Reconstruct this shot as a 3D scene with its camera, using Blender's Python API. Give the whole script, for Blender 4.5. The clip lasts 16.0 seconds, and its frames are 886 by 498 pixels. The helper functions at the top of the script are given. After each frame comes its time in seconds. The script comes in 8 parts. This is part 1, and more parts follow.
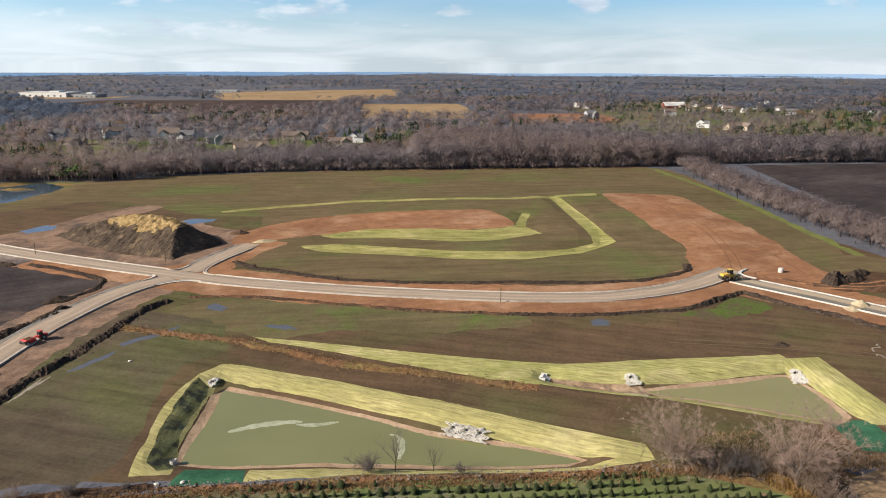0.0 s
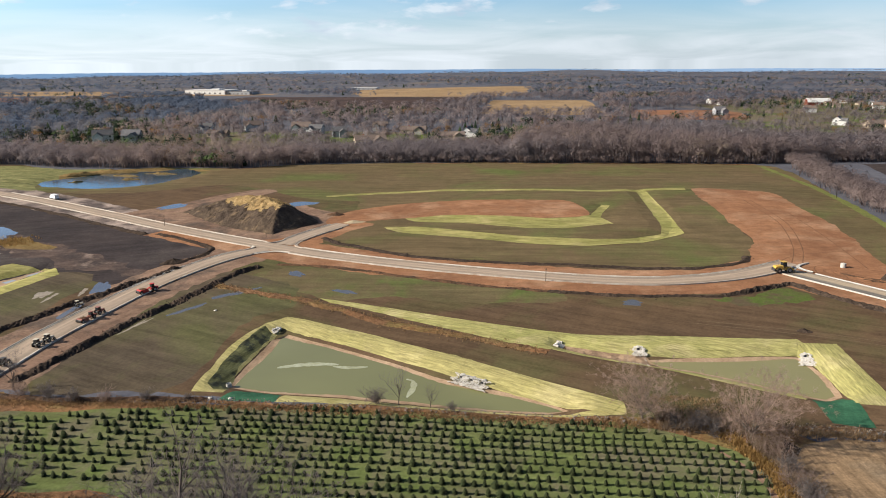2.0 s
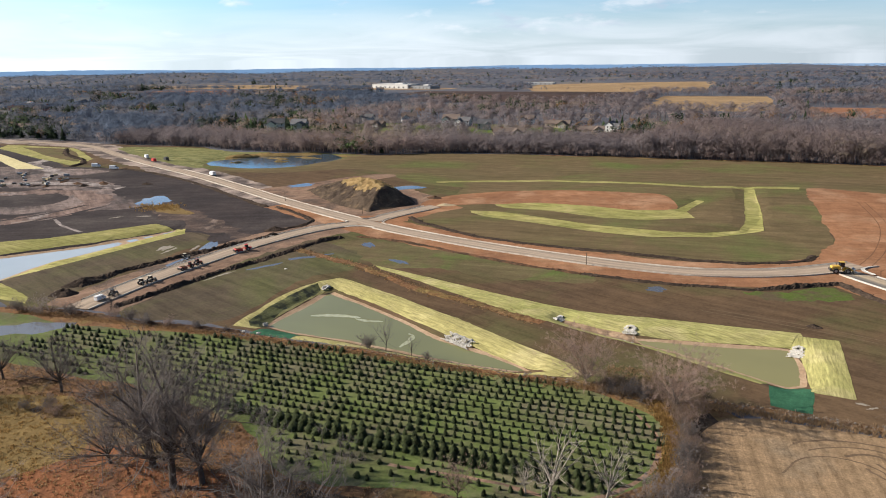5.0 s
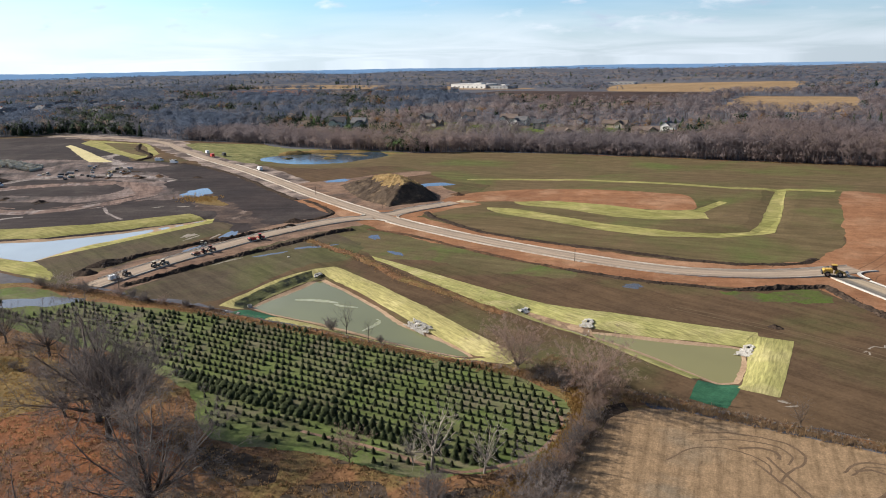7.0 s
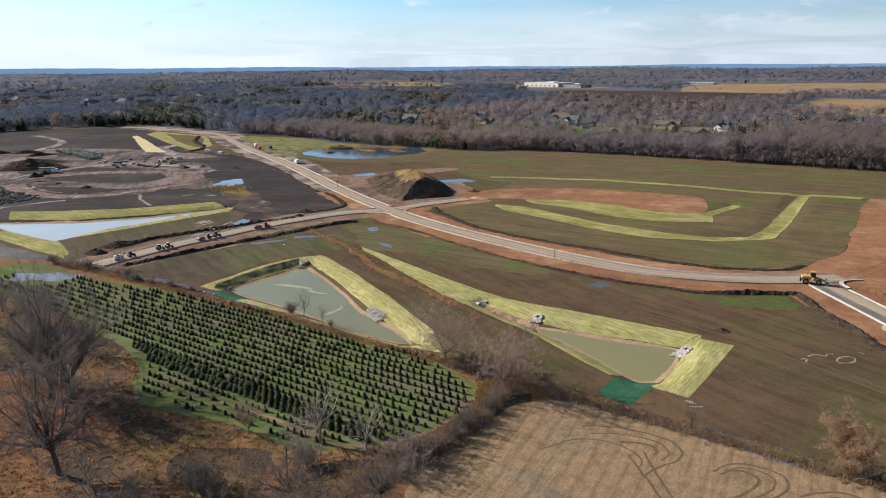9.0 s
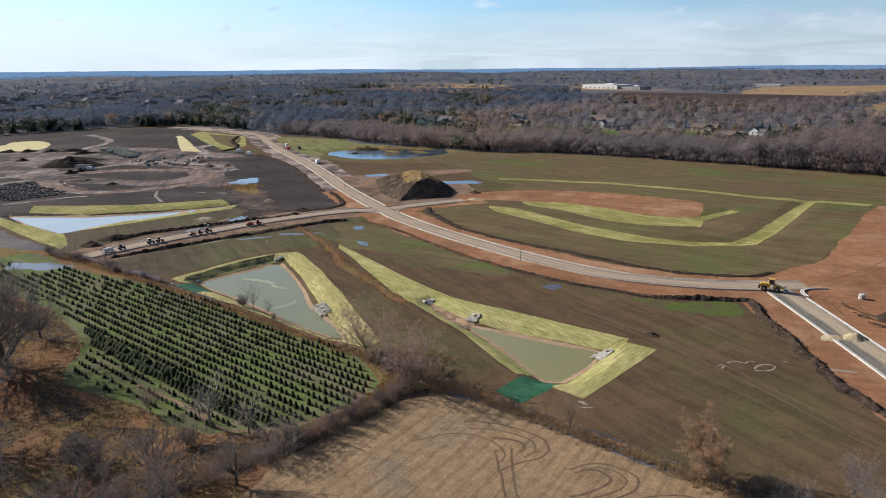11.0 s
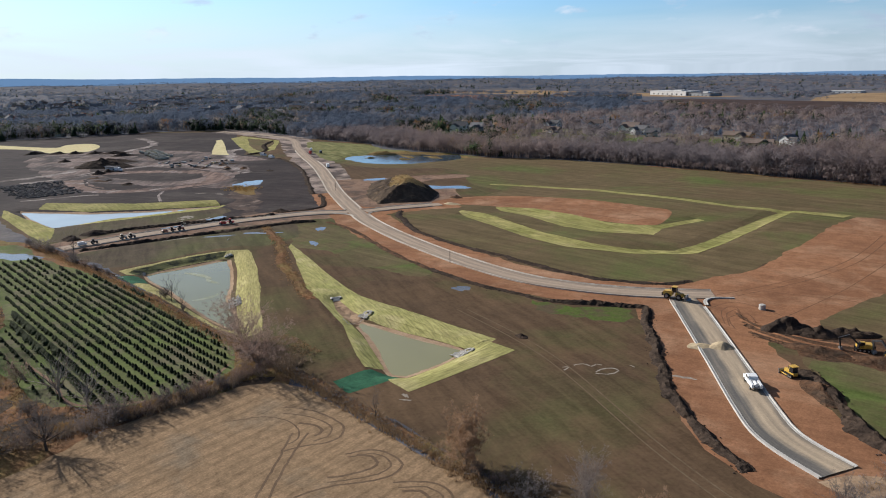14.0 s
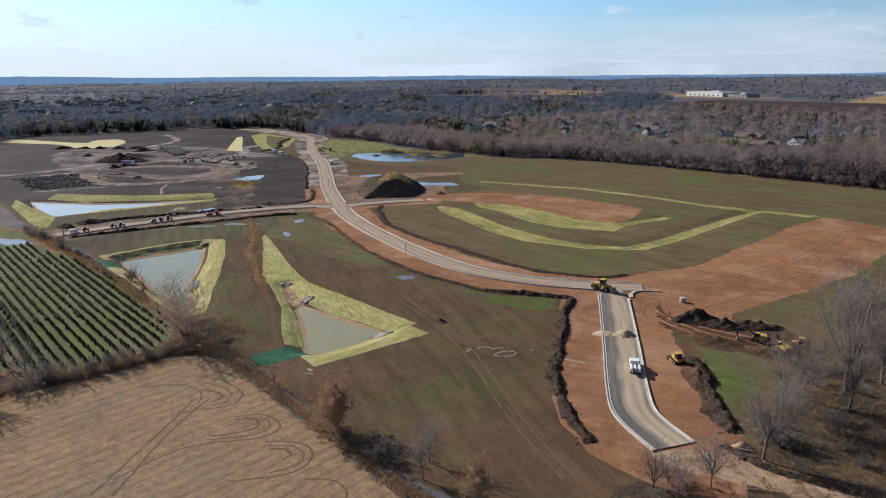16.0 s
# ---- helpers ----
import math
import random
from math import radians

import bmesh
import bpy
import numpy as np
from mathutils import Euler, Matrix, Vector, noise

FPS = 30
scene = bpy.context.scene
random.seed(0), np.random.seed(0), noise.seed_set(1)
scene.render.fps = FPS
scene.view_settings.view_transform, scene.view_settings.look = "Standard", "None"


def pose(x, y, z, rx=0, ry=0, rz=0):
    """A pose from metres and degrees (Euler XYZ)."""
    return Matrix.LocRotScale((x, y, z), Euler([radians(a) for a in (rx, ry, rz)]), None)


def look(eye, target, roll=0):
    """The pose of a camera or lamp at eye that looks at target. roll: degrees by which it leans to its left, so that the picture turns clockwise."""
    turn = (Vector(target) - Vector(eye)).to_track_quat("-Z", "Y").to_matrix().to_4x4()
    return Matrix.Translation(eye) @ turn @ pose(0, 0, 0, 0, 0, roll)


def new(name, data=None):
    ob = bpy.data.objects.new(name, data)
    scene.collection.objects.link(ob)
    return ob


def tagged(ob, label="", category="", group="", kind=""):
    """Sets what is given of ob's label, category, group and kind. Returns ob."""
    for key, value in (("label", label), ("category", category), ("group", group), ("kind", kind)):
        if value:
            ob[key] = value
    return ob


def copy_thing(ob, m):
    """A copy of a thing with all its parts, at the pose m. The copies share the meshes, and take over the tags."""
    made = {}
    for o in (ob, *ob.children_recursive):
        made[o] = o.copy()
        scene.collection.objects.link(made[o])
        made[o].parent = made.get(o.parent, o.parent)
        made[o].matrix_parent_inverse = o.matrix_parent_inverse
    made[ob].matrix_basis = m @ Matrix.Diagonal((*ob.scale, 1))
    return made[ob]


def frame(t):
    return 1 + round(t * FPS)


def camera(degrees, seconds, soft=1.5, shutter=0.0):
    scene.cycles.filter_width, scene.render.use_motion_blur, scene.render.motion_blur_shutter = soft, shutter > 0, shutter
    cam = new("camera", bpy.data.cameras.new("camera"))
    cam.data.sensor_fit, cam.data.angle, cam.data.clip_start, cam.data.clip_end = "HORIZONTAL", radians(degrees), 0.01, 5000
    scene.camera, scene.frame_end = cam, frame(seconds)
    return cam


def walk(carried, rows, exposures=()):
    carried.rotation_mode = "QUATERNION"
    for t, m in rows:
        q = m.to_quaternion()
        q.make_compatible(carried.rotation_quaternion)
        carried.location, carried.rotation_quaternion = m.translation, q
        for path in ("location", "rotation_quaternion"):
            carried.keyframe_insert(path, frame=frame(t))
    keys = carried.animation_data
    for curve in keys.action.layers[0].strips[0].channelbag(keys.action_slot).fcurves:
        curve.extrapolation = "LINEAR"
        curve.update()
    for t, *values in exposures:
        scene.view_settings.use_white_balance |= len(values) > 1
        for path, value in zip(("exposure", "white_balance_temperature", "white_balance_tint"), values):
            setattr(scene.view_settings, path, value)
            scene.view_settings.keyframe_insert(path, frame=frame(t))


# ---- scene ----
cam = camera(63.3, 16.0, 1.0)
PATH = [
    (0, (-0.416, -1.588, 63.927), (-0.315, 0.347, 63.43), 0.2),
    (0.5, (5.475, -7.384, 63.965), (5.484, -5.447, 63.468), 0.0),
    (1, (11.457, -12.747, 64.011), (11.374, -10.811, 63.513), -0.1),
    (1.5, (17.69, -17.565, 64.052), (17.513, -15.637, 63.551), -0.1),
    (2, (24.348, -21.753, 64.063), (24.073, -19.837, 63.559), -0.4),
    (2.5, (31.378, -25.187, 64.03), (31.005, -23.289, 63.524), -0.5),
    (3, (38.691, -27.798, 63.954), (38.227, -25.92, 63.446), -0.6),
    (3.5, (46.183, -29.666, 63.876), (45.632, -27.812, 63.367), -0.6),
    (4, (53.843, -30.969, 63.815), (53.221, -29.138, 63.305), -0.7),
    (4.5, (61.588, -31.656, 63.758), (60.904, -29.847, 63.247), -0.7),
    (5, (69.346, -31.509, 63.704), (68.589, -29.73, 63.192), -0.7),
    (7.5, (107.482, -24.342, 63.236), (106.473, -22.692, 62.728), -0.9),
    (8, (114.998, -22.027, 63.22), (113.944, -20.405, 62.711), -0.7),
    (8.5, (122.299, -18.861, 63.218), (121.197, -17.272, 62.707), -0.5),
    (11, (157.016, 1.258, 63.284), (155.729, 2.703, 62.779), -0.7),
    (11.5, (163.619, 5.897, 63.319), (162.302, 7.315, 62.815), -0.3),
    (12, (170.159, 10.923, 63.344), (168.814, 12.317, 62.844), -0.6),
    (12.5, (176.768, 16.076, 63.344), (175.395, 17.442, 62.845), -0.8),
    (13, (183.496, 21.049, 63.299), (182.095, 22.388, 62.806), -0.9),
    (13.5, (190.266, 25.623, 63.236), (188.842, 26.94, 62.748), -1.0),
    (14, (197.076, 29.727, 63.173), (195.633, 31.024, 62.687), -0.9),
    (14.5, (203.969, 33.489, 63.126), (202.506, 34.761, 62.638), -0.6),
    (15, (211.03, 37.15, 63.086), (209.546, 38.399, 62.601), -0.7),
    (15.5, (218.149, 40.802, 63.053), (216.646, 42.028, 62.566), -1.0),
    (16, (225.257, 44.515, 63.022), (223.74, 45.724, 62.537), -0.7),
]
walk(cam, [(t, look(eye, target, roll)) for t, eye, target, roll in PATH],
     [(0.0, 0.80, 6450, 10), (5.0, 0.80, 6330, 10), (11.0, 0.50, 5990, 10), (16.0, 0.37, 5890, 10)])

# ---- light ----
SUN_FROM = Vector((-0.94, -0.20, 0.50)).normalized()
sun_data = bpy.data.lights.new("sun", "SUN")
sun_data.energy, sun_data.angle, sun_data.color = 5.0, radians(0.6), (1.0, 0.905, 0.775)
sun = new("sun", sun_data)
sun.matrix_world = look(SUN_FROM * 300, (0, 0, 0))
scene.view_settings.exposure = 0.0

world = bpy.data.worlds.new("sky")
scene.world = world
world.use_nodes = True


def node(tree, kind, **values):
    """A node with its inputs set by name; a value that is an output socket is linked."""
    n = tree.nodes.new(kind)
    for key, value in values.items():
        key = key.replace("_", " ")
        slot = n.inputs[int(key[1:])] if key[0] == "i" and key[1:].isdigit() else n.inputs[key]
        if isinstance(value, bpy.types.NodeSocket):
            tree.links.new(value, slot)
        else:
            slot.default_value = value
    return n


def ramp(tree, fac, stops):
    n = tree.nodes.new("ShaderNodeValToRGB")
    tree.links.new(fac, n.inputs[0])
    el = n.color_ramp.elements
    while len(el) < len(stops):
        el.new(0.5)
    for e, (p, c) in zip(el, stops):
        e.position = p
        e.color = (*c, 1) if len(c) == 3 else c
    return n.outputs[0]


def grey(v):
    return (v, v, v)


def mix(tree, fac, a, b, blend="MIX"):
    n = tree.nodes.new("ShaderNodeMix")
    n.data_type, n.blend_type = "RGBA", blend
    for slot, value in ((0, fac), (6, a), (7, b)):
        if isinstance(value, bpy.types.NodeSocket):
            tree.links.new(value, n.inputs[slot])
        elif slot == 0:
            n.inputs[0].default_value = value
        else:
            n.inputs[slot].default_value = (*value, 1)
    return n.outputs[2]


def maths(tree, op, a, b=0.0):
    n = tree.nodes.new("ShaderNodeMath")
    n.operation = op
    for slot, value in ((0, a), (1, b)):
        if isinstance(value, bpy.types.NodeSocket):
            tree.links.new(value, n.inputs[slot])
        else:
            n.inputs[slot].default_value = value
    return n.outputs[0]


def build_sky():
    t = world.node_tree
    t.nodes.clear()
    sky = t.nodes.new("ShaderNodeTexSky")
    sky.sky_type, sky.sun_disc = "NISHITA", False
    sky.sun_elevation = math.asin(SUN_FROM.z)
    sky.sun_rotation = math.atan2(SUN_FROM.x, SUN_FROM.y)
    sky.air_density, sky.dust_density, sky.ozone_density = 1.0, 1.2, 2.0
    co = t.nodes.new("ShaderNodeTexCoord").outputs["Generated"]
    sep = node(t, "ShaderNodeSeparateXYZ", Vector=co)
    up = maths(t, "MAXIMUM", sep.outputs[2], 0.0)
    # high thin cloud and haze: dense at the horizon, streaked above
    flat = maths(t, "DIVIDE", 1.0, maths(t, "ADD", up, 0.10))
    comb = node(t, "ShaderNodeCombineXYZ", X=maths(t, "MULTIPLY", sep.outputs[0], flat), Y=maths(t, "MULTIPLY", sep.outputs[1], flat), Z=0.0)
    veil_noise = node(t, "ShaderNodeTexNoise", Vector=comb.outputs[0], Scale=0.55, Detail=5.0, Roughness=0.55, Distortion=0.6)
    veil = ramp(t, veil_noise.outputs[0], ((0.38, grey(0.0)), (0.64, grey(1.0))))
    low = ramp(t, up, ((0.0, grey(1.0)), (0.022, grey(0.92)), (0.045, grey(0.66)), (0.072, grey(0.32)), (0.12, grey(0.10)), (0.25, grey(0.0))))
    tone = mix(t, ramp(t, up, ((0.09, grey(0)), (0.30, grey(1)))), (0.56, 0.94, 1.32), (0.42, 0.47, 0.56))
    blue = mix(t, 1.0, sky.outputs[0], tone, "MULTIPLY")
    veiled = mix(t, maths(t, "MULTIPLY", low, maths(t, "ADD", maths(t, "MULTIPLY", veil, 0.33), 0.64)), blue, (6.5, 7.0, 7.45))
    # the thin cloud is brighter on the sun's side
    toward = maths(t, "SUBTRACT", maths(t, "MULTIPLY", sep.outputs[0], -0.978), maths(t, "MULTIPLY", sep.outputs[1], 0.208))
    gain = ramp(t, maths(t, "ADD", maths(t, "MULTIPLY", toward, 0.5), 0.5), ((0.36, grey(0.73)), (0.88, grey(1.0))))
    veiled = mix(t, 1.0, veiled, mix(t, 1.0, gain, grey(1.36), "MULTIPLY"), "MULTIPLY")
    # haze glows round the sun
    facing = maths(t, "ADD", maths(t, "ADD", maths(t, "MULTIPLY", sep.outputs[0], SUN_FROM.x), maths(t, "MULTIPLY", sep.outputs[1], SUN_FROM.y)), maths(t, "MULTIPLY", sep.outputs[2], SUN_FROM.z))
    veiled = mix(t, ramp(t, facing, ((0.45, grey(0.0)), (0.75, grey(0.34)), (0.96, grey(0.62)))), veiled, (7.6, 7.9, 8.1))
    # small scattered cumulus, grey beneath
    puff_vec = node(t, "ShaderNodeMapping", Vector=co, Scale=(1.0, 1.0, 3.2), Location=(3.1, 1.7, 0.4)).outputs[0]
    puff_noise = node(t, "ShaderNodeTexNoise", Vector=puff_vec, Scale=11.0, Detail=7.0, Roughness=0.55)
    puff = ramp(t, puff_noise.outputs[0], ((0.57, grey(0.0)), (0.66, grey(0.75))))
    band = ramp(t, up, ((0.02, grey(0.0)), (0.04, grey(0.8)), (0.15, grey(0.85)), (0.4, grey(0.0))))
    shade = node(t, "ShaderNodeTexNoise", Vector=puff_vec, Scale=17.0, Detail=4.0)
    cloud = mix(t, ramp(t, shade.outputs[0], ((0.4, grey(0)), (0.62, grey(1)))), (4.0, 4.6, 5.5), (6.3, 6.6, 7.0))
    cloud = mix(t, 1.0, cloud, mix(t, 1.0, gain, grey(1.42), "MULTIPLY"), "MULTIPLY")
    full = mix(t, maths(t, "MULTIPLY", puff, band), veiled, cloud)
    bg = node(t, "ShaderNodeBackground", Color=full, Strength=0.073)
    out = t.nodes.new("ShaderNodeOutputWorld")
    t.links.new(bg.outputs[0], out.inputs[0])


build_sky()


# ---- materials ----
def surface(name, c1, c2, scale=0.1, fine=2.0, rough=0.9, bump=0.3, depth=0.1, c3=None, c3_scale=0.03, c3_from=0.5, c3_to=0.62,
            stripe=None, turn=0.0, metal=0.0, vary=0.25, spec=0.03, island=0.0, each=0.0, rows=None, thin=0.0):
    """A grained surface: two colours in large patches, a third in stains, fine grain, optional stripes (width, strength) along a direction."""
    m = bpy.data.materials.new(name)
    m.use_nodes = True
    t = m.node_tree
    b = t.nodes["Principled BSDF"]
    co = t.nodes.new("ShaderNodeTexCoord").outputs["Object"]
    mp = node(t, "ShaderNodeMapping", Vector=co, Rotation=(0, 0, radians(turn))).outputs[0]
    big = node(t, "ShaderNodeTexNoise", Vector=mp, Scale=scale, Detail=5.0, Roughness=0.6)
    small = node(t, "ShaderNodeTexNoise", Vector=mp, Scale=fine, Detail=5.0, Roughness=0.7)
    col = mix(t, ramp(t, big.outputs[0], ((0.36, grey(0)), (0.64, grey(1)))), c1, c2)
    if c3:
        st = node(t, "ShaderNodeTexNoise", Vector=mp, Scale=c3_scale, Detail=6.0, Roughness=0.62, Distortion=0.4)
        col = mix(t, ramp(t, st.outputs[0], ((c3_from, grey(0)), (c3_to, grey(1)))), col, c3)
    if stripe:
        long = node(t, "ShaderNodeMapping", Vector=mp, Scale=(0.45 / stripe[0], 0.05 / stripe[0], 1.0)).outputs[0]
        w = node(t, "ShaderNodeTexNoise", Vector=long, Scale=1.0, Detail=5.0, Roughness=0.65, Distortion=0.6)
        col = mix(t, 1.0, col, ramp(t, w.outputs[0], ((0.34, grey(1 - 0.6 * stripe[1])), (0.66, grey(1 + 0.6 * stripe[1])))), "MULTIPLY")
    if rows:
        w = t.nodes.new("ShaderNodeTexWave")
        w.wave_type, w.bands_direction = "BANDS", "X"
        t.links.new(mp, w.inputs["Vector"])
        w.inputs["Scale"].default_value, w.inputs["Distortion"].default_value = 0.314 / rows[0], 0.5
        w.inputs["Detail"].default_value, w.inputs["Detail Scale"].default_value = 3.0, 0.6
        col = mix(t, 1.0, col, ramp(t, w.outputs[0], ((0.03, grey(1 - rows[1])), (0.22, grey(1.0)), (0.9, grey(1 + 0.3 * rows[1])))), "MULTIPLY")
    col = mix(t, 1.0, col, ramp(t, small.outputs[0], ((0.25, grey(1 - vary)), (0.75, grey(1 + vary)))), "MULTIPLY")
    grit = node(t, "ShaderNodeTexNoise", Vector=mp, Scale=(scale * fine) ** 0.5, Detail=6.0, Roughness=0.7)
    col = mix(t, 1.0, col, ramp(t, grit.outputs[0], ((0.30, grey(1 - 0.7 * vary)), (0.70, grey(1 + 0.7 * vary)))), "MULTIPLY")
    if island or each:
        r = t.nodes.new("ShaderNodeNewGeometry").outputs["Random Per Island"] if island else t.nodes.new("ShaderNodeObjectInfo").outputs["Random"]
        k = island or each
        col = mix(t, 1.0, col, ramp(t, r, ((0.0, grey(1 - k)), (1.0, grey(1 + k)))), "MULTIPLY")
    t.links.new(col, b.inputs["Base Color"])
    b.inputs["Roughness"].default_value, b.inputs["Metallic"].default_value = rough, metal
    b.inputs["Specular IOR Level"].default_value = spec
    if thin:
        # fine sprays of twigs pass part of the light on
        through_light = node(t, "ShaderNodeBsdfTranslucent", Color=col)
        both = node(t, "ShaderNodeMixShader", Fac=thin)
        t.links.new(b.outputs[0], both.inputs[1])
        t.links.new(through_light.outputs[0], both.inputs[2])
        t.links.new(both.outputs[0], t.nodes["Material Output"].inputs[0])
    if bump:
        bp = node(t, "ShaderNodeBump", Strength=bump, Distance=depth, Height=small.outputs[0])
        t.links.new(bp.outputs[0], b.inputs["Normal"])
    return m


def paint(name, colour, rough=0.45, metal=0.0, vary=0.12, dirt=(0.16, 0.11, 0.07)):
    """Vehicle paint or plain building sheet with a film of dirt."""
    return surface(name, colour, tuple(0.85 * c for c in colour), scale=1.2, fine=14.0, rough=rough, metal=metal, bump=0.05, depth=0.01, vary=vary, c3=dirt, c3_scale=1.5, c3_from=0.58, c3_to=0.8, spec=0.5)


def water_material(name, colour, rough=0.06, wave=0.6, ripple=0.02, film=None):
    m = bpy.data.materials.new(name)
    m.use_nodes = True
    t = m.node_tree
    b = t.nodes["Principled BSDF"]
    co = t.nodes.new("ShaderNodeTexCoord").outputs["Object"]
    n1 = node(t, "ShaderNodeTexNoise", Vector=co, Scale=0.05, Detail=3.0)
    col = mix(t, n1.outputs[0], tuple(0.85 * c for c in colour), tuple(1.15 * c for c in colour))
    if film:
        fv = node(t, "ShaderNodeMapping", Vector=co, Scale=(0.035, 0.11, 1.0), Rotation=(0, 0, 0.15)).outputs[0]
        f = node(t, "ShaderNodeTexNoise", Vector=fv, Scale=1.0, Detail=4.0, Distortion=1.4)
        fac = ramp(t, f.outputs[0], ((0.67, grey(0)), (0.70, grey(0.8)), (0.715, grey(0.2)), (0.75, grey(0.0))))
        col = mix(t, fac, col, film)
    t.links.new(col, b.inputs["Base Color"])
    b.inputs["Roughness"].default_value, b.inputs["IOR"].default_value = rough, 1.85
    n2 = node(t, "ShaderNodeTexNoise", Vector=co, Scale=wave, Detail=3.0)
    bp = node(t, "ShaderNodeBump", Strength=0.3, Distance=ripple, Height=n2.outputs[0])
    t.links.new(bp.outputs[0], b.inputs["Normal"])
    return m


def street_material(name, dark, pale, stops):
    """Stone base and dust lying lengthwise: stops give the dust's share across the street, from one kerb (0) to the other (1)."""
    m = bpy.data.materials.new(name)
    m.use_nodes = True
    t = m.node_tree
    b = t.nodes["Principled BSDF"]
    uv = t.nodes.new("ShaderNodeTexCoord").outputs["UV"]
    co = t.nodes.new("ShaderNodeTexCoord").outputs["Object"]
    sep = node(t, "ShaderNodeSeparateXYZ", Vector=uv)
    long = node(t, "ShaderNodeMapping", Vector=uv, Scale=(7.0, 0.045, 1.0)).outputs[0]
    streak = node(t, "ShaderNodeTexNoise", Vector=long, Scale=1.0, Detail=5.0, Roughness=0.6)
    patch = node(t, "ShaderNodeTexNoise", Vector=co, Scale=0.09, Detail=5.0, Roughness=0.6)
    grain = node(t, "ShaderNodeTexNoise", Vector=co, Scale=2.2, Detail=6.0, Roughness=0.7)
    wander = maths(t, "MULTIPLY", maths(t, "SUBTRACT", patch.outputs[0], 0.5), 0.30)
    share = ramp(t, maths(t, "ADD", sep.outputs[0], wander), [(p, grey(v)) for p, v in stops])
    share = maths(t, "ADD", share, maths(t, "MULTIPLY", maths(t, "SUBTRACT", streak.outputs[0], 0.5), 0.9))
    col = mix(t, share, dark, pale)
    t.nodes[len(t.nodes) - 1].clamp_factor = True
    col = mix(t, 1.0, col, ramp(t, streak.outputs[0], ((0.3, grey(0.84)), (0.7, grey(1.12)))), "MULTIPLY")
    col = mix(t, 1.0, col, ramp(t, grain.outputs[0], ((0.25, grey(0.82)), (0.75, grey(1.16)))), "MULTIPLY")
    t.links.new(col, b.inputs["Base Color"])
    b.inputs["Roughness"].default_value, b.inputs["Specular IOR Level"].default_value = 0.9, 0.05
    bp = node(t, "ShaderNodeBump", Strength=0.15, Distance=0.03, Height=grain.outputs[0])
    t.links.new(bp.outputs[0], b.inputs["Normal"])
    return m


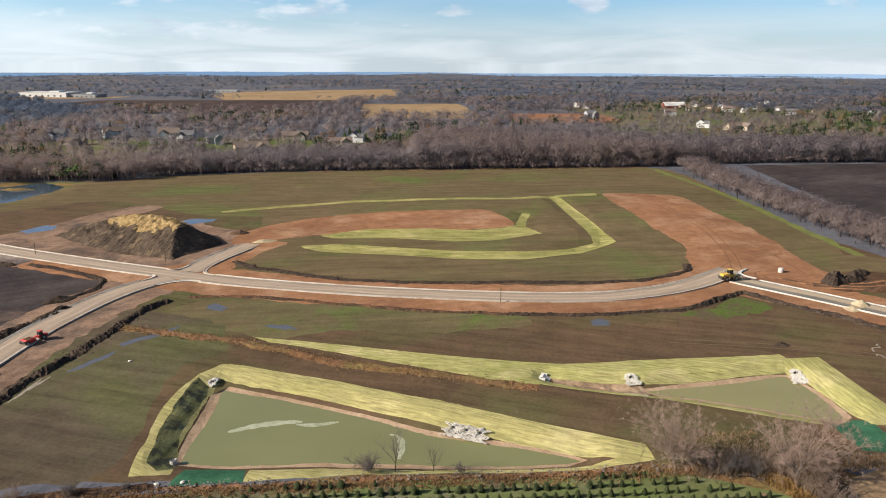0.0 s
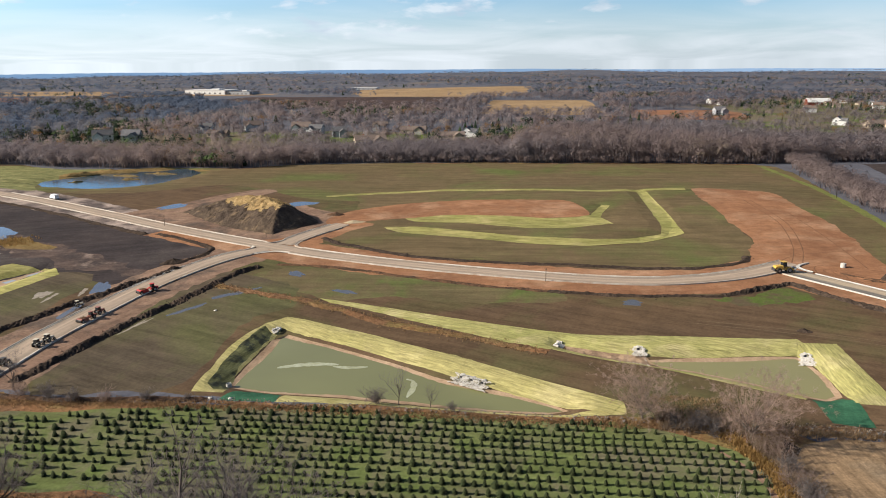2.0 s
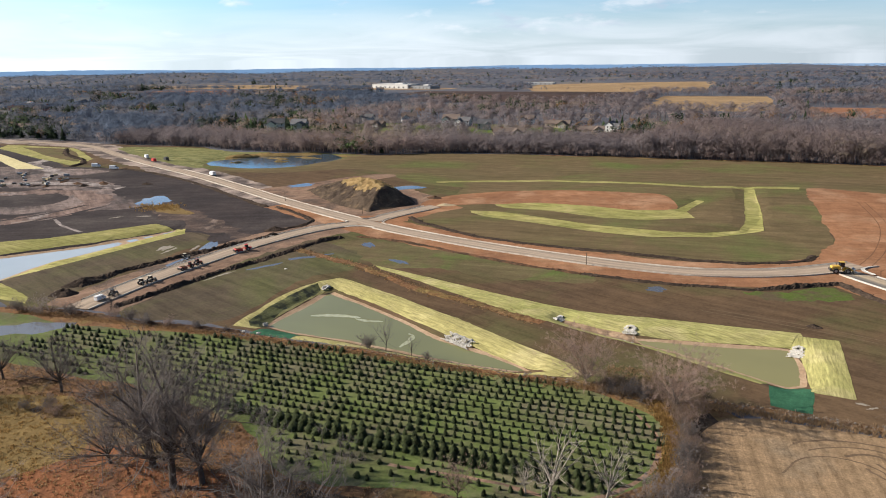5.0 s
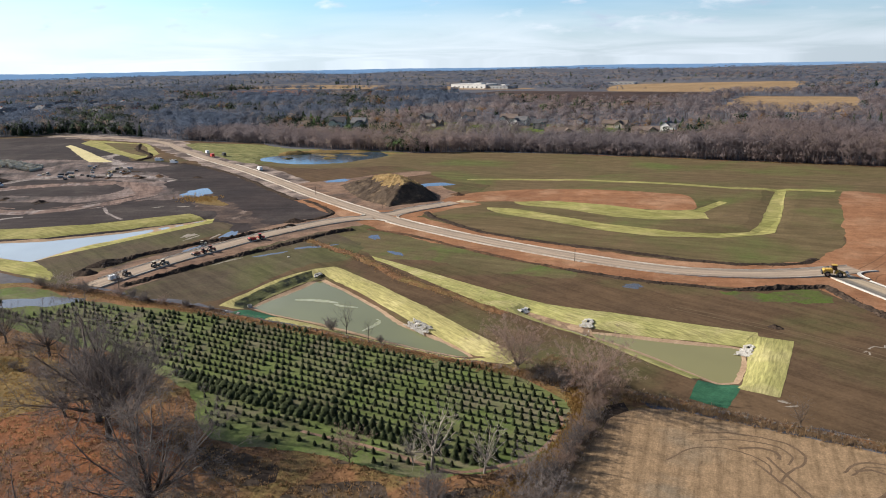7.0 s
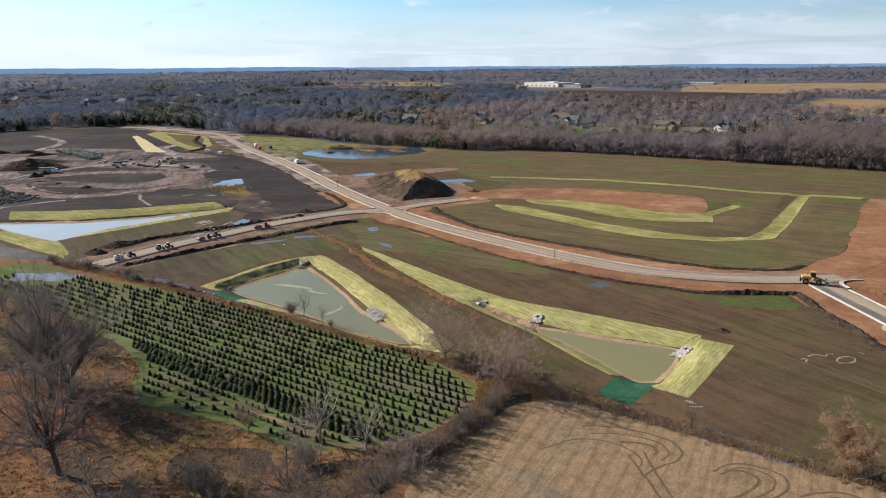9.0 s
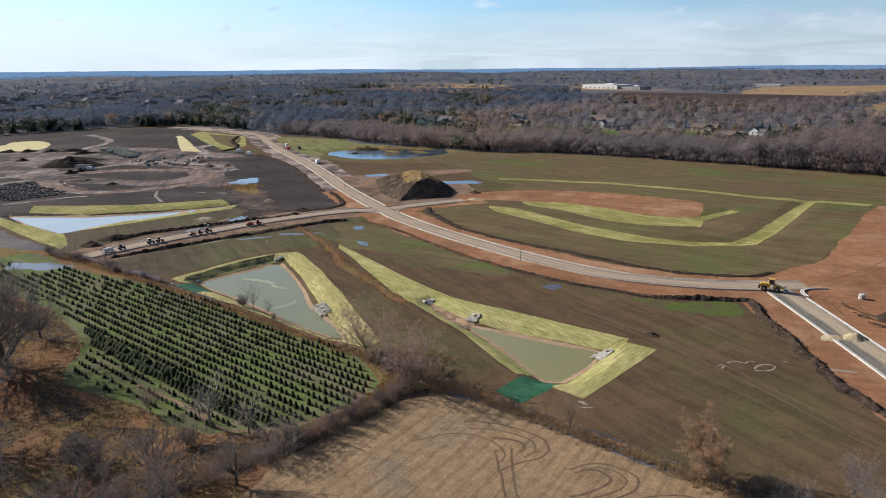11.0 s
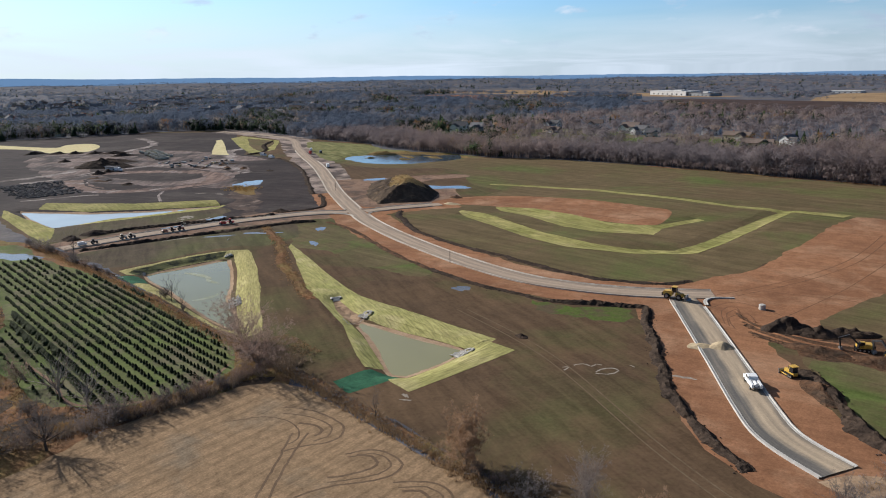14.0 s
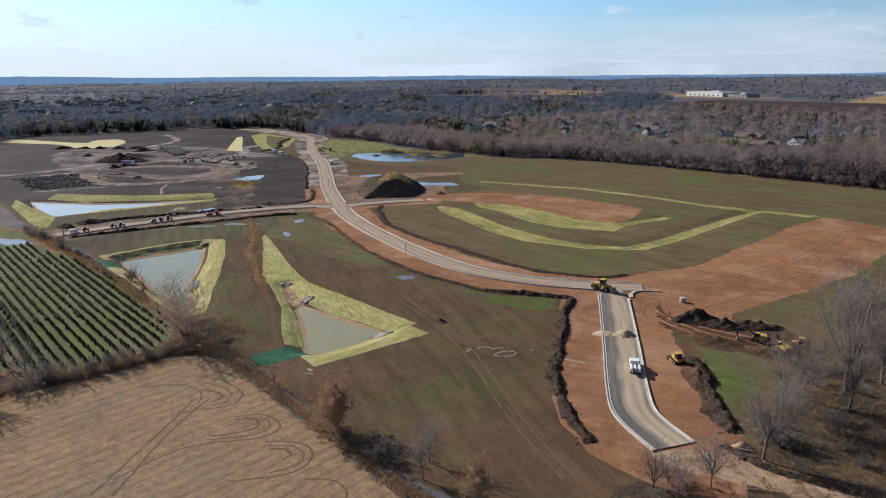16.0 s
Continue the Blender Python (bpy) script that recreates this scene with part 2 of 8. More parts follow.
BROWN, DARK, GRASS = (0.115, 0.075, 0.044), (0.068, 0.048, 0.032), (0.086, 0.083, 0.036)
M = {
    # leaf litter whose blue-grey base colour includes distance haze
    "hazy_floor": surface("hazy_floor", (0.114, 0.114, 0.13), (0.086, 0.088, 0.105), 0.01, 0.4, c3=(0.140, 0.124, 0.116), c3_scale=0.004, c3_from=0.53, c3_to=0.60, bump=0.5, depth=0.5),
    "soil": surface("soil", BROWN, (0.084, 0.056, 0.035), 0.03, 1.2, c3=GRASS, c3_scale=0.02, c3_from=0.49, c3_to=0.68, vary=0.22, stripe=(1.4, 0.34), turn=110),
    "soil_green": surface("soil_green", (0.130, 0.094, 0.052), (0.109, 0.086, 0.044), 0.025, 1.4, c3=(0.098, 0.114, 0.038), vary=0.20, c3_scale=0.015, c3_from=0.50, c3_to=0.68, stripe=(1.6, 0.34), turn=85),
    "soil_seed": surface("soil_seed", (0.108, 0.098, 0.046), (0.118, 0.090, 0.050), 0.05, 1.4, c3=(0.090, 0.118, 0.034), c3_scale=0.04, c3_from=0.48, c3_to=0.66, stripe=(1.6, 0.34), turn=85, vary=0.22),
    "soil_olive": surface("soil_olive", (0.100, 0.078, 0.051), (0.076, 0.060, 0.042), 0.03, 1.2, c3=(0.088, 0.086, 0.040), c3_scale=0.025, c3_from=0.48, c3_to=0.66, stripe=(1.4, 0.34), turn=110, vary=0.22),
    "mud_brown": surface("mud_brown", (0.105, 0.075, 0.062), (0.060, 0.047, 0.043), 0.09, 1.4, c3=(0.185, 0.140, 0.115), c3_scale=0.10, c3_from=0.56, c3_to=0.68, stripe=(1.4, 0.4), turn=60, vary=0.35),
    "soil_dark": surface("soil_dark", (0.055, 0.044, 0.042), (0.037, 0.031, 0.031), 0.03, 1.0, c3=(0.066, 0.055, 0.051), c3_scale=0.02, stripe=(1.6, 0.34), turn=60, vary=0.28),
    "clay": surface("clay", (0.276, 0.139, 0.074), (0.200, 0.099, 0.054), 0.03, 1.8, c3=(0.34, 0.205, 0.125), c3_scale=0.05, c3_from=0.48, c3_to=0.72, stripe=(0.9, 0.2), turn=70, vary=0.28),
    # western clay, its colour cooled to include the blue haze veil
    "clay_pale": surface("clay_pale", (0.318, 0.255, 0.214), (0.205, 0.158, 0.134), 0.05, 1.6, c3=(0.095, 0.076, 0.069), c3_scale=0.05, c3_from=0.45, c3_to=0.57, stripe=(2, 0.3), turn=40, vary=0.35),
    "clay_mud": surface("clay_mud", (0.25, 0.165, 0.115), (0.165, 0.105, 0.075), 0.07, 1.6, c3=(0.10, 0.075, 0.06), c3_scale=0.06, c3_from=0.5, c3_to=0.64, stripe=(1.5, 0.3), turn=20, vary=0.38),
    "mat": surface("mat", (0.355, 0.315, 0.135), (0.3, 0.272, 0.108), 0.06, 5.0, c3=(0.40, 0.35, 0.17), c3_scale=0.10, c3_from=0.5, c3_to=0.7, stripe=(0.25, 0.55), turn=117, vary=0.16, each=0.07),
    "mat_b": surface("mat_b", (0.34, 0.31, 0.125), (0.27, 0.265, 0.095), 0.06, 5.0, c3=(0.40, 0.35, 0.17), c3_scale=0.10, c3_from=0.5, c3_to=0.7, stripe=(0.25, 0.55), turn=106, vary=0.16, each=0.07),
    "mat_c": surface("mat_c", (0.345, 0.312, 0.128), (0.285, 0.272, 0.1), 0.06, 5.0, c3=(0.40, 0.35, 0.17), c3_scale=0.10, c3_from=0.5, c3_to=0.7, stripe=(0.25, 0.55), turn=0, vary=0.16, each=0.07),
    "mat_grown": surface("mat_grown", (0.289, 0.261, 0.100), (0.221, 0.212, 0.071), 0.05, 3.0, c3=(0.357, 0.310, 0.133), c3_scale=0.08, c3_from=0.5, c3_to=0.7, stripe=(0.6, 0.45), turn=95, vary=0.2, each=0.14),
    "mat_bank": surface("mat_bank", (0.118, 0.122, 0.058), (0.170, 0.166, 0.072), 0.25, 3.0, c3=(0.05, 0.055, 0.04), c3_scale=0.35, c3_from=0.46, c3_to=0.6, stripe=(0.5, 0.7), turn=5, vary=0.35),
    "straw": surface("straw", (0.570, 0.494, 0.275), (0.494, 0.427, 0.228), 0.08, 2.0),
    "net": surface("net", (0.042, 0.118, 0.066), (0.030, 0.090, 0.052), 0.3, 4.0, rough=0.8, stripe=(1.2, 0.3), turn=10),
    "meadow": surface("meadow", (0.098, 0.130, 0.040), (0.116, 0.128, 0.052), 0.09, 1.5, c3=(0.126, 0.116, 0.070), c3_scale=0.10, c3_from=0.46, c3_to=0.60, stripe=(2.7, 0.4), turn=88.5),
    "lawn_dry": surface("lawn_dry", (0.150, 0.122, 0.086), (0.118, 0.106, 0.062), 0.02, 0.5, c3=(0.105, 0.13, 0.04), c3_scale=0.02, c3_from=0.5, c3_to=0.62),
    "lawn": surface("lawn", (0.085, 0.125, 0.030), (0.115, 0.135, 0.04), 0.08, 1.5),
    "rough_grass": surface("rough_grass", (0.215, 0.112, 0.055), (0.130, 0.080, 0.048), 0.06, 1.1, c3=(0.175, 0.132, 0.052), c3_scale=0.05, c3_from=0.50, c3_to=0.62, bump=0.9, depth=0.5, vary=0.38),
    "rust_floor": surface("rust_floor", (0.235, 0.098, 0.046), (0.150, 0.072, 0.040), 0.12, 1.4, c3=(0.105, 0.066, 0.045), c3_scale=0.10, c3_from=0.50, c3_to=0.66, bump=0.9, depth=0.4, vary=0.4),
    "gold_grass": surface("gold_grass", (0.215, 0.145, 0.060), (0.145, 0.102, 0.044), 0.07, 1.2, bump=0.9, depth=0.5, vary=0.3),
    "stubble": surface("stubble", (0.268, 0.182, 0.107), (0.222, 0.152, 0.090), 0.12, 2.6, c3=(0.205, 0.158, 0.108), c3_scale=0.05, c3_from=0.52, c3_to=0.66, stripe=(0.22, 0.28), turn=-9, rows=(2.9, 0.14), vary=0.36, bump=0.8),
    "rut": surface("rut", (0.112, 0.076, 0.050), (0.150, 0.104, 0.068), 0.4, 2.0),
    "far_stubble": surface("far_stubble", (0.295, 0.205, 0.115), (0.246, 0.164, 0.090), 0.01, 0.2, stripe=(12, 0.2), turn=80),
    "far_soil": surface("far_soil", (0.075, 0.050, 0.042), (0.055, 0.040, 0.036), 0.01, 0.2, stripe=(10, 0.3), turn=5),
    "far_clay": surface("far_clay", (0.26, 0.125, 0.070), (0.20, 0.105, 0.065), 0.01, 0.2),
    "road": street_material("road", (0.235, 0.188, 0.146), (0.402, 0.314, 0.236), ((0.0, 0.25), (0.22, 0.35), (0.32, 0.85), (0.46, 0.55), (0.56, 0.5), (0.68, 0.9), (0.80, 0.4), (1.0, 0.3))),
    "asphalt": street_material("asphalt", (0.125, 0.118, 0.110), (0.400, 0.318, 0.225), ((0.03, 0.3), (0.14, 0.9), (0.40, 1.0), (0.56, 0.85), (0.70, 0.12), (1.0, 0.05))),
    "concrete": surface("concrete", (0.48, 0.46, 0.42), (0.39, 0.37, 0.34), 0.5, 5.0, rough=0.75, bump=0.1, depth=0.01, vary=0.12),
    "concrete_dusty": surface("concrete_dusty", (0.51, 0.465, 0.40), (0.42, 0.37, 0.31), 0.15, 3.0, rough=0.85, bump=0.1, depth=0.01, vary=0.2, c3=(0.34, 0.25, 0.18), c3_scale=0.12, c3_from=0.5, c3_to=0.68),
    "yard_clay": surface("yard_clay", (0.225, 0.175, 0.155), (0.122, 0.093, 0.084), 0.05, 1.6, c3=(0.068, 0.058, 0.056), c3_scale=0.03, c3_from=0.44, c3_to=0.60, stripe=(1.6, 0.55), turn=-52, vary=0.4),
    "loop_clay": surface("loop_clay", (0.205, 0.145, 0.120), (0.122, 0.086, 0.074), 0.05, 1.6, c3=(0.31, 0.265, 0.245), c3_scale=0.05, c3_from=0.55, c3_to=0.66, stripe=(1.2, 0.6), turn=-52, vary=0.35),
    "bank_green": surface("bank_green", (0.180, 0.172, 0.072), (0.128, 0.132, 0.054), 0.05, 3.0, c3=(0.30, 0.27, 0.12), c3_scale=0.05, c3_from=0.55, c3_to=0.7, stripe=(0.8, 0.75), turn=95, vary=0.25),
    # western track clay, less orange because haze is mixed into its colour
    "track_pale": surface("track_pale", (0.330, 0.285, 0.262), (0.200, 0.170, 0.155), 0.08, 1.5, c3=(0.100, 0.082, 0.076), c3_scale=0.06, c3_from=0.46, c3_to=0.60, stripe=(0.9, 0.5), turn=-52, vary=0.35),
    "wood_floor": surface("wood_floor", (0.085, 0.062, 0.045), (0.055, 0.043, 0.034), 0.1, 1.2, c3=(0.13, 0.085, 0.045), c3_scale=0.12, bump=0.8, depth=0.4, vary=0.4),
    "sand": surface("sand", (0.36, 0.255, 0.165), (0.28, 0.195, 0.125), 0.15, 2.0, c3=(0.20, 0.135, 0.09), c3_scale=0.2),
    "grass_thin": surface("grass_thin", (0.082, 0.118, 0.026), (0.084, 0.090, 0.034), 0.15, 2.0, c3=(0.095, 0.072, 0.045), c3_scale=0.12),
    "dried_mud": surface("dried_mud", (0.30, 0.265, 0.22), (0.22, 0.185, 0.15), 0.5, 3.0, rough=0.6),
    "grass_strip": surface("grass_strip", (0.15, 0.165, 0.05), (0.12, 0.125, 0.045), 0.1, 1.5),
    "rim": surface("rim", (0.37, 0.265, 0.175), (0.30, 0.205, 0.130), 0.2, 2.0),
    "rut_soil": surface("rut_soil", (0.125, 0.088, 0.055), (0.15, 0.11, 0.07), 0.4, 2.0),
    "rut_clay": surface("rut_clay", (0.13, 0.072, 0.042), (0.17, 0.09, 0.052), 0.4, 2.0),
    "ice_film": surface("ice_film", (0.36, 0.37, 0.27), (0.27, 0.28, 0.18), 0.3, 3.0, rough=0.3, bump=0),
    "topsoil": surface("topsoil", (0.040, 0.030, 0.024), (0.070, 0.050, 0.037), 0.3, 1.8, bump=0.9, depth=0.4, vary=0.4),
    "topsoil_red": surface("topsoil_red", (0.13, 0.072, 0.042), (0.06, 0.042, 0.03), 0.3, 1.8, bump=0.9, depth=0.4, vary=0.4),
    "water": water_material("water", (0.185, 0.185, 0.075), 0.05, ripple=0.012),
    "water_olive": water_material("water_olive", (0.245, 0.222, 0.085), 0.05, ripple=0.012),
    # pale base colour stands in for the sky mirrored on this pond
    "water_sky_sheen": water_material("water_sky_sheen", (0.34, 0.37, 0.365), 0.12),
    "water_blue": water_material("water_blue", (0.045, 0.075, 0.10), 0.10, ripple=0.05),
    "puddle": water_material("puddle", (0.10, 0.10, 0.10), 0.03, ripple=0.004),
}


# ---- plan: outlines in metres ----
rng = np.random.default_rng(7)


def spline(points, closed=False, step=3.0, smooth=True):
    """A dense line through a few plan points."""
    p = np.array(points, float)
    n = len(p)
    out = []
    for i in range(n if closed else n - 1):
        a, b = p[i], p[(i + 1) % n]
        k = max(1, int(np.linalg.norm(b - a) / step))
        f = np.arange(k)[:, None] / k
        if smooth:
            z = p[(i - 1) % n] if closed or i else a
            c = p[(i + 2) % n] if closed or i + 2 < n else b
            out.append(0.5 * (2 * a + (b - z) * f + (2 * z - 5 * a + 4 * b - c) * f**2 + (3 * a - z - 3 * b + c) * f**3))
        else:
            out.append(a + (b - a) * f)
    out = np.vstack(out)
    return out if closed else np.vstack([out, p[-1]])


def sideways(line):
    """The unit normal to the left of each point of a line."""
    d = np.gradient(line, axis=0)
    d /= np.linalg.norm(d, axis=1, keepdims=True) + 1e-9
    return np.stack([-d[:, 1], d[:, 0]], 1)


def offset(line, by):
    return line + sideways(line) * by


def ring(points, smooth=True, step=3.0, rough=0.5):
    """A closed outline with a slightly uneven edge."""
    line = spline(points, True, step, smooth)
    j = rng.normal(0, 1, len(line))
    j = 0.6 * j + 0.5 * np.convolve(np.r_[j[-2:], j, j[:2]], np.ones(5) / 2.2, "valid")
    return line + sideways(line) * (j * rough)[:, None]


def corridor(points, left, right, step=3.0, rough=0.6):
    line = spline(points, False, step)
    a, b = offset(line, left), offset(line, -right)
    ends = np.vstack([a, b[::-1]])
    return ends + rng.normal(0, rough, ends.shape)


def inside(poly, pts):
    """Which points lie in a closed outline."""
    x, y = pts[:, 0], pts[:, 1]
    hit = np.zeros(len(pts), bool)
    lo, hi = poly.min(0), poly.max(0)
    near = np.where((x >= lo[0]) & (x <= hi[0]) & (y >= lo[1]) & (y <= hi[1]))[0]
    if len(near) == 0:
        return hit
    px, py = x[near], y[near]
    got = np.zeros(len(near), bool)
    x1, y1 = poly[-1]
    for x2, y2 in poly:
        if y1 != y2:
            got ^= ((y1 > py) != (y2 > py)) & (px < (x2 - x1) * (py - y1) / (y2 - y1) + x1)
        x1, y1 = x2, y2
    hit[near] = got
    return hit


def gap(poly, pts):
    """The distance from each point to a closed outline."""
    best = np.full(len(pts), 1e9)
    a = poly[-1]
    for b in poly:
        d = b - a
        f = np.clip(((pts - a) @ d) / (d @ d + 1e-9), 0, 1)
        best = np.minimum(best, np.hypot(*(pts - a - f[:, None] * d).T))
        a = b
    return best


ROAD_A = [(-560, 384), (-470, 392), (-410, 385), (-346, 352), (-287, 323), (-221, 293), (-165, 264), (-122, 241), (-70, 217), (-37.5, 205), (-4, 197), (25, 192), (52.5, 190.5), (70, 194), (86.5, 202), (104, 216)]
ROAD_E = [(96, 210), (103, 203.5), (116, 188.7), (130, 172.6), (143.8, 156.5), (152, 148.6), (163, 144)]
ROAD_W = [(-70, 217), (-79.5, 207), (-86, 193), (-91, 172), (-93.3, 150), (-94.4, 127), (-93.5, 103), (-93, 98)]
ROAD_N = [(-70, 217), (-67.5, 229), (-64.4, 238.7), (-61, 247), (-57, 257)]

POND_1 = ring([(-38.6, 137.5), (-27.5, 132.8), (-15.9, 127.2), (-5.3, 122.0), (3.1, 117.0), (11.1, 114.2), (20.0, 111.1), (28.5, 107.4), (17.2, 107.0), (7.3, 107.1), (-0.6, 107.7), (-7.4, 108.3), (-14.4, 109.0), (-22.9, 109.3), (-31.6, 109.3), (-38.6, 110.2)], False, 2.0, 0.15)
POND_2 = ring([(49.0, 132.5), (56.8, 134.2), (64.7, 135.5), (73.2, 137.2), (81.5, 138.4), (83.2, 129.1), (83.5, 120.4), (81, 118.6), (77.5, 120.0), (67.8, 125.0), (57.9, 129.6)], False, 2.0, 0.15)
RILL = ring([(29.8, 138.9), (34, 137.4), (39, 136.6), (44, 136.0), (48, 134.4), (49.5, 132), (43.5, 132.4), (37, 134.6), (31, 137.2)], False, 1.5, 0.15)
POND_3 = ring([(-192, 107), (-166, 127), (-148, 151), (-137, 181), (-140.5, 155.6), (-144.5, 131.9), (-141, 108.5), (-172, 106)], False, 2.0, 0.15)
LAKE = ring([(-259, 348), (-248, 337), (-226, 331), (-208, 333), (-193, 347), (-185, 372), (-186, 392), (-203, 405), (-216, 393), (-232, 388), (-246, 372)], True, 3.0, 0.9)
BASINS = [(POND_1, -1.9, 7.5), (POND_2, -1.7, 6.5), (RILL, -1.2, 5.0), (POND_3, -1.2, 6.0), (LAKE, -0.8, 8.0)]


SWALES = [([(70.2, 340.4), (73.0, 302.3), (74.0, 269.8), (72.0, 255.0), (58.0, 243.5), (40.0, 237.6), (19.1, 238.6), (-3.9, 244.6), (-30.0, 249.9)], 0.9, 6.0), ([(-29.9, 268.7), (-9.6, 270.8), (10.4, 268.1), (30.3, 267.1), (46.3, 273.4), (50.5, 294.0), (51.6, 304.0)], 0.7, 7.0)]


def heights(pts):
    """The lie of the land: gently uneven, hollowed at the ponds, rising to low far hills."""
    x, y = pts[:, 0], pts[:, 1]
    r = np.hypot(x - 60, y - 120)
    z = 0.10 * np.sin(x * 0.11 + 1.3 * np.sin(y * 0.05)) * np.cos(y * 0.09 + 0.7)
    far = np.clip((r - 700) / 2500, 0, 1)
    z = z * (1 - far) + far * (6 * np.sin(x * 0.0021 + 1) * np.cos(y * 0.0026) + 3 * np.sin(x * 0.006 + y * 0.004)) - 8 * far
    z = z + np.clip((r - 3200) / 1500, 0, 1) ** 1.5 * (6 + 3 * np.sin(np.arctan2(y, x) * 17) + 2 * np.sin(np.arctan2(y, x) * 41 + 2))
    z = z - 14.5 * np.exp(-(((x + 850) / 420) ** 2 + ((y - 1850) / 330) ** 2))
    sunk = np.zeros(len(pts))
    for poly, level, bank in BASINS:
        near = np.where((np.abs(x - poly[:, 0].mean()) < 110) & (np.abs(y - poly[:, 1].mean()) < 110))[0]
        d = gap(poly, pts[near])
        d = np.where(inside(poly, pts[near]), -d, d)
        k = np.clip(d / bank, 0, 1)
        drop = np.where(d <= 0, level + np.maximum(d * 0.3, -0.8), level * (1 - k * k * (3 - 2 * k)))
        sunk[near] = np.minimum(sunk[near], drop)
    z = z + sunk
    # the seeded field swells gently beyond its oval
    swell = np.clip((x + 45) / 65, 0, 1) * np.clip((175 - x) / 60, 0, 1)
    z = z + 2.0 * np.exp(-((y - 335) / 58) ** 2) * swell * swell * (3 - 2 * swell)
    for line, deep, half in SWALES:
        near = np.where((x > -45) & (x < 95) & (y > 225) & (y < 365))[0]
        best = np.full(len(near), 1e9)
        for a, b in zip(line, line[1:]):
            a, d = np.array(a), np.array(b) - np.array(a)
            f = np.clip(((pts[near] - a) @ d) / (d @ d), 0, 1)
            best = np.minimum(best, np.hypot(*(pts[near] - a - f[:, None] * d).T))
        z[near] -= deep * np.clip(1 - best / half, 0, 1)
    return z


def height(x, y):
    return float(heights(np.array([[x, y]], float))[0])


def grown(outline, by):
    """An outline moved outwards."""
    side = -by if inside(outline, offset(outline, 0.3)).mean() > 0.5 else by
    return offset(outline, side)


# name, material, outline, label: a later outline lies over an earlier one
REGIONS = []


def region(name, material, outline, label):
    REGIONS.append((name, M[material], outline, label))


region("far_field", "far_stubble", ring([(-350, 1440), (-130, 1440), (-20, 1500), (-20, 2000), (-500, 2000), (-440, 1700)], False, 40, 4), "tan harvested grain field far beyond the woods")
region("far_field", "far_soil", ring([(-570, 1110), (-440, 1070), (-290, 1030), (-170, 1010), (-110, 1150), (-120, 1430), (-300, 1430), (-570, 1400)], False, 40, 4), "dark ploughed field far beyond the woods")
region("far_field", "far_stubble", ring([(-62, 900), (70, 895), (100, 950), (92, 1290), (-74, 1290)], False, 40, 4), "pale harvested field among far woods")
region("far_field", "far_clay", ring([(128, 830), (265, 815), (265, 1000), (140, 1000)], False, 40, 4), "reddish bare field among far woods")
region("far_field", "far_stubble", ring([(-1500, 1400), (-1000, 1540), (-950, 1950), (-1500, 1850)], False, 40, 4), "tan harvested field in the far distance")
region("far_field", "far_clay", ring([(-1120, 1010), (-800, 1220), (-900, 1500), (-1250, 1300)], False, 40, 4), "reddish harvested field in the far distance")
region("far_field", "far_stubble", ring([(-1090, 1800), (-1000, 1690), (-760, 1660), (-690, 1760), (-700, 1900), (-1000, 1930)], False, 40, 4), "tan field beside the far factory")
region("clearing", "lawn_dry", ring([(-400, 500), (-330, 478), (-230, 486), (-120, 492), (-20, 500), (-10, 560), (20, 640), (-60, 650), (-200, 655), (-300, 620), (-400, 560)], True, 12, 3), "dull winter grass between houses and trees")
region("clearing", "lawn_dry", ring([(200, 560), (330, 540), (520, 640), (820, 820), (900, 1150), (700, 1320), (420, 1330), (250, 1150), (270, 900), (180, 700)], True, 30, 5), "dull winter grass and scrub round the village")
for cx, cy, w in ((-215, 622, 18), (-160, 596, 14), (-96, 622, 20), (-50, 574, 12), (-345, 530, 18), (-318, 530, 14), (-190, 640, 10), (-110, 535, 16), (175, 600, 16)):
    region("lawn", "lawn", ring([(cx - w, cy - w * 0.8), (cx + w, cy - w), (cx + w, cy + w), (cx - w, cy + w * 0.7)], True, 12, 1), "green mown lawn between trees and houses")
region("east_field", "soil_dark", ring([(172, 236), (190, 285), (205, 340), (222, 462), (330, 470), (420, 330), (330, 240), (230, 205)], False, 8, 0.6), "dark ploughed field behind a tree line")
region("rough_ground", "rough_grass", ring([(-260, 20), (-110, 90), (-60, 96), (62, 103), (76, 60), (90, 20), (70, -190), (-180, -200)], True, 5, 1.0), "russet rough grass under bare trees")
region("gold_grass", "gold_grass", ring([(-70, 52), (-46, 57), (-34, 52), (-30, 40), (-45, 22), (-75, 35)], True, 3, 1.2), "golden dry grass clearing")
region("leaf_litter", "rust_floor", ring([(-30, 47), (-20, 50), (-8, 49), (4, 46), (9, 36), (0, 22), (-20, 18), (-34, 28)], True, 3, 1.4), "rust-red fallen leaves under the oaks")
# litter patches; the one at (54, 99.8) also paints a gully's shadow
for px, py, pa, pb in ((-47, 53, 6, 2.5), (16, 47, 10, 4), (40, 46, 9, 7), (57, 52, 7, 9), (60, 38, 8, 8), (20, 34, 7, 5), (-30, 60, 12, 5), (30, 58, 6, 2.5), (-66, 40, 9, 4), (54, 99.8, 6, 2.4), (66, 93, 2.2, 5)):
    region("leaf_litter", "wood_floor", ring([(px - pa, py), (px - 0.4 * pa, py + 0.8 * pb), (px + 0.5 * pa, py + pb), (px + pa, py - 0.1 * pb), (px + 0.3 * pa, py - pb), (px - 0.6 * pa, py - 0.7 * pb)], True, 1.5, 0.7), "dark leaf litter and fallen twigs under bare trees")
